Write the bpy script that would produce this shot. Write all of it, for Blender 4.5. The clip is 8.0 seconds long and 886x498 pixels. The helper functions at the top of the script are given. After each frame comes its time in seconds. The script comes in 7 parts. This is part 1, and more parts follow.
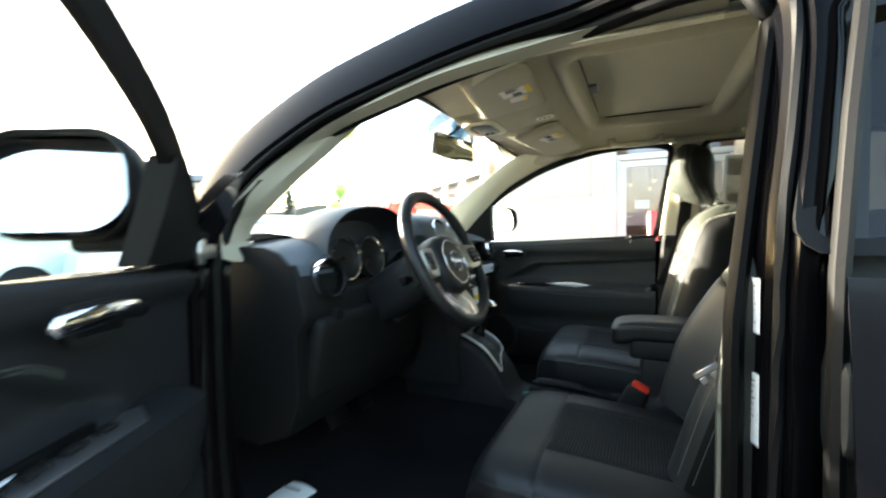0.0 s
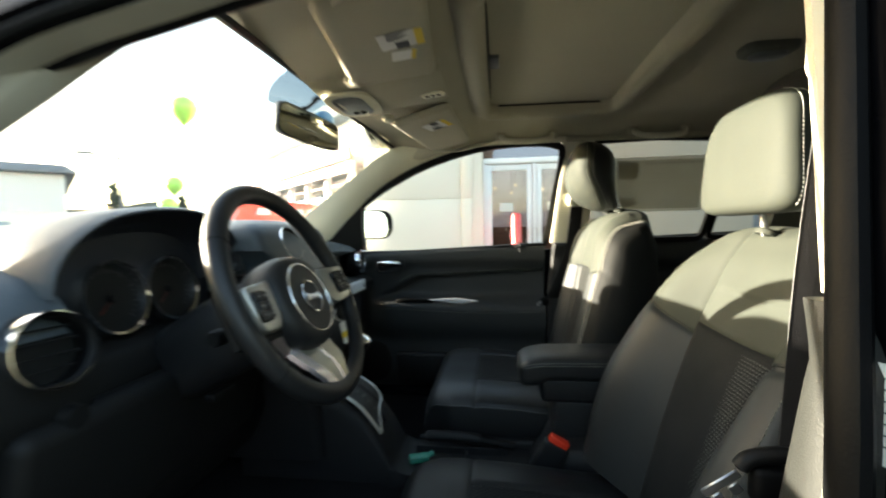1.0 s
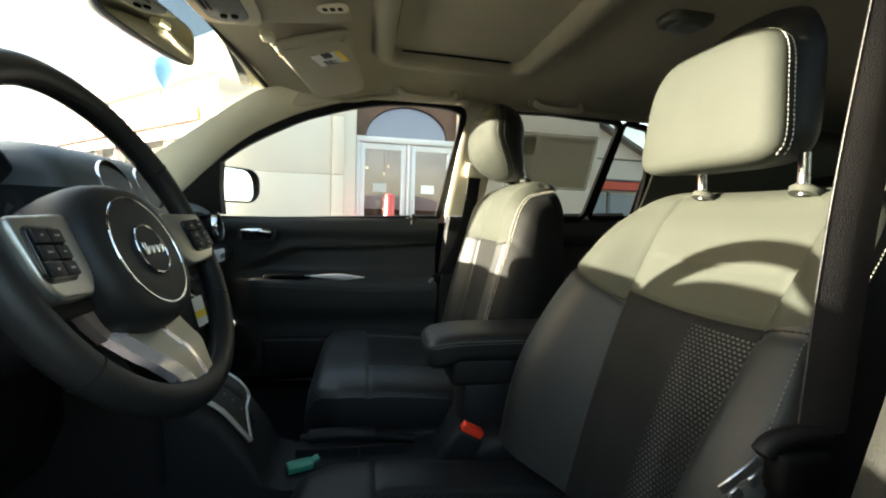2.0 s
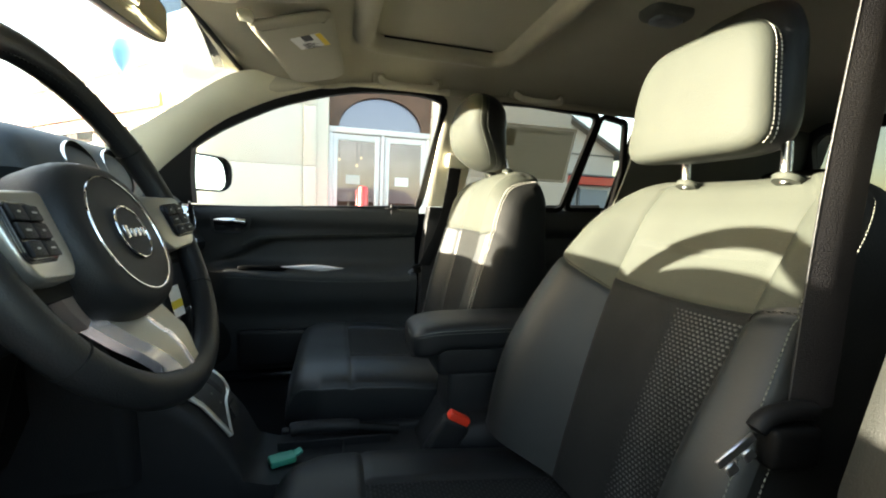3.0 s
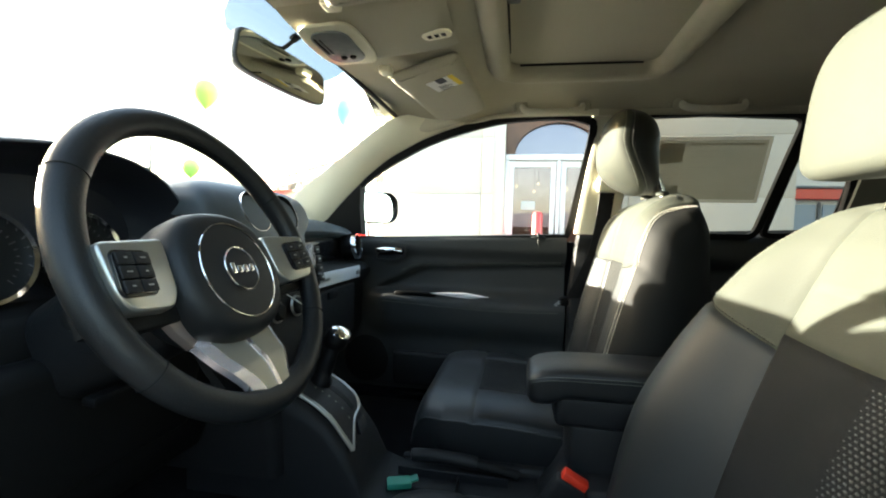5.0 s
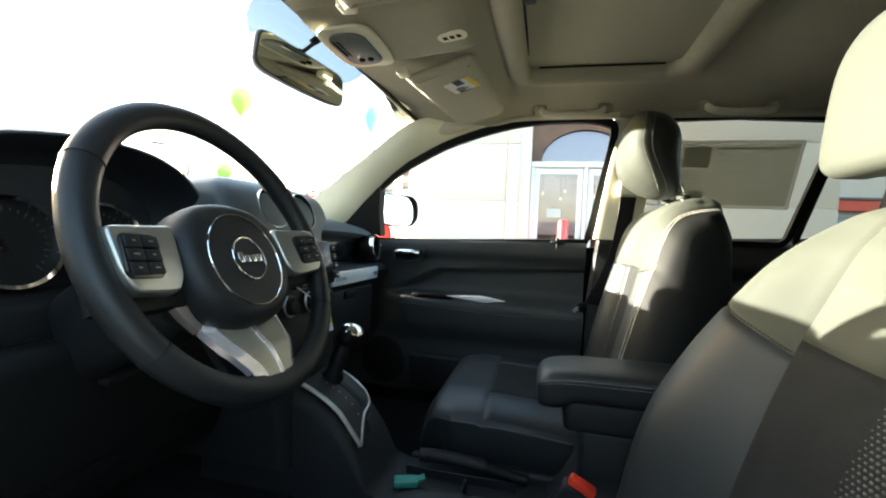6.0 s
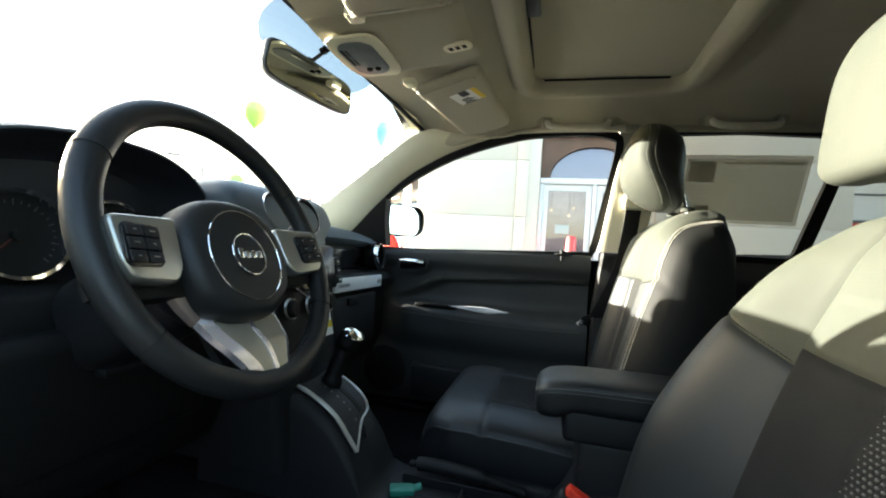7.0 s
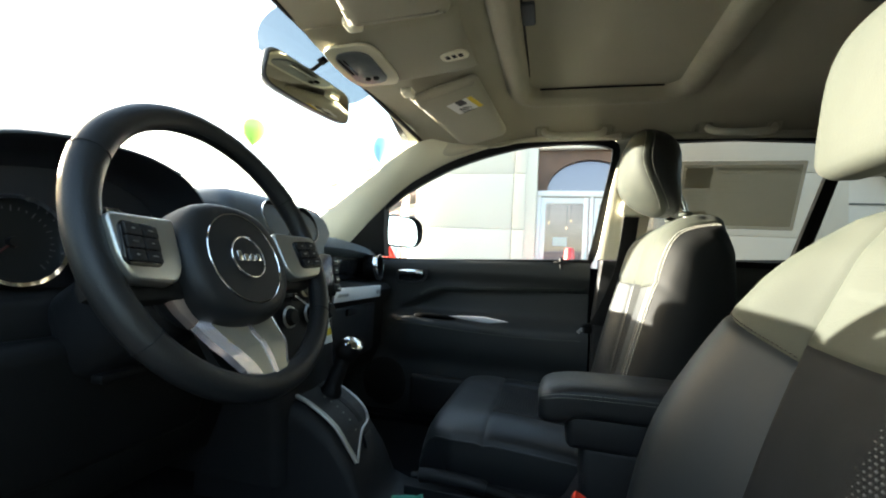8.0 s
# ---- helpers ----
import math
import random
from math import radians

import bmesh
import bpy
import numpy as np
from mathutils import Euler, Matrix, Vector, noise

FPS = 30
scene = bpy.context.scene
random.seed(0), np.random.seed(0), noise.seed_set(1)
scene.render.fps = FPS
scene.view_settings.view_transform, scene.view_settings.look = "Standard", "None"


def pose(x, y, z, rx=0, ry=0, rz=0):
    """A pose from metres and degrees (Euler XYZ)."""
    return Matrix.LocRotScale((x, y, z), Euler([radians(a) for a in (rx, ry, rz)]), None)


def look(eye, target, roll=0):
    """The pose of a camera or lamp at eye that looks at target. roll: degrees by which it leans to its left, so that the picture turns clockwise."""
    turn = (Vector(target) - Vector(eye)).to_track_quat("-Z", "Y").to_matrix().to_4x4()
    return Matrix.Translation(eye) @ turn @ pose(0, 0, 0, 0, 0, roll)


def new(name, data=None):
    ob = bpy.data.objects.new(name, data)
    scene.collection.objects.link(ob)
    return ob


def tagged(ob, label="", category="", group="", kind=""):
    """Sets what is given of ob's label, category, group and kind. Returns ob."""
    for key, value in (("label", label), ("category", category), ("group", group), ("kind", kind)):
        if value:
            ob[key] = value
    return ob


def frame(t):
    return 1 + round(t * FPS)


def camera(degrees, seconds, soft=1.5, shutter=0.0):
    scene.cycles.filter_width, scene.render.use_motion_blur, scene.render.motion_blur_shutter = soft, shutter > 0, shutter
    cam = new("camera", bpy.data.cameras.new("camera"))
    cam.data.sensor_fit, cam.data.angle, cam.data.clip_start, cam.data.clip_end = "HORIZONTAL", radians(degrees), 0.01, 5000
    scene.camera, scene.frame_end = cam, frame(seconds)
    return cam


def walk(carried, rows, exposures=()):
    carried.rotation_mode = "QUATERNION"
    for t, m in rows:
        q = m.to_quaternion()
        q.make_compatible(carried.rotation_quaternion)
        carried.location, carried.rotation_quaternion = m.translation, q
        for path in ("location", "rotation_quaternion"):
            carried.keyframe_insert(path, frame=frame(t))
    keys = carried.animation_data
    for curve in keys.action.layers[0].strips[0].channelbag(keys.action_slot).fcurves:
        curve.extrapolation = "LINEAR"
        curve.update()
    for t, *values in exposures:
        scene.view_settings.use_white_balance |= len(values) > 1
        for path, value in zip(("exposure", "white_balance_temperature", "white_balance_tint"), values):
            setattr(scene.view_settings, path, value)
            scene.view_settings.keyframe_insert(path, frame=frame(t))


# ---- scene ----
cam = camera(92.0, 8.0, soft=2.0, shutter=0.5)
EXPOSURES = [(t, e, k, 6) for t, e, k in ((0.0, 3.75, 7150), (0.5, 3.28, 7200), (1.0, 3.15, 7400), (1.5, 3.12, 7500), (2.0, 3.06, 7550), (3.5, 3.60, 7350), (5.0, 3.70, 7150), (6.5, 3.57, 6950), (8.0, 3.42, 6900))]
PATH = [
    (0, (0.45, -1.411, 1.077), (-0.387, 0.404, 0.998), -1.0),
    (0.4, (0.381, -1.273, 1.119), (-0.211, 0.637, 1.073), -2.1),
    (0.5, (0.357, -1.232, 1.106), (-0.171, 0.697, 1.097), -1.4),
    (0.7, (0.336, -1.152, 1.116), (-0.103, 0.798, 1.073), -1.4),
    (1, (0.322, -1.059, 1.108), (0.069, 0.923, 1.019), -1.1),
    (1.5, (0.294, -0.946, 1.079), (0.434, 1.045, 0.953), -0.1),
    (2, (0.234, -0.884, 1.048), (0.602, 1.076, 0.893), 2.0),
    (3.3, (0.208, -0.867, 1.035), (0.706, 1.061, 0.854), 2.3),
    (3.5, (0.223, -0.861, 1.034), (0.612, 1.094, 0.867), 1.8),
    (4, (0.283, -0.85, 1.049), (0.329, 1.145, 0.918), 2.3),
    (4.5, (0.317, -0.848, 1.05), (0.102, 1.136, 0.914), 1.9),
    (5, (0.342, -0.846, 1.056), (-0.002, 1.122, 0.962), 1.5),
    (6.5, (0.38, -0.842, 1.031), (-0.108, 1.097, 0.986), 3.2),
    (7, (0.387, -0.843, 1.023), (-0.116, 1.093, 1.027), 3.7),
    (7.5, (0.389, -0.843, 1.012), (-0.124, 1.09, 1.042), 4.1),
    (8, (0.385, -0.841, 1.005), (-0.113, 1.094, 1.078), 3.0),
]
walk(cam, [(t, look(eye, target, roll)) for t, eye, target, roll in PATH], EXPOSURES)

# ---- world, sun, exposure ----
SUN = Vector((0.968, -0.078, -0.185)).normalized()      # the way the sunlight goes
world = bpy.data.worlds.new("sky")
scene.world = world
world.use_nodes = True
_n = world.node_tree.nodes
_sky = _n.new("ShaderNodeTexSky")
_sky.sky_type = "NISHITA"
_sky.sun_disc = False
_sky.sun_elevation = math.asin(-SUN.z)
_sky.sun_rotation = math.atan2(-SUN.x, -SUN.y)
_sky.dust_density = 2.0
world.node_tree.links.new(_sky.outputs[0], _n["Background"].inputs[0])
_n["Background"].inputs[1].default_value = 0.15
_sun = bpy.data.lights.new("sun", "SUN")
_sun.energy, _sun.angle, _sun.color = 5.0, radians(0.55), (1.0, 0.95, 0.86)
sun = new("sun", _sun)
sun.matrix_world = look((-20, 2, 6), Vector((-20, 2, 6)) + SUN)
_room = bpy.data.lights.new("showroom_fill", "AREA")          # unseen lamp added to brighten the room behind the entrance
_room.energy, _room.shape, _room.size, _room.size_y, _room.color = 16.0, "RECTANGLE", 4.0, 3.0, (1.0, 0.9, 0.85)
room_fill = new("showroom_fill", _room)
room_fill.matrix_world = look((1.2, 9.0, 3.45), (1.2, 9.001, 0.0))

# ---- building helpers ----
def material(name, col, rough=0.5, metal=0.0, bump=0.0, bscale=200.0, var=0.0, vscale=6.0, col2=None, coat=0.0, sheen=0.0, spec=0.5, emit=0.0):
    """A surface with grain (bump at bscale) and a slower change of tone (var at vscale)."""
    m = bpy.data.materials.new(name)
    m.use_nodes = True
    t = m.node_tree
    p = t.nodes["Principled BSDF"]
    p.inputs["Base Color"].default_value = (*col, 1)
    p.inputs["Roughness"].default_value = rough
    p.inputs["Metallic"].default_value = metal
    p.inputs["Coat Weight"].default_value = coat
    p.inputs["Sheen Weight"].default_value = sheen
    p.inputs["Specular IOR Level"].default_value = spec
    if emit:
        p.inputs["Emission Color"].default_value = (*col, 1)
        p.inputs["Emission Strength"].default_value = emit
    tc = t.nodes.new("ShaderNodeTexCoord")
    if var or col2:
        n = t.nodes.new("ShaderNodeTexNoise")
        n.inputs["Scale"].default_value, n.inputs["Detail"].default_value = vscale, 6
        t.links.new(tc.outputs["Object"], n.inputs["Vector"])
        mix = t.nodes.new("ShaderNodeMix")
        mix.data_type = "RGBA"
        other = col2 or tuple(c * (1 - var) for c in col)
        mix.inputs[6].default_value, mix.inputs[7].default_value = (*col, 1), (*other, 1)
        ramp = t.nodes.new("ShaderNodeMapRange")
        ramp.inputs[1].default_value, ramp.inputs[2].default_value = 0.35, 0.7
        t.links.new(n.outputs[0], ramp.inputs[0])
        t.links.new(ramp.outputs[0], mix.inputs[0])
        t.links.new(mix.outputs[2], p.inputs["Base Color"])
        rr = t.nodes.new("ShaderNodeMapRange")
        rr.inputs[3].default_value, rr.inputs[4].default_value = max(rough - 0.06, 0.02), min(rough + 0.08, 1)
        t.links.new(n.outputs[0], rr.inputs[0])
        t.links.new(rr.outputs[0], p.inputs["Roughness"])
    if bump:
        b = t.nodes.new("ShaderNodeBump")
        n2 = t.nodes.new("ShaderNodeTexNoise")
        n2.inputs["Scale"].default_value, n2.inputs["Detail"].default_value = bscale, 3
        b.inputs["Strength"].default_value, b.inputs["Distance"].default_value = bump, 0.002
        t.links.new(tc.outputs["Object"], n2.inputs["Vector"])
        t.links.new(n2.outputs[0], b.inputs["Height"])
        t.links.new(b.outputs[0], p.inputs["Normal"])
    return m


def glass(name, tint, gloss=1.0):
    """A thin pane: clear, tinted, glossier at a slant."""
    m = bpy.data.materials.new(name)
    m.use_nodes = True
    t = m.node_tree
    t.nodes.remove(t.nodes["Principled BSDF"])
    tr, gl, mix, lw, pw, ad = (t.nodes.new("ShaderNode" + k) for k in ("BsdfTransparent", "BsdfGlossy", "MixShader", "LayerWeight", "Math", "Math"))
    tr.inputs[0].default_value = (*tint, 1)
    gl.inputs["Roughness"].default_value = 0.01
    gl.inputs["Color"].default_value = (gloss, gloss, gloss, 1)
    lw.inputs[0].default_value = 0.5
    pw.operation, ad.operation = "POWER", "MULTIPLY_ADD"
    pw.inputs[1].default_value = 5.0
    ad.inputs[1].default_value, ad.inputs[2].default_value = 0.9, 0.06
    t.links.new(lw.outputs["Facing"], pw.inputs[0])
    t.links.new(pw.outputs[0], ad.inputs[0])
    t.links.new(ad.outputs[0], mix.inputs[0])
    t.links.new(tr.outputs[0], mix.inputs[1])
    t.links.new(gl.outputs[0], mix.inputs[2])
    t.links.new(mix.outputs[0], t.nodes["Material Output"].inputs[0])
    return m


def world_of(ob):
    """Where an object stands, from its own and its parents' matrices."""
    if ob.parent is None:
        return ob.matrix_basis.copy()
    return world_of(ob.parent) @ ob.matrix_parent_inverse @ ob.matrix_basis


def part(name, bm, mat, parent=None, label="", sharp=0.7):
    """Links a bmesh as one mesh object under a thing or a part."""
    for f in bm.faces:
        f.smooth = True
    for e in bm.edges:
        if len(e.link_faces) == 2 and e.calc_face_angle(0) > sharp:
            e.smooth = False
    me = bpy.data.meshes.new(name)
    bm.to_mesh(me)
    bm.free()
    me.materials.append(mat)
    ob = new(name, me)
    if parent is not None:
        ob.parent = parent
        ob.matrix_parent_inverse = world_of(parent).inverted()
    if label:
        ob["label"] = label
    return ob


def thing(name, label, category, at=(0, 0, 0), group="", kind=""):
    ob = new(name)
    ob.empty_display_size = 0.05
    ob.location = at
    return tagged(ob, label, category, group, kind)


def join(*bms):
    out = bms[0]
    for b in bms[1:]:
        me = bpy.data.meshes.new("tmp")
        b.to_mesh(me)
        b.free()
        out.from_mesh(me)
        bpy.data.meshes.remove(me)
    return out


def box(size, at=(0, 0, 0), bevel=0.0, seg=3, m=None, taper=(1, 1)):
    """A rounded box about its centre; taper shrinks its top in x and y."""
    bm = bmesh.new()
    bmesh.ops.create_cube(bm, size=1)
    for v in bm.verts:
        k = taper if v.co.z > 0 else (1, 1)
        v.co = Vector((v.co.x * size[0] * k[0], v.co.y * size[1] * k[1], v.co.z * size[2]))
    if bevel:
        bmesh.ops.bevel(bm, geom=bm.edges[:], offset=bevel, segments=seg, profile=0.5, affect="EDGES")
    bm.transform(Matrix.Translation(at) @ (m or Matrix()))
    return bm


def ngon(outline, depth, m=None, bevel=0.0, seg=2):
    """A plate: an outline in x and y, made thick along +z."""
    bm = bmesh.new()
    f = bm.faces.new([bm.verts.new((x, y, 0)) for x, y in outline])
    bm.normal_update()
    if f.normal.z < 0:
        f.normal_flip()
    r = bmesh.ops.extrude_face_region(bm, geom=[f])
    bmesh.ops.translate(bm, vec=(0, 0, depth), verts=[v for v in r["geom"] if isinstance(v, bmesh.types.BMVert)])
    f.normal_flip() if f.is_valid and f.normal.z > 0 else None
    bmesh.ops.recalc_face_normals(bm, faces=bm.faces[:])
    if bevel:
        top = [e for e in bm.edges if all(abs(v.co.z - depth) < 1e-6 for v in e.verts)]
        bmesh.ops.bevel(bm, geom=top, offset=bevel, segments=seg, profile=0.5, affect="EDGES")
    if m is not None:
        bm.transform(m)
    return bm


def spline(pts, n=6, closed=False):
    """Catmull-Rom through the points."""
    P = [Vector(p) for p in pts]
    k = len(P)
    out = []
    for i in range(k if closed else k - 1):
        if closed:
            a, b, c, d = P[(i - 1) % k], P[i], P[(i + 1) % k], P[(i + 2) % k]
        else:
            a, b, c, d = P[max(i - 1, 0)], P[i], P[i + 1], P[min(i + 2, k - 1)]
        for j in range(n):
            t = j / n
            out.append(0.5 * (2 * b + (c - a) * t + (2 * a - 5 * b + 4 * c - d) * t * t + (3 * b - a - 3 * c + d) * t ** 3))
    if not closed:
        out.append(P[-1])
    return out


def loft(rings, closed=True, caps=True):
    """Skins rings of equally many points."""
    bm = bmesh.new()
    vs = [[bm.verts.new(p) for p in r] for r in rings]
    n = len(vs[0])
    for a, b in zip(vs, vs[1:]):
        for i in range(n if closed else n - 1):
            j = (i + 1) % n
            bm.faces.new((a[i], a[j], b[j], b[i]))
    if caps and closed:
        bm.faces.new(vs[0][::-1])
        bm.faces.new(vs[-1])
    bmesh.ops.recalc_face_normals(bm, faces=bm.faces[:])
    return bm


def tube(pts, r, n=10, closed=False, flat=1.0, up=(0, 0, 1)):
    """A round or flattened bar along points; flat scales it along its side normal to up."""
    P = [Vector(p) for p in pts]
    rings = []
    for i, p in enumerate(P):
        a = P[(i - 1) % len(P)] if closed or i else P[i]
        b = P[(i + 1) % len(P)] if closed or i < len(P) - 1 else P[i]
        t = (b - a).normalized()
        u = Vector(up)
        s = t.cross(u)
        if s.length < 1e-3:
            s = t.cross(Vector((0.3, 1, 0.2)))
        s.normalize()
        u = s.cross(t)
        rr = r[i] if isinstance(r, (list, tuple)) else r
        rings.append([p + rr * (math.cos(q) * s * flat + math.sin(q) * u) for q in (2 * math.pi * k / n for k in range(n))])
    if closed:
        rings.append(rings[0])
        bm = loft(rings, caps=False)
        bmesh.ops.remove_doubles(bm, verts=bm.verts[:], dist=1e-6)
        return bm
    return loft(rings)


def lathe(profile, n=32, m=None):
    """Turns (radius, height) points about z."""
    rings = [[(r * math.cos(q), r * math.sin(q), h) for q in (2 * math.pi * k / n for k in range(n))] for r, h in profile]
    solid = profile[0][0] < 1e-4 or profile[-1][0] < 1e-4
    bm = loft(rings if solid else rings + rings[:1], caps=solid)
    bmesh.ops.remove_doubles(bm, verts=bm.verts[:], dist=1e-6)
    bmesh.ops.recalc_face_normals(bm, faces=bm.faces[:])
    if m is not None:
        bm.transform(m)
    return bm


def sheet(f, nu, nv, thick=0.0, side=None):
    """A surface f(s, t) over 0..1; side(s, t) gives the back surface that closes it to a solid."""
    bm = bmesh.new()
    g = [[bm.verts.new(f(i / nu, j / nv)) for j in range(nv + 1)] for i in range(nu + 1)]
    for i in range(nu):
        for j in range(nv):
            bm.faces.new((g[i][j], g[i + 1][j], g[i + 1][j + 1], g[i][j + 1]))
    if side:
        h = [[bm.verts.new(side(i / nu, j / nv)) for j in range(nv + 1)] for i in range(nu + 1)]
        for i in range(nu):
            for j in range(nv):
                bm.faces.new((h[i][j], h[i][j + 1], h[i + 1][j + 1], h[i + 1][j]))
        for i in range(nu):
            for j in (0, nv):
                bm.faces.new((g[i][j], g[i + 1][j], h[i + 1][j], h[i][j]))
        for j in range(nv):
            for i in (0, nu):
                bm.faces.new((g[i][j], g[i][j + 1], h[i][j + 1], h[i][j]))
        bmesh.ops.recalc_face_normals(bm, faces=bm.faces[:])
    elif thick:
        bmesh.ops.recalc_face_normals(bm, faces=bm.faces[:])
        bmesh.ops.solidify(bm, geom=bm.faces[:], thickness=thick)
    return bm


def ring_plate(inner, outer, depth, place):
    """A frame between two outlines of equally many points; place(x, z, d) sets each point, d from 0 to depth."""
    n = len(inner)
    rings = [[place(*outer[i], 0) for i in range(n)], [place(*inner[i], 0) for i in range(n)],
             [place(*inner[i], depth) for i in range(n)], [place(*outer[i], depth) for i in range(n)]]
    bm = bmesh.new()
    vs = [[bm.verts.new(p) for p in r] for r in rings]
    for k in range(4):
        a, b = vs[k], vs[(k + 1) % 4]
        for i in range(n):
            j = (i + 1) % n
            bm.faces.new((a[i], a[j], b[j], b[i]))
    bmesh.ops.recalc_face_normals(bm, faces=bm.faces[:])
    return bm


def grow(outline, d):
    """Moves a closed outline outwards by d."""
    n = len(outline)
    area = sum(outline[i][0] * outline[(i + 1) % n][1] - outline[(i + 1) % n][0] * outline[i][1] for i in range(n))
    s = 1 if area > 0 else -1
    out = []
    for i in range(n):
        ax, ay = outline[i - 1][0], outline[i - 1][1]
        bx, by = outline[(i + 1) % n][0], outline[(i + 1) % n][1]
        L = math.hypot(bx - ax, by - ay) or 1
        out.append((outline[i][0] + s * d * (by - ay) / L, outline[i][1] - s * d * (bx - ax) / L))
    return out


def rounded(w, h, r, n=5):
    """A rounded rectangle about 0."""
    out = []
    for cx, cy, a in ((w / 2 - r, h / 2 - r, 0), (-w / 2 + r, h / 2 - r, 90), (-w / 2 + r, -h / 2 + r, 180), (w / 2 - r, -h / 2 + r, 270)):
        for k in range(n + 1):
            q = radians(a + 90 * k / n)
            out.append((cx + r * math.cos(q), cy + r * math.sin(q)))
    return out


def stitches(pts, mat_r=0.0007, step=0.0056, length=0.0036):
    """A run of single stitches along points, as short thread pieces."""
    P = [Vector(p) for p in pts]
    run = [0.0]
    for p, q in zip(P, P[1:]):
        run.append(run[-1] + (q - p).length)
    bm = bmesh.new()

    def at(x, j):
        while j < len(P) - 2 and run[j + 1] < x:
            j += 1
        d = max(run[j + 1] - run[j], 1e-9)
        return P[j].lerp(P[j + 1], min((x - run[j]) / d, 1.0)), j
    x, j = 0.0, 0
    while x + length <= run[-1]:
        a, j = at(x, j)
        b, _ = at(x + length, j)
        t = (b - a).normalized()
        s = t.cross(Vector((0.31, 0.52, 0.79))).normalized() * mat_r
        u = t.cross(s).normalized() * mat_r
        vs = [bm.verts.new(p) for p in (a + s, a + u, a - s, a - u, b + s, b + u, b - s, b - u)]
        for i in range(4):
            k = (i + 1) % 4
            bm.faces.new((vs[i], vs[k], vs[4 + k], vs[4 + i]))
        bm.faces.new(vs[3::-1])
        bm.faces.new(vs[4:])
        x += step
    return bm


def axes(origin, a, b, c):
    """A matrix from an origin and three axis vectors."""
    return Matrix.Translation(origin) @ Matrix((a, b, c)).transposed().to_4x4()


def on_m(bm, m):
    """Moves a bmesh by a matrix and hands it back."""
    bm.transform(m)
    return bm


def bars(n, w, h, gap, thick=0.0006, m=None):
    """Rows of plain bars, for writing that cannot be read."""
    out = bmesh.new()
    for i in range(n):
        k = 1.0 - 0.35 * ((i * 7) % 3) / 2
        out = join(out, box((w * k, h, thick), (-(1 - k) * w / 2, -i * gap, 0)))
    if m is not None:
        out.transform(m)
    return out

# ---- materials ----
leather_grey = material("light_grey_leather", (0.0365, 0.0408, 0.0328), 0.70, bump=0.16, bscale=420, var=0.12, vscale=9, spec=0.22)
leather_slate = material("slate_grey_leather", (0.0122, 0.0147, 0.0154), 0.50, bump=0.08, bscale=420, var=0.14, vscale=9, spec=0.33)
seat_black = material("dull_black_seat_side", (0.0070, 0.0076, 0.0074), 0.62, bump=0.2, bscale=420, var=0.12, vscale=8, spec=0.16)
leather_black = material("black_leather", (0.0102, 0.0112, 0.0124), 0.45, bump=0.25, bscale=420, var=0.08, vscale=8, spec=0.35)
thread = material("pale_thread", (0.50, 0.49, 0.43), 0.8)
headlining = material("beige_headliner_cloth", (0.392, 0.366, 0.272), 0.95, bump=0.35, bscale=900, var=0.06, vscale=5, sheen=0.15)
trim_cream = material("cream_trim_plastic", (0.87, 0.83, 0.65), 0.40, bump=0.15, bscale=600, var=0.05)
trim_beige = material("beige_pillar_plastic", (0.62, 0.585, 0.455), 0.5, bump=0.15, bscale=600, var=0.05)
# lower trim set near black, with the shade over it in the colour
pillar_low = material("shaded_lower_pillar_plastic", (0.0105, 0.0112, 0.0090), 0.6, bump=0.3, bscale=500, var=0.08)
# cream trim darkened: the driver pillar's shade is put into its colour
trim_shaded = material("shaded_cream_pillar_plastic", (0.30, 0.275, 0.215), 0.6, bump=0.15, bscale=600, var=0.05)
trim_grey = material("grey_pillar_plastic", (0.118, 0.124, 0.104), 0.55, bump=0.3, bscale=500, var=0.08)
plastic_black = material("black_grained_plastic", (0.0120, 0.0125, 0.0137), 0.5, bump=0.4, bscale=500, var=0.2, vscale=7, spec=0.25)
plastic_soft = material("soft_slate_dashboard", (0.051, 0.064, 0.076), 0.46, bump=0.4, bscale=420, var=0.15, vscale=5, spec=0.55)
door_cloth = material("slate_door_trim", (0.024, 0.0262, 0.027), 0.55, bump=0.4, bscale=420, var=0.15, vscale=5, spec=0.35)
# close to plastic_soft's hue at about a quarter of its tone
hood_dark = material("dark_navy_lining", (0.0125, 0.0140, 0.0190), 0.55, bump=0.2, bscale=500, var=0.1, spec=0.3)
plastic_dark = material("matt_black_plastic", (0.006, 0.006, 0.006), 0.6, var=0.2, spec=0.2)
gloss_black = material("gloss_black_panel", (0.008, 0.008, 0.009), 0.12)
rubber = material("black_rubber", (0.0028, 0.0029, 0.0033), 0.55, bump=0.2, bscale=300, spec=0.2, var=0.2)
paint_black = material("black_car_paint", (0.006, 0.006, 0.008), 0.16, coat=0.22, var=0.2, vscale=3)
jamb_black = material("black_jamb_paint", (0.0022, 0.0022, 0.0028), 0.13, spec=0.06, var=0.2, vscale=4)
silver = material("satin_silver_trim", (0.44, 0.435, 0.40), 0.32, metal=0.85, var=0.08, vscale=12)
# arm and edge silvers have pinkish reflections painted into their colour
arm_silver = material("reflection_tinted_silver_arm", (0.62, 0.50, 0.44), 0.34, metal=0.8, var=0.12, vscale=14)
ridge_silver = material("reflection_tinted_polished_edge", (0.96, 0.86, 0.88), 0.24, metal=0.8, var=0.08, vscale=12)
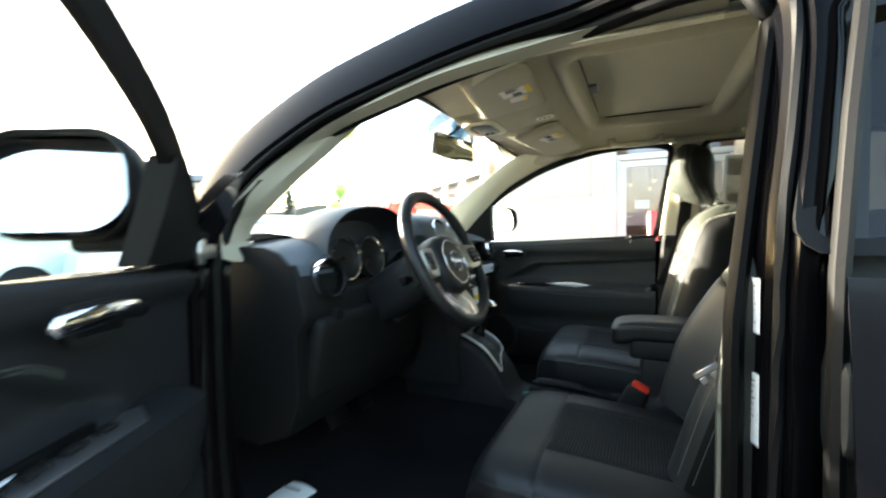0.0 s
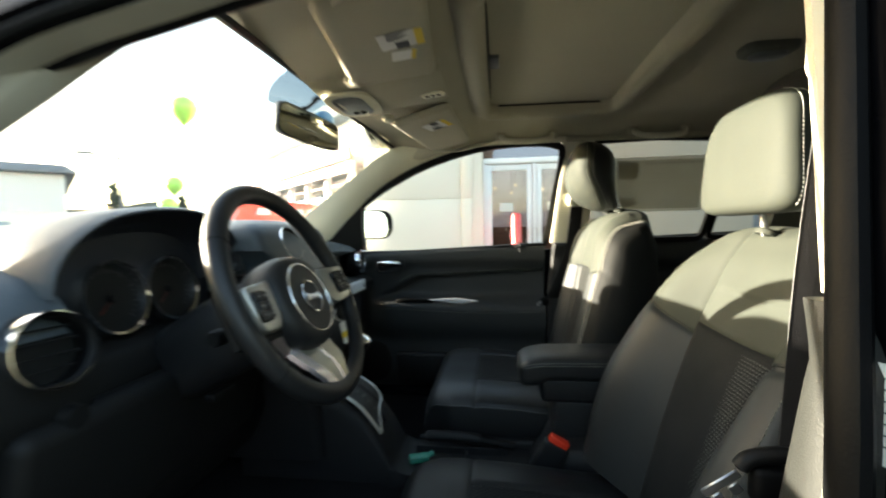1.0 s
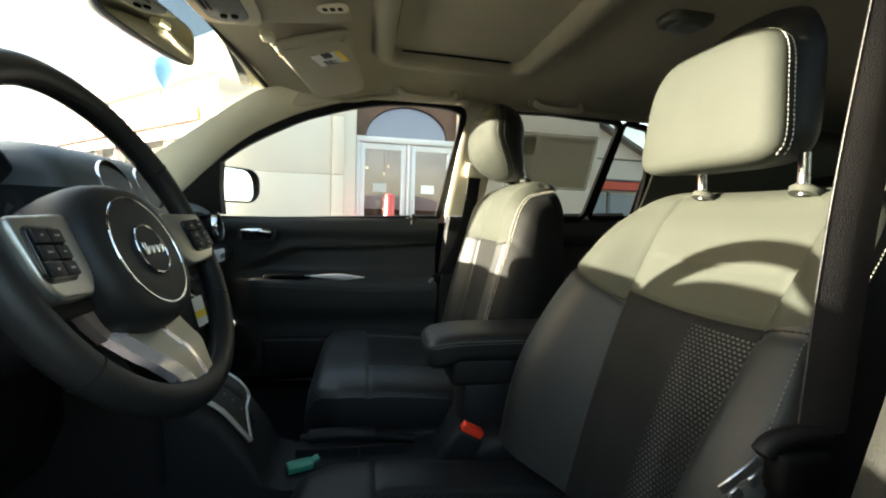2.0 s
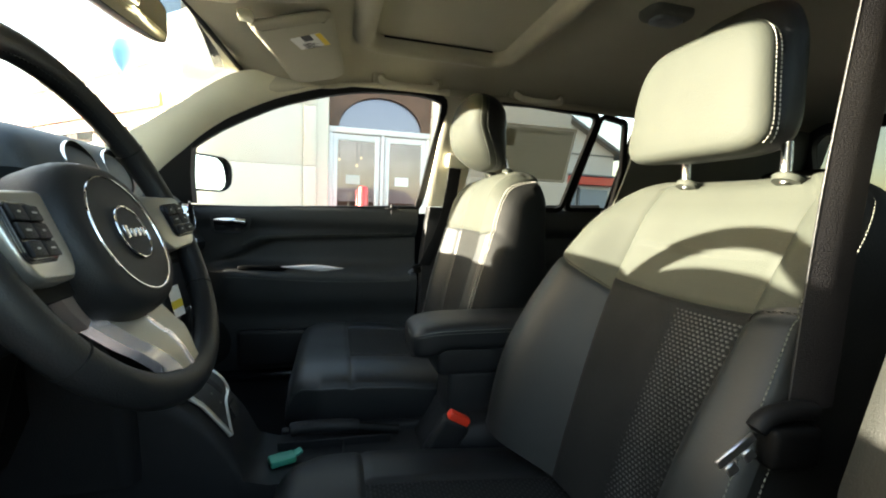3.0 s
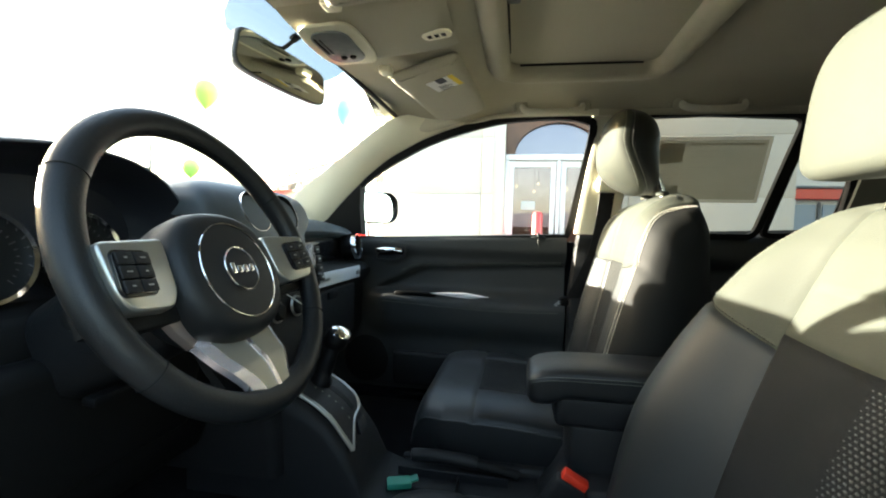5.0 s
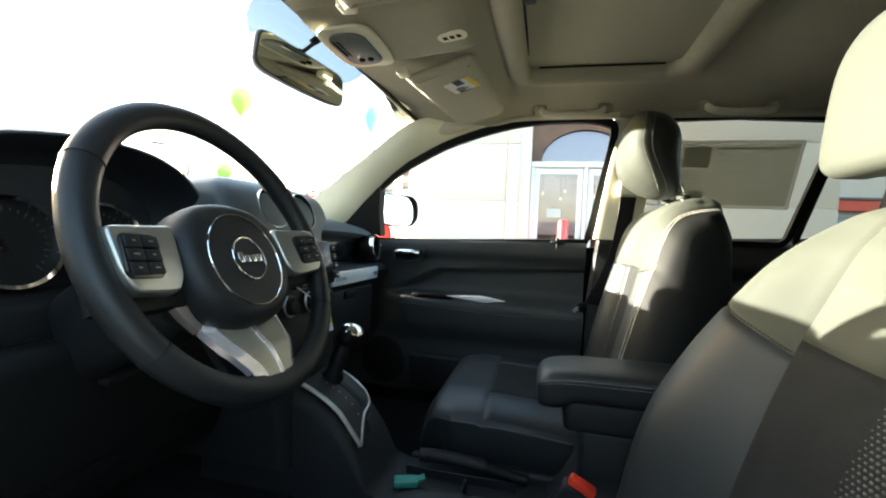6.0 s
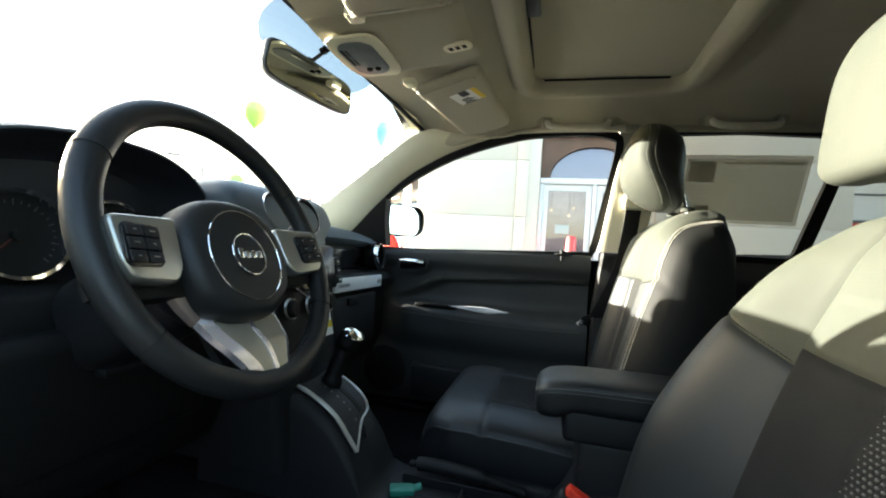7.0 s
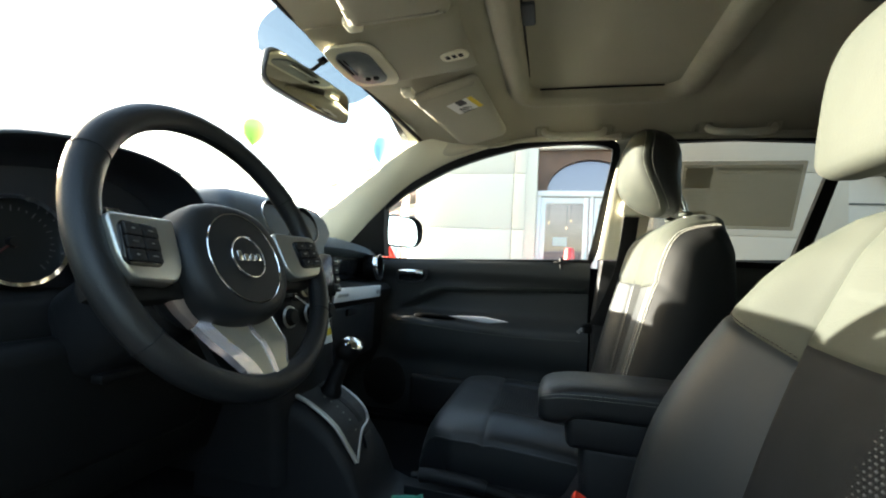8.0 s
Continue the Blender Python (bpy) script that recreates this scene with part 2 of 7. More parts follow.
wheel_leather = material("worn_wheel_leather", (0.0115, 0.0122, 0.0132), 0.44, bump=0.18, bscale=520, var=0.25, vscale=14, spec=0.34)
hub_leather = material("soft_hub_cover", (0.0105, 0.0115, 0.0125), 0.5, bump=0.22, bscale=620, var=0.15, vscale=10, spec=0.32)
# the plate's warm olive reflection is likewise part of its base colour
plate_silver = material("reflection_tinted_silver_plate", (0.39, 0.355, 0.285), 0.36, metal=0.6, var=0.12, vscale=14)
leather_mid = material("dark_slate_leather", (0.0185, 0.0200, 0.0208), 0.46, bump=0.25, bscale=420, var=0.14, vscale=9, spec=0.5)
bright_silver = material("bright_silver", (0.66, 0.67, 0.69), 0.35, metal=0.15, var=0.06, vscale=12)
chrome = material("chrome", (0.82, 0.82, 0.83), 0.07, metal=1.0)
post_chrome = material("worn_chrome_post", (0.85, 0.85, 0.84), 0.24, metal=1.0)
tick_grey = material("dim_dial_print", (0.045, 0.045, 0.046), 0.6)
steel = material("dull_steel", (0.45, 0.45, 0.46), 0.35, metal=1.0)
carpet = material("black_carpet", (0.008, 0.008, 0.009), 0.95, bump=1.0, bscale=300, var=0.3, spec=0.1)
webbing = material("black_belt_webbing", (0.0135, 0.0130, 0.0140), 0.8, bump=0.5, bscale=700, var=0.15, vscale=20, spec=0.12)
seal_rubber = material("dull_seal_rubber", (0.0014, 0.0015, 0.0017), 0.6, bump=0.2, bscale=300, spec=0.12, var=0.2)
paper = material("white_paper_label", (0.78, 0.78, 0.76), 0.6)
ink = material("dark_print", (0.05, 0.05, 0.06), 0.6)
yellow = material("yellow_print", (0.80, 0.60, 0.06), 0.6)
needle_red = material("dim_red_needle", (0.06, 0.006, 0.003), 0.5)
red_plastic = material("red_plastic", (0.75, 0.045, 0.02), 0.4)
green_plastic = material("green_plastic", (0.02, 0.22, 0.15), 0.45)
lens_clear = material("clear_lamp_lens", (0.20, 0.22, 0.23), 0.32, var=0.2, vscale=60)
mirror_glass = material("mirror", (0.86, 0.88, 0.88), 0.015, metal=1.0)
mirror_inner = material("dim_mirror", (0.80, 0.82, 0.72), 0.03, metal=1.0)
clear_glass = glass("clear_glass", (0.93, 0.95, 0.94), 0.5)
tint_glass = glass("rear_tinted_glass", (0.335, 0.33, 0.31), 0.5)
dark_glass = glass("dark_driver_rear_glass", (0.15, 0.155, 0.155), 0.5)
shade_band = glass("blue_sunband_glass", (0.19, 0.215, 0.235), 0.5)


def perforated():
    """Black seat mesh: rows of small pale dots between dark threads."""
    m = material("black_cushion_mesh", (0.018, 0.018, 0.019), 0.75, spec=0.3)
    t = m.node_tree
    p = t.nodes["Principled BSDF"]
    tc = t.nodes.new("ShaderNodeTexCoord")
    mp = t.nodes.new("ShaderNodeMapping")
    mp.inputs["Scale"].default_value = (150, 105, 150)
    br = t.nodes.new("ShaderNodeTexBrick")
    br.offset, br.squash = 0.5, 1.0
    br.inputs["Color1"].default_value = (0.0064, 0.0079, 0.0086, 1)
    br.inputs["Color2"].default_value = (0.0058, 0.0072, 0.0078, 1)
    br.inputs["Mortar"].default_value = (0.0040, 0.0048, 0.0053, 1)
    br.inputs["Scale"].default_value = 1.0
    br.inputs["Mortar Size"].default_value = 0.33
    br.inputs["Mortar Smooth"].default_value = 0.4
    br.inputs["Brick Width"].default_value = 1.0
    br.inputs["Row Height"].default_value = 1.0
    sep = t.nodes.new("ShaderNodeSeparateXYZ")
    com = t.nodes.new("ShaderNodeCombineXYZ")
    t.links.new(tc.outputs["Object"], mp.inputs[0])
    t.links.new(mp.outputs[0], sep.inputs[0])
    t.links.new(sep.outputs[1], com.inputs[0])
    t.links.new(sep.outputs[0], com.inputs[1])
    t.links.new(com.outputs[0], br.inputs["Vector"])
    t.links.new(br.outputs[0], p.inputs["Base Color"])
    rough = t.nodes.new("ShaderNodeMapRange")
    rough.inputs[3].default_value, rough.inputs[4].default_value = 0.48, 0.85
    t.links.new(br.outputs[1], rough.inputs[0])
    t.links.new(rough.outputs[0], p.inputs["Roughness"])
    b = t.nodes.new("ShaderNodeBump")
    b.inputs["Strength"].default_value, b.inputs["Distance"].default_value = 0.5, 0.002
    b.invert = True
    t.links.new(br.outputs[1], b.inputs["Height"])
    t.links.new(b.outputs[0], p.inputs["Normal"])
    return m


mesh_fabric = material("black_mesh_fabric", (0.0048, 0.0058, 0.0064), 0.7, bump=0.6, bscale=900, var=0.2, vscale=12, spec=0.25)
insert_cloth = material("grey_black_mesh_fabric", (0.0100, 0.0108, 0.0096), 0.7, bump=0.6, bscale=900, var=0.2, vscale=12, spec=0.25)
mesh_nub = material("raised_mesh_nub", (0.0120, 0.0130, 0.0125), 0.30, var=0.2, vscale=40, spec=0.8)
cushion_mesh = perforated()


def backlit_paper(name, col):
    """Paper that lets some of the light from behind through."""
    m = material(name, col, 0.8, var=0.08, vscale=9)
    t = m.node_tree
    tl, mix = t.nodes.new("ShaderNodeBsdfTranslucent"), t.nodes.new("ShaderNodeMixShader")
    tl.inputs[0].default_value = (*col, 1)
    mix.inputs[0].default_value = 0.10
    t.links.new(t.nodes["Principled BSDF"].outputs[0], mix.inputs[1])
    t.links.new(tl.outputs[0], mix.inputs[2])
    clear, thin = t.nodes.new("ShaderNodeBsdfTransparent"), t.nodes.new("ShaderNodeMixShader")
    clear.inputs[0].default_value = (0.95, 0.92, 0.80, 1)
    thin.inputs[0].default_value = 0.20
    t.links.new(mix.outputs[0], thin.inputs[1])
    t.links.new(clear.outputs[0], thin.inputs[2])
    t.links.new(thin.outputs[0], t.nodes["Material Output"].inputs[0])
    return m

# ---- the car's shell ----
def flank(z):
    """Half the cabin's width at a height: upright doors, windows that lean in."""
    return 0.745 - 0.40 * max(z - 1.0, 0.0) - 0.02 * max(0.8 - z, 0.0)


def on_side(sd):
    """Places (x, z) on the cabin's flank; d goes outwards."""
    return lambda x, z, d=0.0: Vector((x, sd * (flank(z) + d), z))


FRONT_GLASS = [(p.x, p.y) for p in spline([Vector((x, z, 0)) for x, z in ((-0.36, 1.03), (-0.20, 1.022), (0.10, 1.030), (0.47, 1.046), (0.503, 1.06), (0.53, 1.22), (0.553, 1.372), (0.537, 1.402), (0.45, 1.413),
                                             (0.31, 1.407), (0.22, 1.393), (0.13, 1.371), (0.03, 1.339), (-0.07, 1.294), (-0.17, 1.240), (-0.28, 1.160), (-0.36, 1.085))], 4, True)]


def rounded_poly(pts, r, n=4):
    """A polygon with rounded corners."""
    out = []
    for i in range(len(pts)):
        p0, p1, p2 = Vector(pts[i - 1]), Vector(pts[i]), Vector(pts[(i + 1) % len(pts)])
        q = min(r, (p0 - p1).length * 0.4, (p2 - p1).length * 0.4)
        a, b = p1 + (p0 - p1).normalized() * q, p1 + (p2 - p1).normalized() * q
        out += [tuple((1 - k / n) ** 2 * a + 2 * (k / n) * (1 - k / n) * p1 + (k / n) ** 2 * b) for k in range(n + 1)]
    return out


REAR_GLASS = rounded_poly([(0.632, 1.062), (1.098, 1.064), (1.150, 1.404), (0.90, 1.416), (0.690, 1.412)], 0.022)
QUARTER_GLASS = rounded_poly([(1.138, 1.068), (1.33, 1.075), (1.325, 1.22), (1.275, 1.390), (1.180, 1.404)], 0.012)

def pillar_y(z):
    """Half the width at the middle pillar's inner trim."""
    return 0.727 - 0.226 * max(z - 1.045, 0.0)


car = thing("car", "black sport utility car with beige headliner, driver door open", "car", (0.8, 0, 0))


def headliner_z(x, y):
    """The headliner's height: lower at the windscreen and along the edges."""
    base = 1.447 + 0.018 * min(max((x + 0.1) / 0.25, 0), 1) + 0.030 * min(max((x - 0.15) / 0.10, 0), 1) ** 2
    base -= 0.012 * max(x - 0.7, 0) + 0.03 * max(x - 1.6, 0)
    k = min(abs(y) / 0.585, 1)
    return base - 0.012 * k ** 2 - 0.062 * max(k - 0.72, 0) / 0.28 * max(k - 0.72, 0) / 0.28


ROOF_X0, ROOF_X1 = -0.105, 2.25
SR = (0.302, 0.682, 0.362)          # sunroof: front, rear, half width


def roof_edge(x):
    return 0.518 + 0.062 * min(max((x + 0.1) / 0.35, 0), 1)


def liner_part(x0, x1, y0, y1, nu, nv):
    def f(s, t):
        x = x0 + (x1 - x0) * s
        e = roof_edge(x)
        a = -e if y0 is None else y0
        b = e if y1 is None else y1
        y = a + (b - a) * t
        return Vector((x, y, headliner_z(x, y)))
    return sheet(f, nu, nv)


liner = join(liner_part(ROOF_X0, SR[0], None, None, 24, 40), liner_part(SR[1], ROOF_X1, None, None, 40, 40),
             liner_part(SR[0], SR[1], SR[2], None, 16, 10), liner_part(SR[0], SR[1], None, -SR[2], 16, 10))
bmesh.ops.remove_doubles(liner, verts=liner.verts[:], dist=0.0005)
bmesh.ops.recalc_face_normals(liner, faces=liner.faces[:])
headliner = part("headliner", liner, headlining, car, "beige cloth headliner")

# the sunroof's opening: a raised rounded rim, a recess and the drawn shade
SRX, SRW = (SR[0] + SR[1]) / 2, SR[1] - SR[0]
rim_in = [(x + SRX, y) for x, y in rounded(SRW - 0.004, 2 * SR[2] - 0.004, 0.035, 6)]
rim = []
for off, dz in ((0.060, 0.004), (0.054, -0.008), (0.044, -0.017), (0.030, -0.023), (0.016, -0.023), (0.006, -0.017), (0.0, -0.004), (0.0, 0.040)):
    rim.append([(x, y, headliner_z(min(max(x, SR[0] - 0.06), SR[1] + 0.06), y) + dz) for x, y in grow(rim_in, off)])
part("sunroof_rim", loft(rim, caps=False), headlining, headliner, "raised beige rim round the sunroof")
shade = sheet(lambda s, t: Vector((SR[0] - 0.03 + (SRW + 0.06) * s, (2 * t - 1) * (SR[2] + 0.03), 1.520 - 0.006 * (2 * t - 1) ** 2 - 0.004 * s)), 12, 16, 0.006)
part("sunroof_shade", shade, headlining, headliner, "drawn beige sunroof shade")
part("shade_grip", box((0.028, 0.075, 0.012), (SR[0] + 0.016, 0.0, 1.511), 0.005, 2), plastic_soft, headliner, "small dark grip of the shade")
part("sunroof_seal", tube([Vector((x, y, 1.5125)) for x, y in grow(rim_in, -0.003)], 0.0024, 6, True), plastic_dark, headliner, "dark gap round the shade")

part("shade_gap", tube([Vector((SR[0] + 0.03, SR[2] - 0.006, 1.505)), Vector((SRX, SR[2] - 0.006, 1.504)), Vector((SR[1] - 0.035, SR[2] - 0.006, 1.502))], 0.0026, 6), plastic_dark, headliner, "dark gap beside the shade")

# the roof's outer skin
def roof_f(s, t):
    x = ROOF_X0 - 0.03 + (ROOF_X1 + 0.05 - ROOF_X0) * s
    y = (2 * t - 1) * (roof_edge(x) + 0.010 + 0.075 * min(max((x - 0.45) / 0.3, 0), 1))
    return Vector((x, y, headliner_z(x, 0) + 0.065 + 0.03 * math.sin(math.pi * min(s * 1.3, 1)) - 0.09 * abs(2 * t - 1) ** 3))


part("roof_panel", sheet(roof_f, 30, 20, 0.003), paint_black, car, "black painted roof panel")


RAIL = {1: [(-0.2, 1.240), (-0.10, 1.306), (0.0, 1.364), (0.12, 1.402), (0.22, 1.421), (0.33, 1.434), (0.42, 1.438), (0.6, 1.438)],
        -1: [(-0.2, 1.325), (-0.10, 1.352), (0.0, 1.382), (0.12, 1.409), (0.22, 1.424), (0.33, 1.434), (0.42, 1.436), (0.6, 1.437)]}


def pillar_strip(name, edge_a, edge_b, mat, bulge, thick, label, n=44):
    """A trim strip between two lines, arched by bulge towards the cabin."""
    A, B = spline(edge_a, 8), spline(edge_b, 8)

    def pick(L, s):
        i = s * (len(L) - 1)
        j = min(int(i), len(L) - 2)
        return L[j].lerp(L[j + 1], i - j)

    def surf(depth):
        def f(s, t):
            a, b = pick(A, s), pick(B, s)
            p = a.lerp(b, t)
            inn = Vector((0.05, -math.copysign(1, p.y), -0.35)).normalized()
            return p + inn * (bulge * math.sin(math.pi * t) * (1 - s ** 4) - 0.012 * s ** 4 - depth)
        return f
    part(name, sheet(surf(0), n, 8, side=surf(thick)), mat, car, label)


for sd in (1, -1):
    place = on_side(sd)
    # windscreen pillar: cream trim from the dashboard to the header
    on_a = [(0.33, sd * 0.532, 1.441), (0.45, sd * 0.528, 1.446), (0.58, sd * 0.528, 1.444)]
    on_b = [(0.33, sd * 0.566, 1.418), (0.45, sd * 0.562, 1.426), (0.58, sd * 0.560, 1.428)]
    if sd < 0:
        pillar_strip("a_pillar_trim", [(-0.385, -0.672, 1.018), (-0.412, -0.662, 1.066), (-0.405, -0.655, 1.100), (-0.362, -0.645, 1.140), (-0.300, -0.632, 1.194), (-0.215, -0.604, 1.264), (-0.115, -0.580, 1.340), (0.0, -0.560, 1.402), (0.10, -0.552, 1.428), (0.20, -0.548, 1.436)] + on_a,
                     [(-0.385, -0.732, 1.018), (-0.405, -0.717, 1.066), (-0.407, -0.700, 1.106), (-0.384, -0.684, 1.152), (-0.337, -0.662, 1.205), (-0.264, -0.642, 1.256), (-0.160, -0.622, 1.312), (-0.03, -0.604, 1.352), (0.10, -0.590, 1.385)] + on_b, trim_shaded, 0.004, 0.03, "cream windscreen pillar trim, darkened for shade")
    else:
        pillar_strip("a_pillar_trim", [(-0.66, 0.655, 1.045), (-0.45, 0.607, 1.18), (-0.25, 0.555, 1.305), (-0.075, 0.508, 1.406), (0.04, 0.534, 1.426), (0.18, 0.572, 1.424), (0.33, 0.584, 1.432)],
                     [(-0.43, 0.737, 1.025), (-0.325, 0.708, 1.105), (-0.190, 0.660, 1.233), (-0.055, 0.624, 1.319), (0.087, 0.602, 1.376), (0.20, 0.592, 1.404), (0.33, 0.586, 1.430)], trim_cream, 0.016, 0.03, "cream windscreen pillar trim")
    # the headliner's side rail down to the window frames
    def rail_f(s, t, sd=sd):
        x = -0.075 + 2.24 * s
        e = roof_edge(x)
        top = Vector((x, sd * (e - 0.004), headliner_z(x, e) + 0.001))
        zl = 1.436
        for (xa, za), (xb, zb) in zip(RAIL[sd], RAIL[sd][1:]):
            if xa <= x < xb:
                zl = za + (zb - za) * (x - xa) / (xb - xa)
        low = Vector((x, sd * (flank(zl) - 0.012), zl))
        return top.lerp(low, t) + Vector((0, -sd * 0.008, -0.006)) * math.sin(math.pi * t)
    # front rail paler than the headliner: windscreen light put into its colour
    part("roof_rail_front", sheet(lambda s, t: rail_f(0.29 * s, t), 40, 6, 0.004), trim_beige, car, "front roof rail, lightened for windscreen light")
    part("roof_rail_trim", sheet(lambda s, t: rail_f(0.29 + 0.71 * s, t), 66, 6, 0.004), headlining, car, "beige headliner edge over the doors")
    # upper and lower trim of the middle pillar
    def bp(z, sd=sd):
        y = pillar_y(z)
        e = 0.08 * (z - 1.045) + (0.013 if sd < 0 else 0.05 * (z - 1.045))
        pts = [(0.60 + e, y - 0.034), (0.588 + e, y - 0.038), (0.574 + e, y - 0.047), (0.577 + e, y - 0.060), (0.60 + e, y - 0.074), (0.66 + e, y - 0.078), (0.70 + e, y - 0.06), (0.70 + e, y - 0.034)]
        if sd > 0:
            pts = [(0.60 + e, y - 0.030), (0.572 + e, y - 0.030), (0.567 + e, y - 0.052), (0.570 + e, y - 0.064), (0.580 + e, y - 0.0675), (0.62 + e, y - 0.0675), (0.66 + e, y - 0.066), (0.70 + e, y - 0.060), (0.70 + e, y - 0.034)]
        k = 0 if sd < 0 else -0.040 - 0.030 * min(max((z - 1.39) / 0.03, 0.0), 1.0)
        return [Vector((x + k, sd * yy, z)) for x, yy in pts]
    part("b_pillar_upper_trim", loft([bp(z) for z in (1.050, 1.10, 1.16, 1.24, 1.32, 1.39, 1.45)]), trim_beige, car, "cream upper pillar trim with belt")
    def bl(z, sd=sd):
        y = flank(z)
        k = 0 if sd < 0 else -0.03
        pts = [(0.60, y - 0.018), (0.576, y - 0.012), (0.560, y - 0.012), (0.552, y - 0.020), (0.549, y - 0.036), (0.551, y - 0.052), (0.558, y - 0.061), (0.60, y - 0.066), (0.68, y - 0.066), (0.71, y - 0.05), (0.71, y - 0.02)]
        cut = 0.034 * (max(z - 0.985, 0) / 0.062) ** 2
        if sd < 0:
            pts = [(x, yy - 0.020 * min(max((y - 0.03 - yy) / 0.03, 0), 1) * min(max((1.02 - z) / 0.12, 0), 1)) for x, yy in pts]
        return [Vector((x + k + 0.10 * max(z - 0.85, 0.0), sd * max(yy, y - 0.088 + cut), z)) for x, yy in pts]
    part("b_pillar_lower_trim", loft([bl(z) for z in (0.40, 0.55, 0.7, 0.85, 0.98, 1.0, 1.015, 1.030, 1.040, 1.047)]), pillar_low if sd < 0 else plastic_black, car, "lower pillar trim")
    # rear pillar and cargo side trim
    part("c_pillar_trim", sheet(lambda s, t, sd=sd: Vector((1.31 + 0.95 * s, sd * (flank(1.04 + 0.40 * t) - 0.03 - 0.03 * math.sin(math.pi * t)), 1.04 + 0.40 * t)), 14, 6, 0.01), trim_grey, car, "grey rear pillar trim")
    part("cargo_side_trim", sheet(lambda s, t, sd=sd: Vector((1.28 + 0.98 * s, sd * (0.70 - 0.04 * s), 0.40 + 0.66 * t)), 10, 6, 0.01), plastic_black, car, "black cargo side trim")

# floor, tunnel, firewall, tailgate
def floor_f(s, t):
    x, y = -0.75 + 3.0 * s, (2 * t - 1) * 0.74
    return Vector((x, y, 0.40 + 0.11 * math.exp(-((y / 0.16) ** 4)) + 0.10 * max(-0.35 - x, 0) / 0.4))


part("floor_carpet", sheet(floor_f, 30, 40, 0.006), carpet, car, "black floor carpet")
part("firewall", sheet(lambda s, t: Vector((-0.72 + 0.06 * math.sin(s * 3), (2 * t - 1) * 0.74, 0.42 + 0.62 * s)), 8, 8, 0.01), carpet, car)
part("tailgate_trim", sheet(lambda s, t: Vector((2.24, (2 * t - 1) * 0.70, 0.40 + 0.68 * s)), 6, 8, 0.02), plastic_black, car)
tg_in = [(x, z + 1.25) for x, z in rounded(1.06, 0.32, 0.06)]
tg_out = [(x, z + 1.25) for x, z in rounded(1.30, 0.40, 0.05)]
part("tailgate_window_frame", ring_plate(tg_in, tg_out, 0.03, lambda y, z, d: Vector((2.22 - 0.25 * (z - 1.08) + d, y, z))), plastic_black, car)
tg = ngon(grow(tg_in, 0.012), 0.004)
tg.transform(axes((2.515, 0, 0), (0, 1, 0), (-0.25, 0, 1), (1, 0, 0)))
part("tailgate_glass", tg, tint_glass, car)

# windscreen with its tinted band behind the mirror, cowl and bonnet
def screen(s, t):
    """s from the header down to the cowl, t across."""
    k = 2 * t - 1
    half = 0.535 + 0.16 * s
    return Vector((-0.112 - 0.70 * s + 0.05 * (k * k) * (1 + s), k * half, 1.462 - 0.042 * k * k * (1 - s) - 0.435 * s))


ws = part("windscreen", sheet(lambda s, t: screen(s * 1.03 - 0.02, t), 16, 24), clear_glass, car, "clear windscreen")
ws.visible_shadow = False
band = part("shade_band", sheet(lambda s, t: screen(0.004 + 0.112 * s, 0.5 + (0.185 - 0.055 * s ** 3) * (2 * t - 1)) + Vector((0.004, 0, -0.004)), 4, 8), shade_band, ws, "blue tinted dotted patch round the mirror mount")
band.visible_shadow = False
edge = [screen(s / 14, 0) for s in range(15)] + [screen(1, t / 14) for t in range(15)] + [screen(1 - s / 14, 1) for s in range(15)] + [screen(0, 1 - t / 14) for t in range(15)]
part("windscreen_seal", tube([p + Vector((0.004, 0, -0.006)) for p in edge], 0.007, 6, True), rubber, car, "black windscreen edge")


def bonnet(s, t):
    k = 2 * t - 1
    x = -0.80 - 1.05 * s
    return Vector((x, k * (0.76 - 0.10 * s), 1.015 - 0.10 * s - 0.08 * s ** 3 - 0.05 * abs(k) ** 3 + 0.012 * math.exp(-((abs(k) - 0.55) / 0.08) ** 2)))


part("bonnet", sheet(bonnet, 20, 30, 0.003), paint_black, car, "black painted bonnet")
part("cowl", sheet(lambda s, t: Vector((-0.70 - 0.13 * s, (2 * t - 1) * 0.72, 1.0 + 0.012 * math.sin(math.pi * s))), 4, 10, 0.01), plastic_black, car)
part("nose", sheet(lambda s, t: Vector((-1.85 - 0.06 * math.sin(math.pi * s), (2 * t - 1) * 0.68, 0.84 - 0.55 * s)), 8, 10, 0.01), paint_black, car)
for sd in (1, -1):
    part("wing", sheet(lambda s, t, sd=sd: Vector((-0.50 - 1.36 * s, sd * (0.79 + 0.09 * math.sin(math.pi * min(t * 1.2, 1)) - 0.12 * s * s), 1.0 - 0.09 * s - 0.55 * t)), 16, 10, 0.004), paint_black, car, "black painted front wing")
    part("sill", box((2.0, 0.12, 0.16), (0.55, sd * 0.78, 0.36), 0.03, 3), paint_black, car, "black painted sill")
    for x in (-1.15, 1.55):
        tyre = lathe([(0.19, -0.10), (0.31, -0.105), (0.335, -0.07), (0.335, 0.07), (0.31, 0.105), (0.19, 0.10)], 40, axes((x, sd * 0.79, 0.335), (1, 0, 0), (0, 0, 1), (0, -1, 0)))
        wheel = part("wheel", tyre, rubber, car, "black tyre on a silver rim")
        part("rim", lathe([(0.0, 0.03), (0.06, 0.04), (0.19, 0.02), (0.20, 0.09), (0.205, 0.0), (0.0, -0.02)], 24, axes((x, sd * 0.80, 0.335), (1, 0, 0), (0, 0, -1), (0, sd, 0))), silver, wheel)

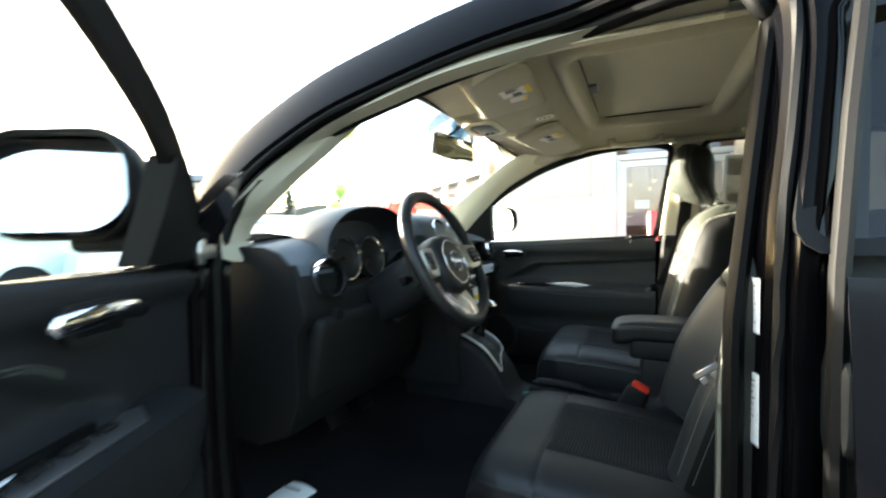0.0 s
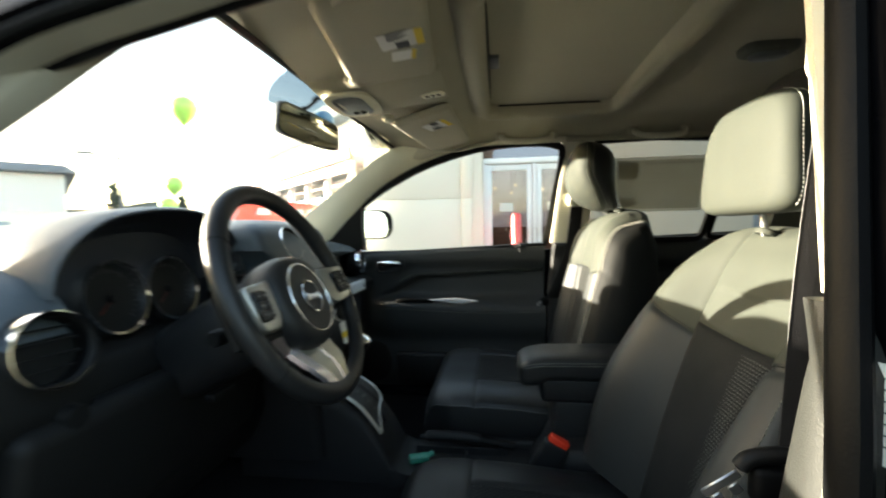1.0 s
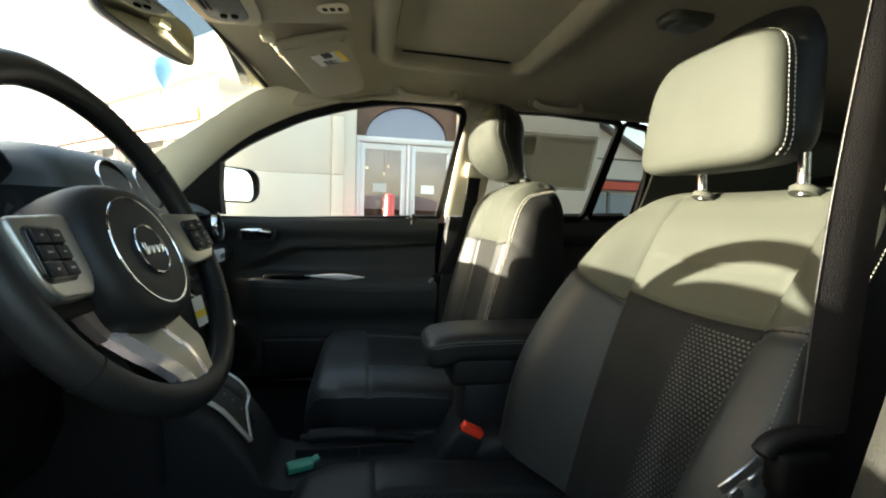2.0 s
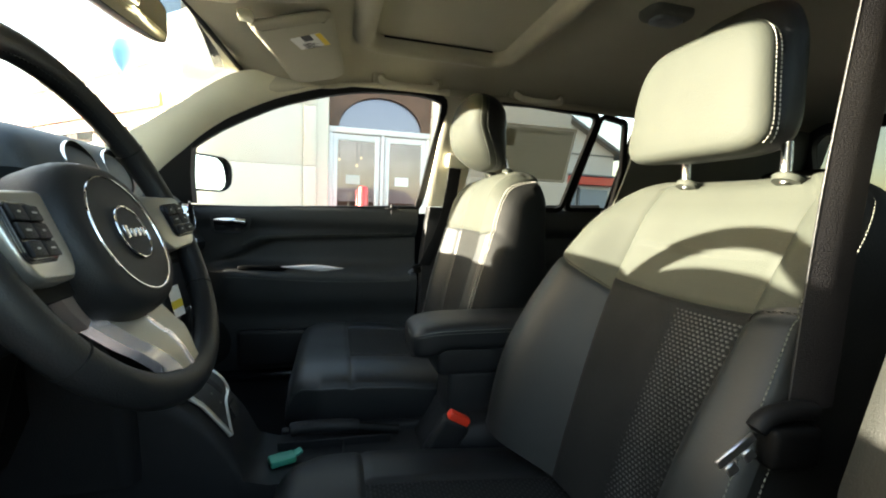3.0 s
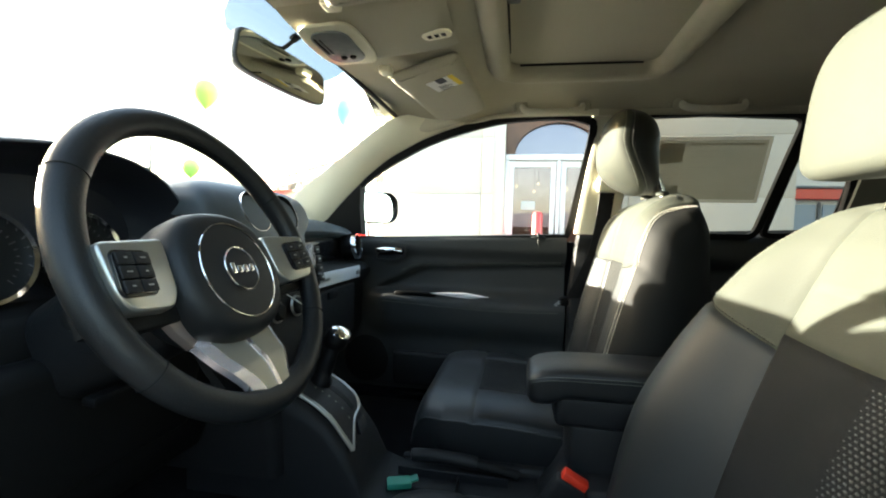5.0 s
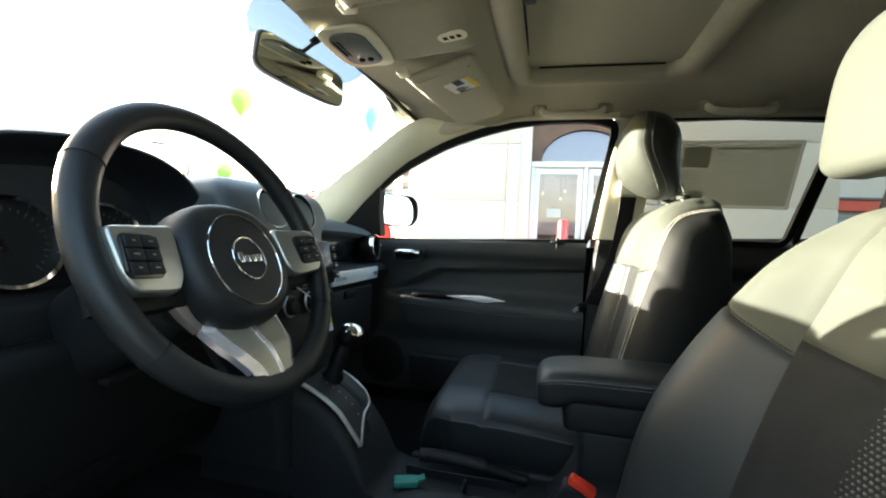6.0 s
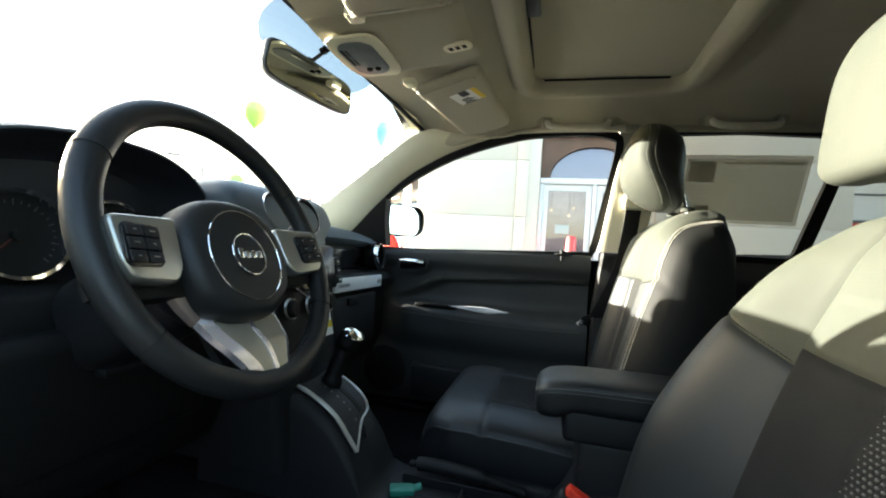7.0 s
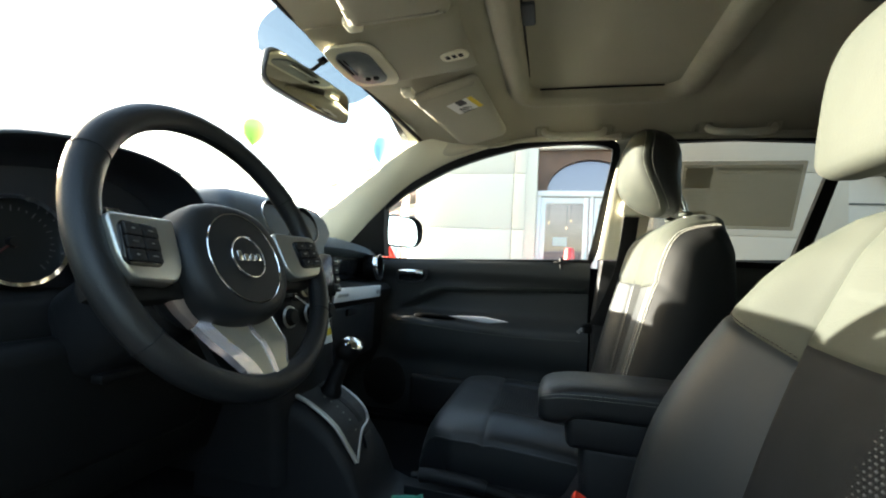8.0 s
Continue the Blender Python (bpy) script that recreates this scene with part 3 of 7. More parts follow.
# the open doorway on the driver's side: seal, painted jamb, outer pillar
DOORWAY = spline([(0.585, 0.42), (0.574, 0.50), (0.576, 0.80), (0.580, 1.05), (0.598, 1.20), (0.610, 1.33), (0.60, 1.405), (0.555, 1.435), (0.40, 1.440), (0.243, 1.425),
                  (0.10, 1.398), (-0.04, 1.360), (-0.17, 1.318), (-0.272, 1.264), (-0.345, 1.212), (-0.392, 1.158), (-0.412, 1.110), (-0.413, 1.06), (-0.405, 1.0), (-0.405, 0.88), (-0.41, 0.70), (-0.41, 0.55), (-0.40, 0.42)], 5)


def drv(x, z, d=0.0):
    """Places (x, z) on the driver's flank, following the middle pillar's lean near it."""
    k = min(max((x - 0.30) / 0.27, 0), 1)
    k = k * k * (3 - 2 * k)
    return Vector((x, -((1 - k) * flank(z) + k * (pillar_y(z) + 0.006 if z > 1.0 else flank(z) - 0.01) + d), z))


def seal_at(x, z):
    """The rubber seal hugs the pillar trim's front edge, then runs along the rail."""
    if x > 0.5 and z < 1.39:
        k = max(z - 0.95, 0.0)
        return Vector((0.563 + 0.136 * k, -(0.735 - 0.224 * k), z))
    return drv(x, z, -0.004 + 0.020 * min(max((-0.20 - x) / 0.15, 0.0), 1.0))


part("door_seal", tube([seal_at(p[0], p[1]) for p in DOORWAY], 0.0150, 10, flat=0.85, up=(0, 1, 0)), seal_rubber, car, "black rubber doorway seal")
part("trim_piping", tube([Vector((0.551 + 0.10 * max(z - 0.85, 0.0), -(flank(z) - 0.0185), z)) for z in (0.42 + 0.50 * i / 30 for i in range(31))], 0.0045, 8), trim_grey, car, "pale piping beside the pillar trim")
DW = [(p[0], p[1]) for p in DOORWAY]


def jamb(d0, d1, o0, o1):
    """A band round the doorway between two offsets, at two depths outwards."""
    closed = DW + [(0.0, 0.30)]
    near, far = grow(closed, min(d1, 0.074))[:-1], grow(closed, d1)[:-1]
    a, b = grow(closed, d0)[:-1], []
    for p, q, (x, z) in zip(near, far, DW):
        k = min(max((0.56 - x) / 0.08, (z - 1.36) / 0.05, 0.0), 1.0)
        b.append((p[0] + (q[0] - p[0]) * k, p[1] + (q[1] - p[1]) * k))
    return loft([[drv(*p, o0) for p in a], [drv((p[0] + q[0]) / 2, (p[1] + q[1]) / 2, o0 * 0.7 + o1 * 0.3 + 0.004) for p, q in zip(a, b)], [drv(*p, o1) for p in b]], closed=False, caps=False)


part("jamb_inner", jamb(0.004, 0.016, -0.022, 0.012), jamb_black, car, "black painted door jamb")
part("jamb_step", jamb(0.016, 0.040, 0.012, 0.050), jamb_black, car)
part("jamb_outer", jamb(0.040, 0.150, 0.050, 0.034), jamb_black, car, "black painted outer pillar")
part("outer_seal", tube([drv(*p, 0.036) for p in grow(DW + [(0.0, 0.3)], 0.026)[:-1]], 0.007, 6), rubber, car)
HP_IN = spline([(-0.298, -0.775, 1.201), (-0.322, -0.775, 1.150), (-0.358, -0.775, 1.093), (-0.408, -0.775, 1.030), (-0.450, -0.775, 0.975), (-0.470, -0.775, 0.80), (-0.470, -0.775, 0.45)], 5)
HP_OUT = spline([(-0.232, -0.830, 1.196), (-0.284, -0.835, 1.161), (-0.325, -0.835, 1.125), (-0.381, -0.835, 1.073), (-0.430, -0.835, 1.010), (-0.470, -0.835, 0.80), (-0.470, -0.835, 0.45)], 5)
part("hinge_pillar", loft([HP_IN, [a.lerp(b, 0.5) + Vector((0.004, -0.004, 0.004)) for a, b in zip(HP_IN, HP_OUT)], HP_OUT, [p + Vector((-0.05, 0.0, 0.0)) for p in HP_OUT]], closed=False, caps=False), paint_black, car, "black painted hinge pillar")
part("door_hinge", join(box((0.05, 0.045, 0.030), (-0.385, -0.812, 1.045), 0.006, 2), box((0.020, 0.020, 0.055), (-0.372, -0.822, 1.045), 0.006, 2)), steel, car, "steel upper door hinge")
part("quarter_panel", sheet(lambda s, t: Vector((1.22 + 1.05 * s, -(0.80 - 0.40 * max(0.38 + 1.05 * t - 1.0, 0) + 0.03 * math.sin(math.pi * t) - 0.08 * s * s), 0.38 + 1.05 * t)), 12, 10, 0.004), paint_black, car, "black painted rear quarter")
part("quarter_panel", sheet(lambda s, t: Vector((1.36 + 0.91 * s, (0.80 - 0.40 * max(0.38 + 1.05 * t - 1.0, 0) + 0.03 * math.sin(math.pi * t) - 0.08 * s * s), 0.38 + 1.05 * t)), 12, 10, 0.004), paint_black, car, "black painted rear quarter")


# ---- doors ----
def window_set(sd, outline, door, mat, frame_w=0.028, deep=0.02, out=0.0):
    place = lambda x, z, d=0.0: on_side(sd)(x, z, d + out)
    part("window_frame", ring_plate(outline, grow(outline, frame_w), deep, lambda x, z, d: place(x, z, d - 0.010)), rubber, door, "black window frame")
    bm = bmesh.new()
    vs = [bm.verts.new(place(x, z, 0.004)) for x, z in grow(outline, 0.006)]
    f = bm.faces.new(vs)
    bmesh.ops.triangulate(bm, faces=[f])
    g = part("window_glass", bm, mat, door)
    g.visible_shadow = mat is not clear_glass          # tinted panes keep their shade
    return g


def door_skin(sd, x0, x1, z0=0.42, z1=1.02, mat=None):
    """The painted outer skin of a door."""
    return sheet(lambda s, t: Vector((x0 + (x1 - x0) * s, sd * (0.80 + 0.05 * math.sin(math.pi * (0.15 + 0.8 * t)) * (1 - 0.2 * t)), z0 + (z1 - z0) * t)), 14, 14, 0.004)


def door_relief(x, z, x_rear, x_front):
    """How far the door's inner trim stands into the cabin: belt roll, armrest shelf, pocket."""
    d = 0.0
    d += 0.020 * math.exp(-((z - 1.005) / 0.045) ** 4)
    zl = 0.905 + 0.055 * (x + 0.09) if x > -0.02 else 0.905 - 0.5 * (-0.02 - x)
    d -= 0.026 * (1 / (1 + math.exp((z - zl) / 0.003))) * (1 / (1 + math.exp(-(z - 0.82) / 0.008)))
    arm = (1 / (1 + math.exp((z - (0.810 - 0.012 * math.sin(3 * x))) / 0.006))) * (1 / (1 + math.exp(-(z - 0.66) / 0.02)))
    d += 0.046 * arm * min(max((x + 0.24) / 0.10, 0), 1)
    d += 0.020 * math.exp(-((z - 0.55) / 0.09) ** 4)
    return d


def door_trim(sd, x0, x1, fn=door_relief, z0=0.44):
    def f(s, t, depth=0.0):
        x = x0 + (x1 - x0) * s
        zt = 1.018 + 0.045 * (x + 0.2)
        z = z0 + (zt - z0) * t
        d = fn(x, z, x1, x0)
        if t > 0.97:
            d -= 0.012 * ((t - 0.97) / 0.03) ** 2
        return Vector((x, sd * (0.735 - d + depth), z))
    return sheet(lambda s, t: f(s, t), 44, 70, side=lambda s, t: f(0.02 + 0.96 * s, t * 0.98, 0.06))


def front_door(sd, name, label):
    # driver trim takes blacker plastic: the open door's shade put into its colour
    d = part(name, door_trim(sd, -0.40, 0.512), door_cloth if sd > 0 else plastic_black, car, label)
    part("outer_skin", door_skin(sd, -0.46, 0.56), paint_black, d, "black painted door skin")
    window_set(sd, FRONT_GLASS, d, clear_glass, 0.023 if sd > 0 else 0.034)
    place = on_side(sd)
    # triangular sail behind the mirror
    sail = [(-0.47, 1.03), (-0.248, 1.026), (-0.243, 1.12), (-0.228, 1.212), (-0.30, 1.152), (-0.38, 1.08)]
    bm = bmesh.new()
    rings = [[place(x, z, k) for x, z in sail] for k in (-0.022, 0.03)]
    part("mirror_sail", loft(rings), plastic_dark, d, "black triangular mirror sail")
    # inner handle in an oval cup
    co = rounded_poly([(-0.196, 0.987), (-0.068, 0.987), (-0.072, 0.950), (-0.094, 0.928), (-0.192, 0.926)], 0.016, 4)
    cup = part("handle_cup", ring_plate(grow(co, -0.010), co, 0.006, lambda x, z, dd: Vector((x, sd * (0.7150 - dd), z))), plastic_black, d, "dark rounded handle recess")
    part("cup_floor", ngon(grow(co, -0.009), 0.002, axes((0, sd * 0.7135, 0), (1, 0, 0), (0, 0, 1), (0, -sd, 0))), gloss_black, cup)
    lever = spline([(-0.205, -0.690, 0.962), (-0.14, -0.676, 0.972), (-0.08, -0.676, 0.972), (-0.030, -0.690, 0.966)] if sd < 0 else [(-0.182, sd * 0.698, 0.968), (-0.15, sd * 0.690, 0.972), (-0.11, sd * 0.690, 0.972), (-0.082, sd * 0.696, 0.968)], 5)
    part("lever", tube(lever, [0.004] + [0.0105 if sd > 0 else 0.014] * (len(lever) - 2) + [0.004], 10, flat=0.6), chrome, d, "chrome door lever")
    # bright accent blade on the armrest and the lock pin
    blade = [(0.03, 0.005), (0.10, 0.010), (0.16, 0.012), (0.245, 0.0), (0.17, -0.010), (0.12, -0.006), (0.06, 0.0)]
    part("accent_blade", ngon(blade, 0.006, axes((0.0, sd * 0.684, 0.815), (1, 0, 0), (0, 0, 1), (0, -sd, 0)), 0.002), bright_silver, d, "bright silver accent blade")
    part("pull_slot", box((0.16, 0.012, 0.016), (-0.03, sd * 0.704, 0.812), 0.005, 2), seal_rubber, d)
    part("lock_pin", join(lathe([(0.004, 0), (0.004, 0.02), (0.006, 0.022), (0.006, 0.036), (0.003, 0.039)], 12, Matrix.Translation((0.413, sd * 0.713, 1.012)))), plastic_black, d, "black lock pin")
    part("lock_cup", lathe([(0.010, 0), (0.022, 0.001), (0.024, 0.004), (0.020, 0.008), (0.008, 0.008)], 20, Matrix.Translation((0.413, sd * 0.713, 1.030)) @ Matrix.Diagonal((1.1, 0.6, 1, 1))), plastic_dark, d)
    for dz in (0.0, 0.007):
        pts = spline([(-0.10, 0, 0.885 + dz), (-0.055, 0, 0.908 + dz), (0.0, 0, 0.915 + dz), (0.25, 0, 0.927 + dz), (0.50, 0, 0.939 + dz)], 14)
        pts = [Vector((p.x, sd * (0.735 - door_relief(p.x, p.z, 0, 0) - 0.001), p.z)) for p in pts]
        part("stitch_line", stitches(pts, 0.0011), trim_grey, d)
    pts = [Vector((x / 100, sd * 0.6862, 0.775 - 0.01 * math.sin(x / 18))) for x in range(-15, 50)]
    part("stitch_line", stitches(pts, 0.0011), trim_grey, d)
    part("speaker_grille", lathe([(0.0, 0.006), (0.07, 0.006), (0.085, 0.002), (0.09, 0.0)], 32, axes((-0.22, sd * 0.716, 0.55), (1, 0, 0), (0, 0, 1), (0, -sd, 0))), plastic_dark, d)
    part("door_pocket", box((0.50, 0.035, 0.13), (0.14, sd * 0.70, 0.53), 0.015, 3), plastic_black, d)
    # outside mirror
    if sd > 0:
        m = axes((-0.272, 0.932, 1.140), (0.60, 0.80, 0), (0, 0, 1), (0.80, -0.60, 0))
        turn = Euler((radians(-3), radians(6), 0)).to_matrix().to_4x4()
    else:
        m = axes((-0.290, -0.880, 1.172), (0, 1, 0), (0, 0, 1), (1, 0, 0))
        turn = Euler((radians(-19), radians(4), 0)).to_matrix().to_4x4()
    out = rounded(0.215, 0.132, 0.054, 7) if sd > 0 else rounded(0.26, 0.190, 0.070, 7)
    shell = [[(x * k, y * k, z) for x, y in out] for k, z in ((0.25, -0.10), (0.60, -0.092), (0.85, -0.065), (1.0, -0.02), (1.04, 0.012), (1.02, 0.021), (0.985, 0.024), (0.955, 0.020), (0.94, 0.006 if sd > 0 else -0.045))]
    bm = loft(shell)
    bm.transform(m)
    mir = part("outside_mirror", bm, plastic_dark, d, "black outside mirror housing")
    bm = ngon([(x * (0.93 if sd > 0 else 0.935), y * (0.93 if sd > 0 else 0.935)) for x, y in out], 0.003)
    bm.transform(m @ Matrix.Translation((0, 0, 0.0135)) @ turn)
    part("mirror_glass", bm, mirror_glass, d, "clean mirror glass")
    part("mirror_arm", box((0.07, 0.14, 0.05), (-0.33, sd * 0.82, 1.075), 0.016, 3), plastic_dark, d)
    return d


def rear_door(sd, label):
    d = part("car_door", door_trim(sd, 0.64, 1.30, lambda x, z, a, b: door_relief(x - 0.4, z, a, b)), door_cloth, car, label)
    part("outer_skin", door_skin(sd, 0.655, 1.33), paint_black, d, "black painted door skin")
    # the driver side pane is tinted darker than the passenger side
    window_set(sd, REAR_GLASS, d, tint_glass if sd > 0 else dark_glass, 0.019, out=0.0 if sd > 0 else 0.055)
    window_set(sd, QUARTER_GLASS, d, tint_glass, 0.016)
    return d


front_door(1, "car_door", "closed black car door with silver accent and chrome lever")
rear_door(1, "closed rear car door with tinted glass and a price sheet")
dr = rear_door(-1, "closed rear car door, black paint, tinted glass")
# the rear door's frame edge behind the open doorway
part("frame_edge", tube([drv(x, z, 0.062) for x, z in [(0.655, 0.50), (0.65, 0.80), (0.652, 1.02), (0.672, 1.20), (0.695, 1.36), (0.74, 1.43), (0.95, 1.45), (1.15, 1.43)]], 0.013, 8, flat=0.8, up=(0, 1, 0)), rubber, dr, "black rubber window channel")
part("outside_handle", tube(spline([(0.80, -0.865, 0.93), (0.84, -0.89, 0.935), (0.93, -0.89, 0.938), (0.97, -0.865, 0.936)], 5), 0.012, 8), chrome, dr, "chrome outside handle")

# the driver's door stands wide open on its hinge
open_door = front_door(-1, "open_car_door", "black car door standing wide open, silver lever, stitched trim")
HINGE = Matrix.Translation((-0.48, -0.78, 0))
open_door.matrix_basis = HINGE @ Euler((0, 0, radians(-64))).to_matrix().to_4x4() @ HINGE.inverted()
pad = part("armrest", sheet(lambda s, t: Vector((-0.30 + 0.66 * s, -(0.735 - 0.115 * math.sin(math.pi * min(t, 0.5)) * min(1, s / 0.10 + 0.25) ** 0.5), 0.80 - 0.002 * t)) if t < 0.5 else Vector((-0.30 + 0.66 * s, -(0.735 - 0.115 * min(1, s / 0.10 + 0.25) ** 0.5 * (1 - 0.35 * (2 * t - 1) ** 2)), 0.80 - 0.16 * (t - 0.5) * 2)), 30, 24, side=lambda s, t: Vector((-0.30 + 0.66 * s, -0.74, 0.80 - 0.16 * t))), plastic_black, None, "padded armrest with stitched edge", sharp=1.2)
panel = part("switch_panel", ngon([(-0.20, -0.700), (-0.17, -0.715), (0.10, -0.715), (0.12, -0.700), (0.12, -0.655), (-0.15, -0.655)], 0.004, Matrix.Translation((0, 0, 0.8005)), 0.0015), steel, pad, "grey window switch panel")
for i in range(4):
    part("window_switch", box((0.030, 0.018, 0.008), (-0.11 + 0.055 * i, -0.688, 0.808), 0.003, 2), plastic_dark, panel)
part("stitch_line", stitches([Vector((-0.20 + 0.5 * i / 60, -0.6235, 0.785)) for i in range(61)], 0.0008), thread, pad, "pale stitching")
part("stitch_line", stitches([Vector((-0.20 + 0.5 * i / 60, -0.6240, 0.776)) for i in range(61)], 0.0008), thread, pad, "pale stitching")
pad.parent = open_door

# ---- front seats ----
def interp(table, x):
    """A smooth curve through the table's points, with no overshoot."""
    n = len(table)
    d = [(table[i + 1][1] - table[i][1]) / (table[i + 1][0] - table[i][0]) for i in range(n - 1)]
    m = [d[0]] + [0.0 if d[i] * d[i + 1] <= 0 else 2 * d[i] * d[i + 1] / (d[i] + d[i + 1]) for i in range(n - 2)] + [d[-1]]
    x = min(max(x, table[0][0]), table[-1][0])
    i = 0
    while i < n - 2 and x > table[i + 1][0]:
        i += 1
    h = table[i + 1][0] - table[i][0]
    t = (x - table[i][0]) / h
    return ((1 + 2 * t) * (1 - t) ** 2 * table[i][1] + t * (1 - t) ** 2 * h * m[i]
            + t * t * (3 - 2 * t) * table[i + 1][1] + t * t * (t - 1) * h * m[i + 1])


HALF = [(0.0, 0.262), (0.12, 0.280), (0.25, 0.272), (0.38, 0.250), (0.45, 0.238), (0.50, 0.216), (0.535, 0.178), (0.556, 0.135)]
WING = [(0.0, 0.075), (0.15, 0.080), (0.28, 0.066), (0.42, 0.040), (0.49, 0.017), (0.556, 0.004)]
TOPROLL = [(0.0, 0.0), (0.46, 0.0), (0.52, -0.012), (0.545, -0.030), (0.556, -0.052)]
CEN = 0.130                                    # half width of the middle panel
SEAM = 0.345                                   # height of the seam between insert and shoulder panel


def panel_half(v, h):
    """Half width of the middle panel: narrower towards the cushion."""
    return min(CEN * (0.74 + 0.26 * min(v / SEAM, 1.0)), h * 0.72)


def back_w(u, v, ko=1.0):
    """The seat back's front surface; ko narrows its door side."""
    h = interp(HALF, v) * (ko if u < 0 else 1.0)
    a = abs(u)
    cen = panel_half(v, h)
    w = interp(TOPROLL, v) + 0.012 * math.sin(math.pi * min(v / 0.5, 1))
    if a <= cen:
        w += 0.004 - 0.010 * (1 - (a / cen) ** 2) * (1 if v < 0.42 else 0.4)
    else:
        k = (a - cen) / max(h - cen, 1e-4)
        w += 0.004 + interp(WING, v) * math.sin(min(k / 0.62, 1) * math.pi / 2) ** 1.3
        if k > 0.62:
            q = (k - 0.62) / 0.38
            w -= (0.016 + 0.10 * interp(WING, v)) * (1 - math.sqrt(max(1 - q * q, 0)))
    w -= 0.0032 * math.exp(-((a - cen) / 0.0035) ** 2)
    sv = SEAM + 0.006 * (a / CEN) ** 2 if a < cen else SEAM - 0.018 + 0.28 * (a - cen)
    w -= 0.005 * math.exp(-((v - sv) / 0.0045) ** 2)
    return w


def nubs(T, ko):
    """Staggered rows of small flattened nubs on the insert's door side only, one joined mesh."""
    verts, faces = [], []
    rows = int((SEAM - 0.012) / 0.0056)
    for j in range(rows):
        v = 0.006 + 0.0056 * j
        cen = panel_half(v, interp(HALF, v)) - 0.004
        for i in range(-20, 2):
            u = 0.0080 * (i + 0.5 * (j % 2))
            if abs(u) > cen - 0.003:
                continue
            w = back_w(u, v, ko)
            # nubs flatten away from the door: the grazing light is shaped into their rise
            rise = 0.0008 * min(max((-0.015 - u) / 0.055, 0.0), 1.0)
            if rise == 0.0:
                continue
            k = len(verts)
            for a in range(6):
                q = math.pi * a / 3
                verts.append(T @ Vector((u + 0.0031 * math.cos(q), v + 0.0018 * math.sin(q), w - 0.0002)))
            for a in range(6):
                q = math.pi * a / 3
                verts.append(T @ Vector((u + 0.0018 * math.cos(q), v + 0.0009 * math.sin(q), w + rise)))
            faces += [(k + a, k + (a + 1) % 6, k + 6 + (a + 1) % 6, k + 6 + a) for a in range(6)] + [tuple(k + 6 + a for a in range(6))]
    me = bpy.data.meshes.new("tmp")
    me.from_pydata(verts, [], faces)
    bm = bmesh.new()
    bm.from_mesh(me)
    bpy.data.meshes.remove(me)
    bmesh.ops.recalc_face_normals(bm, faces=bm.faces[:])
    return bm


# the upright seat's back in side view: (forward edge along the stitched seam), bottom to the rear top corner, x and z
SEAM_LINE = [(0.497, 0.600), (0.520, 0.700), (0.536, 0.780), (0.561, 0.880), (0.578, 0.940), (0.593, 0.990), (0.608, 1.040), (0.623, 1.076), (0.646, 1.102), (0.682, 1.117), (0.716, 1.124), (0.732, 1.123)]
MID_LINE = [(0.530, 0.600), (0.552, 0.700), (0.568, 0.780), (0.590, 0.880), (0.602, 0.940), (0.611, 0.990), (0.621, 1.045), (0.636, 1.098), (0.662, 1.137), (0.704, 1.157), (0.742, 1.158), (0.762, 1.148)]
SEAM_AT = 0.435                                # where along them the insert ends
INSERT = (-0.78, 0.42)                         # its edges across, as shares of the half width


def along(line, t):
    n = len(line)
    s = min(max(t, 0.0), 1.0) * (n - 1)
    i = min(int(s), n - 2)
    p = [Vector(line[min(max(j, 0), n - 1)]) for j in (i - 1, i, i + 1, i + 2)]
    f = s - i
    return 0.5 * (2 * p[1] + (p[2] - p[0]) * f + (2 * p[0] - 5 * p[1] + 4 * p[2] - p[3]) * f * f + (3 * p[1] - p[0] - 3 * p[2] + p[3]) * f ** 3)


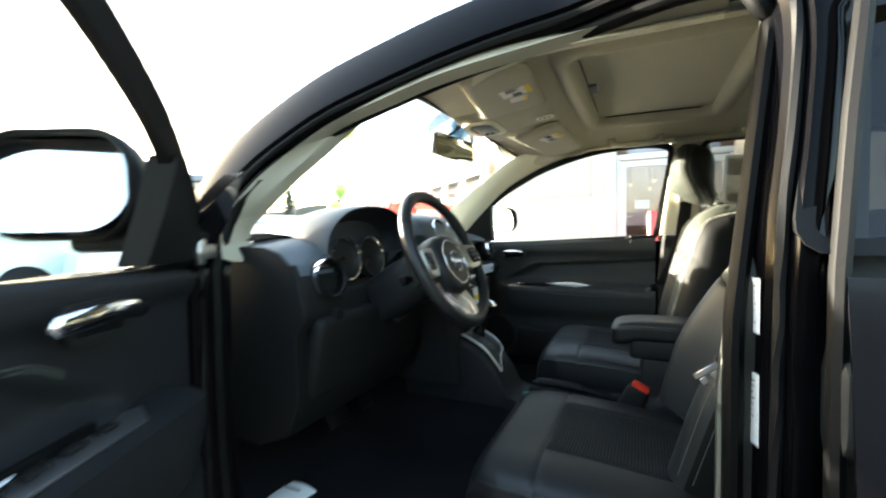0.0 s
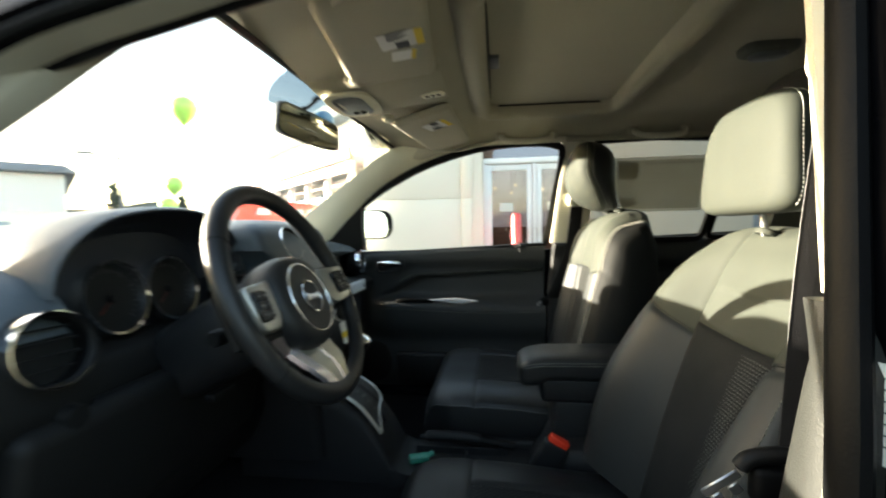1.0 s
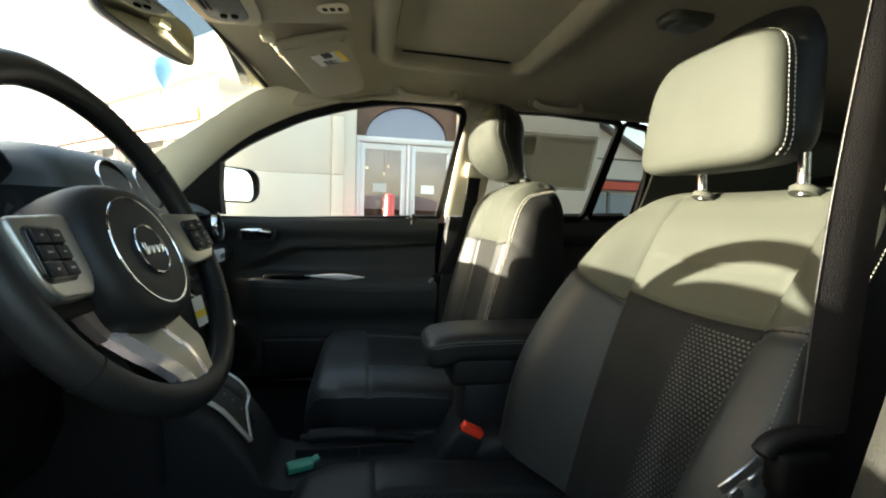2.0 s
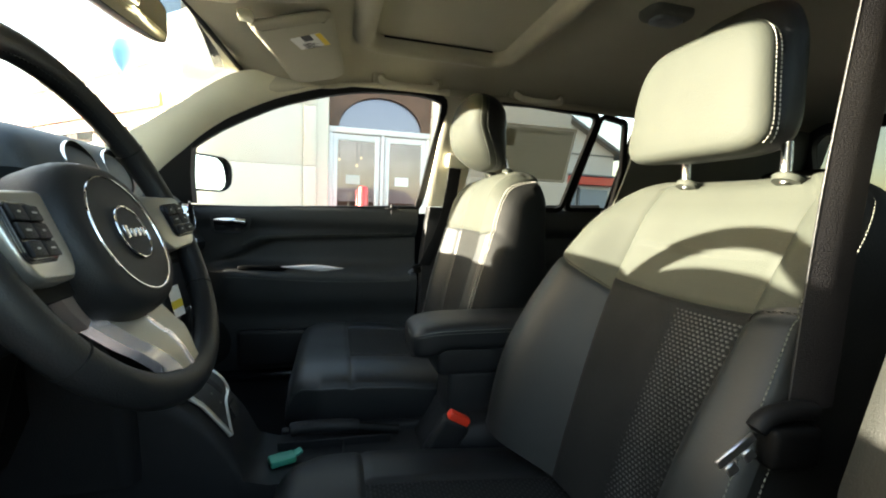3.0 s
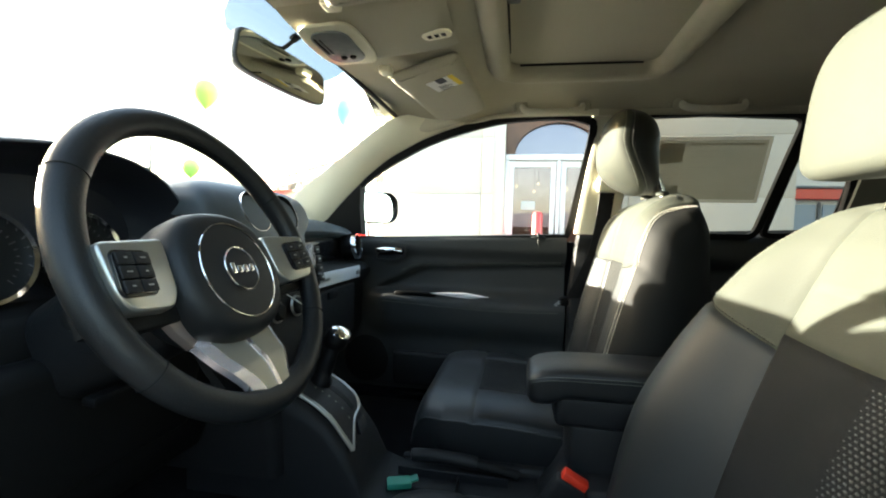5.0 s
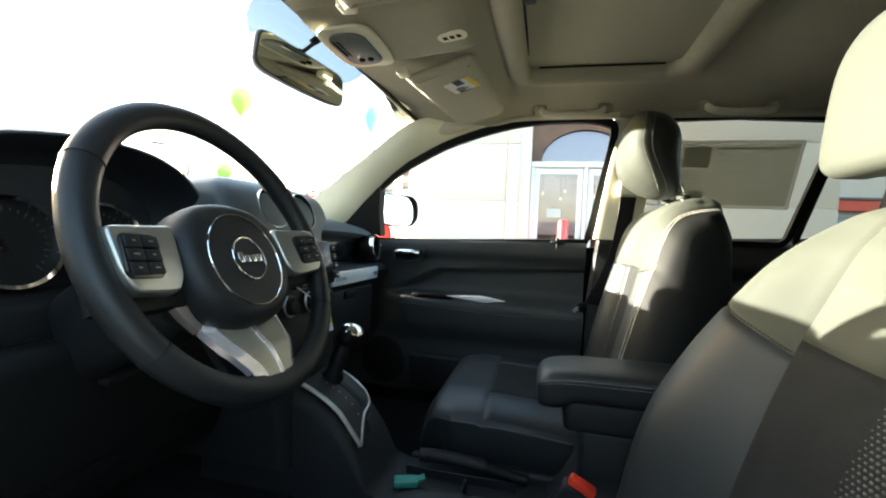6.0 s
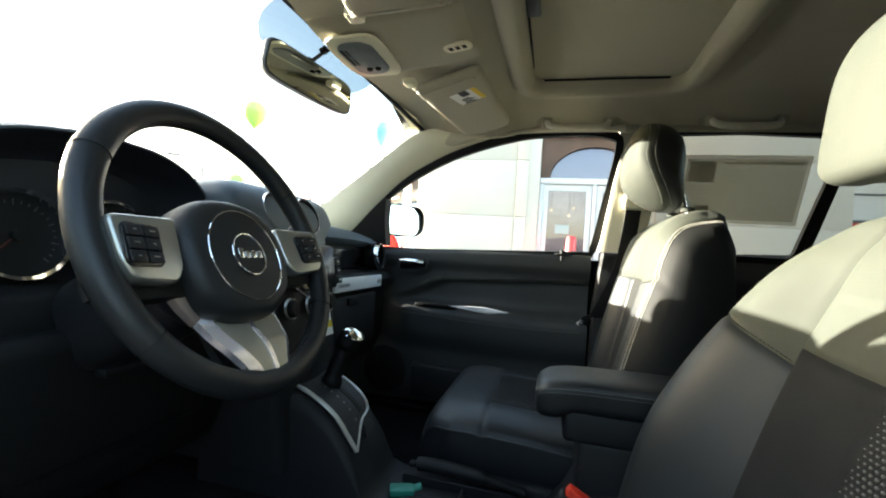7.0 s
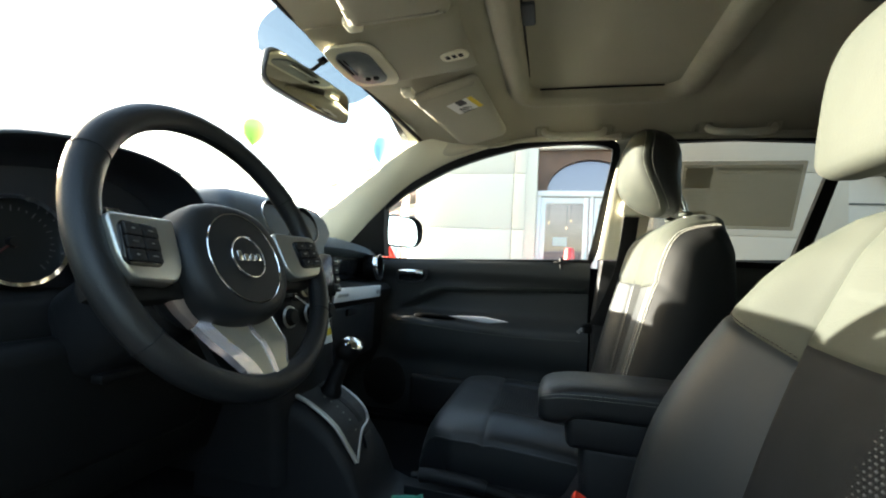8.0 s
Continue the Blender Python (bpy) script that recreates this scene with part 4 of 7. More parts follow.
def upright_back(cy, s0):
    """Seat back whose pale front rolls over the top and meets black side panels at a stitched seam."""
    def wide(t):
        return interp([(0.0, 0.222), (0.3, 0.226), (0.6, 0.214), (0.75, 0.200), (1.0, 0.180)], t)

    def face(q, t, lift=0.0):
        e, m = along(SEAM_LINE, t), along(MID_LINE, t)
        dome = 1 - abs(q) ** 2.6
        p = e + (m - e) * dome
        wing = 0.024 * math.exp(-((abs(q) - 0.76) / 0.17) ** 2) * min(max((0.86 - t) / 0.2, 0.0), 1.0)
        groove = 0.004 * max(math.exp(-((q - e_) / 0.018) ** 2) for e_ in INSERT) * (t < 0.75) + 0.004 * math.exp(-((t - SEAM_AT - 0.05 * max(abs(q) - 0.52, 0)) / 0.010) ** 2)
        edge = 0.006 * max(abs(q) - 0.93, 0) / 0.07
        roll = min(max((t - 0.62) / 0.2, 0.0), 1.0)                  # the top faces up, the front faces forwards
        fx, fz = -(1 - roll), roll
        d = wing - groove - edge + lift
        return Vector((p.x + fx * d, cy + q * wide(t), p.y + fz * d))

    def panel(q0, q1, t0, t1, nu, nv):
        return sheet(lambda a, b: face(q0 + (q1 - q0) * a, t0 + (t1 - t0) * b), nu, nv)
    part("backrest_insert", panel(*INSERT, 0.0, SEAM_AT, 30, 40), insert_cloth, s0, "grey-black perforated mesh panel")
    part("shoulder_panel", panel(*INSERT, SEAM_AT, 1.0, 30, 50), leather_grey, s0, "light grey leather rolling over the top")
    for sg, inner in zip((-1, 1), INSERT):
        part("backrest_wing", panel(inner, sg, 0.0, SEAM_AT, 26, 40), leather_slate, s0, "slate grey leather side wing")
        part("shoulder_wing", panel(inner, sg, SEAM_AT, 1.0, 26, 50), leather_grey, s0, "light grey leather shoulder")
        # black side panel, bulging between the seam and the back edge
        rings = []
        for k in range(13):
            f = k / 12
            r = []
            for i in range(61):
                t = i / 60
                p = face(sg, t)
                zb = 0.600 + (1.112 - 0.600) * t ** 1.12
                b = Vector((0.757 - 0.018 * max(t - 0.9, 0) / 0.1 - 0.02 * max(0.4 - t, 0), cy + sg * (wide(t) - 0.006), zb))
                p = p + (b - p) * f
                p.y += sg * 0.046 * min((b - face(sg, t)).length / 0.12, 1.0) * math.sin(math.pi * f ** 0.72) ** 0.75
                r.append(p)
            rings.append(r)
        side = loft(rings, closed=False, caps=False)
        part("backrest_side", side, seat_black, s0, "black leather side panel")
        for q in (0.984, 1.0):
            pts = [face(sg * q, 0.03 + 0.95 * i / 120, 0.0012) + Vector((0.003 if q == 1.0 else 0, sg * (0.0045 if q == 1.0 else 0), 0)) for i in range(121)]
            part("stitch_line", stitches(pts, 0.0008), thread, s0, "pale stitching")
        pts = [face(inner + (sg * 0.98 - inner) * i / 20, SEAM_AT - 0.008 + 0.02 * i / 20, 0.001) for i in range(21)]
        part("stitch_line", stitches(pts, 0.0009), plastic_dark, s0, "dark stitching")
    shell = sheet(lambda a, b: (lambda p: p + (Vector((0.750 + 0.012 * math.sin(math.pi * a), p.y, 0.600)) - p) * b + Vector((0.022 * math.sin(math.pi * min(b * 2.2, 1.0)), 0, 0)))(face(2 * a - 1, 1.0)), 30, 30, 0.004)
    part("backrest_shell", shell, seat_black, s0, "black leather back")


def upright_restraint(cy, at, s0):
    """Thick rounded head restraint: pale pad in front, black cover behind, joined along a seam that sweeps back below."""
    H = axes((at[0], cy, at[1]), (0, 1, 0), (0.10, 0, 0.995), (-0.995, 0, 0.10))

    def ring(g, w):
        out = []
        for k in range(64):
            a = 2 * math.pi * k / 64
            ca, sa = math.cos(a), math.sin(a)
            rr = (abs(ca) ** 3.2 + abs(sa) ** 3.2) ** (-1 / 3.2)
            v = sa * rr
            u = 0.131 * ca * rr * (1 - 0.10 * max(v, 0) ** 2 - 0.07 * max(-v, 0) ** 2)
            ws = 0.014 - 0.010 * max(v, 0) ** 2 - 0.060 * max(0.15 - v, 0) ** 1.5
            out.append(H @ Vector((u * g, 0.104 * v * g, ws * g ** 3 + w - 0.30 * (u * g) ** 2)))
        return out

    def dome(depth, e, sg):
        gs = (1.0, 0.997, 0.985, 0.96, 0.92, 0.86, 0.76, 0.62, 0.42, 0.2, 0.02)
        return [ring(g, sg * depth * (1 - g ** e) ** (1 / 2.3)) for g in gs]
    rest = part("head_restraint", loft(dome(0.052, 3.4, 1), caps=True), leather_grey, s0, "light grey leather head restraint")
    part("back_cover", loft(dome(0.084, 3.0, -1), caps=True), leather_black, rest, "black leather back of the restraint")
    for g, w in ((0.990, 0.013), (0.998, -0.006)):
        part("stitch_line", stitches(ring(g * 1.006, w)[21:43], 0.0007), trim_grey, rest, "pale stitching")
    for sg in (-1, 1):
        y = cy + sg * 0.066
        pts = spline([(0.692, y, 1.135), (0.690, y, 1.165), (0.682, y, 1.190), (0.668, y, 1.225)], 5)
        part("post", tube(pts, 0.0062, 12), post_chrome, s0, "bent chrome restraint post")
        part("post_guide", lathe([(0.0, -0.004), (0.015, -0.004), (0.016, 0.003), (0.013, 0.006), (0.007, 0.007)], 16, axes((0.691, y, 1.156), (0, 1, 0), (1, 0, 0), (0, 0, 1))), leather_grey, s0)


def leaning_back(cy, ox, lean, head, s0, ko, hw):
    """Wide seat back with side wings, leaning back, and its head restraint."""
    c, s = math.cos(radians(lean)), math.sin(radians(lean))
    T = axes((0.570 + ox, cy, 0.600), (0, 1, 0), (s, 0, c), (-c, 0, s))

    def patch(u0, u1, v0, v1, nu, nv, warp=None):
        """A panel of the back between fractions of the half width (numbers over 1: metres to the seam)."""
        def f(s, t):
            v = v0 + (v1 - v0) * t
            if warp:
                v = warp(s, t)
            h = interp(HALF, v)
            cen = panel_half(v, h)
            lims = {"-h": -h * ko, "-c": -cen, "c": cen, "h": h}
            u = lims[u0] + (lims[u1] - lims[u0]) * s
            return T @ Vector((u, v, back_w(u, v, ko)))
        return sheet(f, nu, nv)

    def seam_mid(v0, v1):
        return lambda s, t: v0(s) + (v1(s) - v0(s)) * t
    mid = lambda s: SEAM + 0.006 * (2 * s - 1) ** 2
    part("backrest_insert", patch("-c", "c", 0, 0, 52, 60, seam_mid(lambda s: 0.0, mid)), mesh_fabric, s0, "black perforated mesh panel")
    part("nub_texture", nubs(T, ko), mesh_nub, s0, "rows of small nubs, only where light catches them")
    part("shoulder_panel", patch("-c", "c", 0, 0, 52, 44, seam_mid(mid, lambda s: 0.556)), leather_grey, s0, "light grey leather shoulder panel")
    for a, b in (("-h", "-c"), ("c", "h")):
        out = (lambda s: 1 - s) if b == "-c" else (lambda s: s)
        cut = lambda s, o=out: SEAM - 0.018 + 0.28 * 0.13 * o(s)
        part("backrest_wing", patch(a, b, 0, 0, 34, 60, seam_mid(lambda s: 0.0, cut)), leather_slate, s0, "slate grey leather side wing")
        part("shoulder_wing", patch(a, b, 0, 0, 34, 40, seam_mid(cut, lambda s: 0.556)), leather_grey, s0, "light grey leather shoulder")
    # black sides and back, from the front edge round to the shell
    V = [0.556 * i / 60 for i in range(61)]
    prof = [(-interp(HALF, v) * ko, v) for v in V] + [(-0.135 + 0.27 * i / 14, 0.556) for i in range(1, 14)] + [(interp(HALF, v), v) for v in reversed(V)]
    rings = []
    for k, dw in ((0.0, 0.0), (0.25, 0.004), (0.6, 0.006), (0.85, 0.0), (1.0, -0.03)):
        r = []
        for u, v in prof:
            w0 = back_w(u, v, ko)
            w = w0 + (-0.105 + 0.02 * v - w0) * k
            h = interp(HALF, v)
            sh = 1 + dw / 0.28
            r.append(T @ Vector((u * sh, v + (dw if v > 0.5 else 0), w)))
        rings.append(r)
    side = loft(rings, closed=False)
    bmesh.ops.recalc_face_normals(side, faces=side.faces[:])
    part("backrest_side", side, seat_black, s0, "black leather sides")
    shell = sheet(lambda s, t: T @ Vector(((2 * s - 1) * interp(HALF, 0.556 * t) * 0.9 * (ko if s < 0.5 else 1.0), 0.556 * t, -0.100 + 0.02 * 0.556 * t - 0.012 * math.sin(math.pi * s))), 14, 30, 0.006)
    part("backrest_shell", shell, plastic_black, s0)
    # double pale stitching on the edge between front and sides, and on the shoulder seams
    for sg in (-1, 1):
        for e in (0.965, 1.008):
            pts = []
            for i in range(90):
                v = 0.02 + 0.533 * i / 89
                h = interp(HALF, v)
                u = sg * h * min(e, 1.0) * (ko if sg < 0 else 1.0)
                w = back_w(u, v, ko) + (0.0008 if e < 1 else -0.010)
                pts.append(T @ Vector((u + (sg * 0.002 if e > 1 else 0), v, w)))
            part("stitch_line", stitches(pts), trim_grey, s0, "grey stitching")
        pts = [T @ Vector((sg * (CEN + 0.002 + 0.12 * i / 20), SEAM - 0.013 + 0.28 * 0.12 * i / 20, back_w(sg * (CEN + 0.002 + 0.12 * i / 20), SEAM - 0.013 + 0.28 * 0.12 * i / 20, ko) + 0.0006)) for i in range(20 if sg > 0 else 15)]
        part("stitch_line", stitches(pts, 0.0009), plastic_dark, s0, "dark stitching")
    # head restraint on two chrome posts
    hc_, hs_ = math.cos(radians(lean * 0.18)), math.sin(radians(lean * 0.18))
    H = axes((head[0], cy + head[2], head[1]), (0, 1, 0), (hs_, 0, hc_), (-hc_, 0, hs_))

    def hr_ring(w_, a_, vb, vt, p=4.0, tip=1.5):
        """Outline of the restraint at depth w_: half width, bottom, top; narrower towards its top."""
        out = []
        for k in range(64):
            q = 2 * math.pi * k / 64
            cq, sq = math.cos(q), math.sin(q)
            e = p if sq > 0 else p * 1.35
            rr = (abs(cq) ** e + abs(sq) ** e) ** (-1 / e)
            x_, y_ = cq * rr, sq * rr
            v_ = (vb + vt) / 2 + y_ * (vt - vb) / 2
            taper = 1.02 - 0.085 * (y_ + 1) - 0.06 * max(y_, 0) ** 3
            x_ *= a_ * taper
            out.append(H @ Vector((x_, v_, w_ - tip * max(v_, 0) ** 2 - 0.55 * x_ * x_)))
        return out
    pad = [hr_ring(w_, hw * g, -0.006 - 0.086 * h, -0.006 + 0.086 * h, p) for w_, g, h, p in ((0.0600, 0.02, 0.02, 2.2), (0.0600, 0.40, 0.40, 3.0), (0.0597, 0.70, 0.70, 4.0), (0.0580, 0.86, 0.86, 4.8), (0.0545, 0.935, 0.935, 4.8), (0.0490, 0.98, 0.975, 4.8), (0.0420, 1.0, 0.995, 4.8), (0.0365, 0.992, 1.0, 4.8), (0.0295, 0.968, 1.0, 4.8), (0.0235, 0.940, 1.0, 4.8))]
    rest = part("head_restraint", loft(pad), leather_grey, s0, "light grey leather head restraint")
    back = [hr_ring(w_, hw * a_, vb, vt, 3.6, tip) for w_, a_, vb, vt, tip in ((0.0240, 0.930, -0.0910, 0.0790, 1.5), (0.0215, 0.920, -0.0900, 0.0800, 1.5), (0.0170, 0.932, -0.0910, 0.1020, 1.6), (0.001, 0.91, -0.089, 0.120, 1.0), (-0.024, 0.86, -0.086, 0.129, 0.7), (-0.042, 0.79, -0.081, 0.123, 0.5), (-0.054, 0.66, -0.074, 0.103, 0.4), (-0.060, 0.40, -0.05, 0.065, 0.3), (-0.061, 0.01, 0.0, 0.004, 0.2))]
    part("back_shell", loft(back), leather_black, rest, "black leather back of the restraint")
    for ring in (hr_ring(0.0385, hw * 0.998, -0.0925, 0.0805, 4.8), hr_ring(0.0235, hw * 0.956, -0.0925, 0.0805, 4.8)):
        part("stitch_line", stitches(ring[56:] + ring[:41], 0.0008), thread, rest, "pale stitching")
    for sg in (-1, 1):
        base = T @ Vector((head[2] - 0.012 + sg * 0.080, 0.526, -0.006))
        top = H @ Vector((-0.012 + sg * 0.080, -0.07, -0.030))
        part("post", tube([base, top], 0.0065, 12), post_chrome, s0, "chrome restraint post")
        part("post_guide", lathe([(0.0, -0.004), (0.017, -0.004), (0.018, 0.003), (0.015, 0.006), (0.008, 0.007)], 16, axes(T @ Vector((head[2] - 0.012 + sg * 0.080, 0.530, -0.008)), (0, 1, 0), (c, 0, -s), (s, 0, c))), leather_grey, s0)


def front_seat(cy, ox, lean, head, label, ko=1.0, hw=0.150, zo=0.0):
    s0 = thing("front_seat", label, "car seat", (0.35 + ox, cy, 0.42), group="front seats")

    if lean > 15:
        leaning_back(cy, ox, lean, head, s0, ko, hw)
    else:
        upright_back(cy, s0)
        upright_restraint(cy, head, s0)
    # cushion
    L0, L1 = 0.118 + ox, 0.600 + ox
    def cush(s, u):
        """Cushion top at s from front to back, u across -1..1."""
        x = L0 + (L1 - L0) * s
        z = interp([(0.0, 0.642), (0.08, 0.650), (0.22, 0.654), (0.45, 0.650), (0.7, 0.640), (1.0, 0.628)], s) + zo
        if s < 0.085:
            z -= 0.040 * (1 - math.sqrt(max(1 - (1 - s / 0.085) ** 2, 0)))
        a = abs(u)
        z -= 0.010 * math.exp(-(a / 0.40) ** 4) * min(s / 0.3, 1)
        if a > 0.60:
            z -= 0.036 * (1 - math.sqrt(max(1 - ((a - 0.60) / 0.40) ** 2, 0)))
        z -= 0.005 * math.exp(-((a - 0.5) / 0.022) ** 2) * (s > 0.3)
        z -= 0.004 * math.exp(-((s - 0.30) / 0.012) ** 2)
        wd = 0.262 - 0.03 * max(0.15 - s, 0) / 0.15
        return Vector((x, cy + u * wd, z))

    def cpatch(s0_, s1_, u0, u1, nu, nv):
        return sheet(lambda s, t: cush(s0_ + (s1_ - s0_) * s, u0 + (u1 - u0) * t), nu, nv)
    part("cushion_insert", cpatch(0.30, 1, -0.5, 0.5, 40, 30), cushion_mesh, s0, "black mesh cushion panel")
    # driver's panel uses blacker leather to carry the shade on that cushion
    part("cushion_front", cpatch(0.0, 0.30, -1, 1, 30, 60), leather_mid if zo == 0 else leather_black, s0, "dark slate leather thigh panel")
    for a, b in ((-1, -0.5), (0.5, 1)):
        part("cushion_wing", cpatch(0.30, 1, a, b, 36, 30), leather_black, s0, "black leather cushion side")
    edge_ = [cush(1 - i / 30, -1) for i in range(31)] + [cush(0, -1 + 2 * i / 20) for i in range(1, 20)] + [cush(i / 30, 1) for i in range(31)]
    sides = []
    for k in range(6):
        q = k / 5
        sides.append([Vector((p.x + (0.012 * math.sin(math.pi * q) * (-1 if p.x < L0 + 0.02 else 0)) + 0.05 * q * q * (p.x < L0 + 0.05), cy + (p.y - cy) * (1 + 0.03 * math.sin(math.pi * q) - 0.06 * q * q), p.z + (0.475 - p.z) * q)) for p in edge_])
    part("cushion_side", loft(sides, closed=False, caps=False), leather_black, s0, "black leather cushion skirt")
    part("piping", tube([p + Vector((0, 0, 0.0005)) for p in edge_], 0.0023, 6), leather_mid, s0, "slate piping round the cushion")
    part("seat_base", box((0.42, 0.46, 0.07), (0.36 + ox, cy, 0.462), 0.02, 2), plastic_dark, s0)
    for sg in (-1, 1):
        part("seat_rail", box((0.52, 0.03, 0.035), (0.34 + ox, cy + sg * 0.20, 0.422), 0.006, 2), steel, s0, "steel seat rail")
    part("side_cover", box((0.34, 0.03, 0.075), (0.40 + ox, cy - 0.268, 0.50), 0.012, 3), plastic_black, s0)
    part("side_cover", box((0.34, 0.03, 0.075), (0.40 + ox, cy + 0.268, 0.50), 0.012, 3), plastic_black, s0)
    part("recliner_cover", lathe([(0.0, 0.014), (0.045, 0.012), (0.055, 0.0)], 24, axes((0.575 + ox, cy - 0.283, 0.585), (1, 0, 0), (0, 0, 1), (0, -1, 0))), plastic_black, s0)
    return s0


front_seat(-0.358, 0.0, 21.0, (0.735, 1.212, 0.006), "driver seat of grey leather and black mesh, slid back", 0.84, 0.122, zo=-0.048)
front_seat(0.365, -0.008, 12.0, (0.600, 1.268), "passenger seat of grey leather and black mesh, upright")

# ---- rear bench ----
bench = thing("bench_seat", "black leather rear bench seat behind front seats", "car seat", (1.45, 0, 0.42))
part("cushion", sheet(lambda s, t: Vector((1.18 + 0.50 * s, (2 * t - 1) * 0.64, 0.62 - 0.05 * s + 0.02 * math.sin(math.pi * s) + 0.008 * math.cos(6 * math.pi * t))), 16, 40, side=lambda s, t: Vector((1.20 + 0.48 * s, (2 * t - 1) * 0.63, 0.44))), leather_black, bench)
part("backrest", sheet(lambda s, t: Vector((1.62 + 0.19 * s - 0.015 * math.cos(6 * math.pi * t), (2 * t - 1) * 0.64, 0.60 + 0.50 * s)), 16, 40, side=lambda s, t: Vector((1.76 + 0.19 * s, (2 * t - 1) * 0.63, 0.60 + 0.49 * s))), leather_black, bench)
for y in (-0.36, 0.36):
    part("head_restraint", box((0.09, 0.25, 0.13), (1.86, y, 1.17), 0.035, 4), leather_black, bench)

# ---- steering wheel ----
WT = radians(25.2)
WC = Vector((-0.013, -0.376, 1.011))
WM = axes(WC, (0, 1, 0), (-math.sin(WT), 0, math.cos(WT)), (math.cos(WT), 0, math.sin(WT)))
sw = thing("steering_wheel", "black leather steering wheel with silver spokes and round hub", "steering wheel", WC)
R, RT = 0.1795, 0.0146


def on_wheel(bm):
    bm.transform(WM)
    return bm


def rim_section(a):
    """Radial and axial half thickness of the rim: fuller thumb grips high on both sides."""
    k = math.exp(-((math.degrees(a) - 32) / 13) ** 2) + math.exp(-((math.degrees(a) - 148) / 13) ** 2)
    return RT * (1.12 + 0.06 * k), RT * (1.0 + 0.06 * k)


rim_rings = []
for i in range(121):
    a = 2 * math.pi * (i % 120) / 120
    rr, ra = rim_section(a)
    rim_rings.append([((R + rr * math.cos(q)) * math.cos(a), (R + rr * math.cos(q)) * math.sin(a), ra * math.sin(q)) for q in (2 * math.pi * k / 18 for k in range(18))])
rim_bm = loft(rim_rings, caps=False)
bmesh.ops.remove_doubles(rim_bm, verts=rim_bm.verts[:], dist=1e-6)
rim_ob = part("rim", on_wheel(rim_bm), wheel_leather, sw, "black leather rim")
for a in (31, 149, 214, 326):
    rr, ra = rim_section(radians(a))
    part("rim_seam", on_wheel(tube([((R + rr * 1.012 * math.cos(q)) * math.cos(radians(a)), (R + rr * 1.012 * math.cos(q)) * math.sin(radians(a)), ra * 1.012 * math.sin(q)) for q in (2 * math.pi * k / 24 for k in range(24))], 0.0009, 5, True)), plastic_dark, rim_ob)
pts = [((R - RT * 1.10) * math.cos(a), (R - RT * 1.10) * math.sin(a), 0.0050) for a in (2 * math.pi * k / 200 for k in range(201))]
part("stitch_line", on_wheel(stitches(pts, 0.0006, 0.0058, 0.0034)), plastic_black, rim_ob, "dark stitching inside the rim")
# padded hub: a broad rounded cushion with a flat round centre
HC = (0.0, -0.019)                                # centre of the emblem and of the thin ring


def hub_ring(k, h, p=2.5):
    """Outline of the hub at height h: wide, slightly squared, its lower end drawn down."""
    out = []
    for i in range(64):
        q = 2 * math.pi * i / 64
        c, s_ = math.cos(q), math.sin(q)
        f = (abs(c) ** p + abs(s_) ** p) ** (-1 / p)
        y = s_ * f * (0.083 if s_ > 0 else 0.082)
        out.append((k * 0.090 * c * f * (1 - 0.10 * max(-s_, 0) ** 2), -0.019 + k * y, h))
    return out


hub_ob = part("hub", on_wheel(loft([hub_ring(k, h) for k, h in ((0.80, -0.070), (0.96, -0.050), (1.0, -0.030), (1.0, -0.014), (0.985, -0.004), (0.95, 0.004), (0.90, 0.0095), (0.84, 0.0130), (0.76, 0.0150), (0.60, 0.0160), (0.3, 0.0165), (0.01, 0.0166))])), hub_leather, sw, "black padded hub", sharp=1.2)
part("hub_ring", on_wheel(tube([(HC[0] + 0.0605 * math.cos(2 * math.pi * i / 64), HC[1] + 0.0605 * math.sin(2 * math.pi * i / 64), 0.0158) for i in range(64)], 0.0011, 6, True)), chrome, hub_ob, "thin silver ring")
emblem = part("emblem", on_wheel(lathe([(0.0, 0.0), (0.027, 0.0), (0.0285, -0.003)], 40, Matrix.Translation((HC[0], HC[1], 0.0188)))), plastic_black, hub_ob, "round emblem with plain raised bars")
part("emblem_ring", on_wheel(tube([(HC[0] + 0.0275 * math.cos(2 * math.pi * i / 48), HC[1] + 0.0275 * math.sin(2 * math.pi * i / 48), 0.0188) for i in range(48)], 0.0013, 8, True)), chrome, emblem)
for k in range(4):
    part("emblem_bar", on_wheel(box((0.0085, 0.0135 if k == 0 else 0.0095, 0.0024), (HC[0] - 0.0165 + 0.0110 * k, HC[1] + (0.0010 if k == 0 else -0.0010), 0.0198), 0.0016, 2)), chrome, emblem)
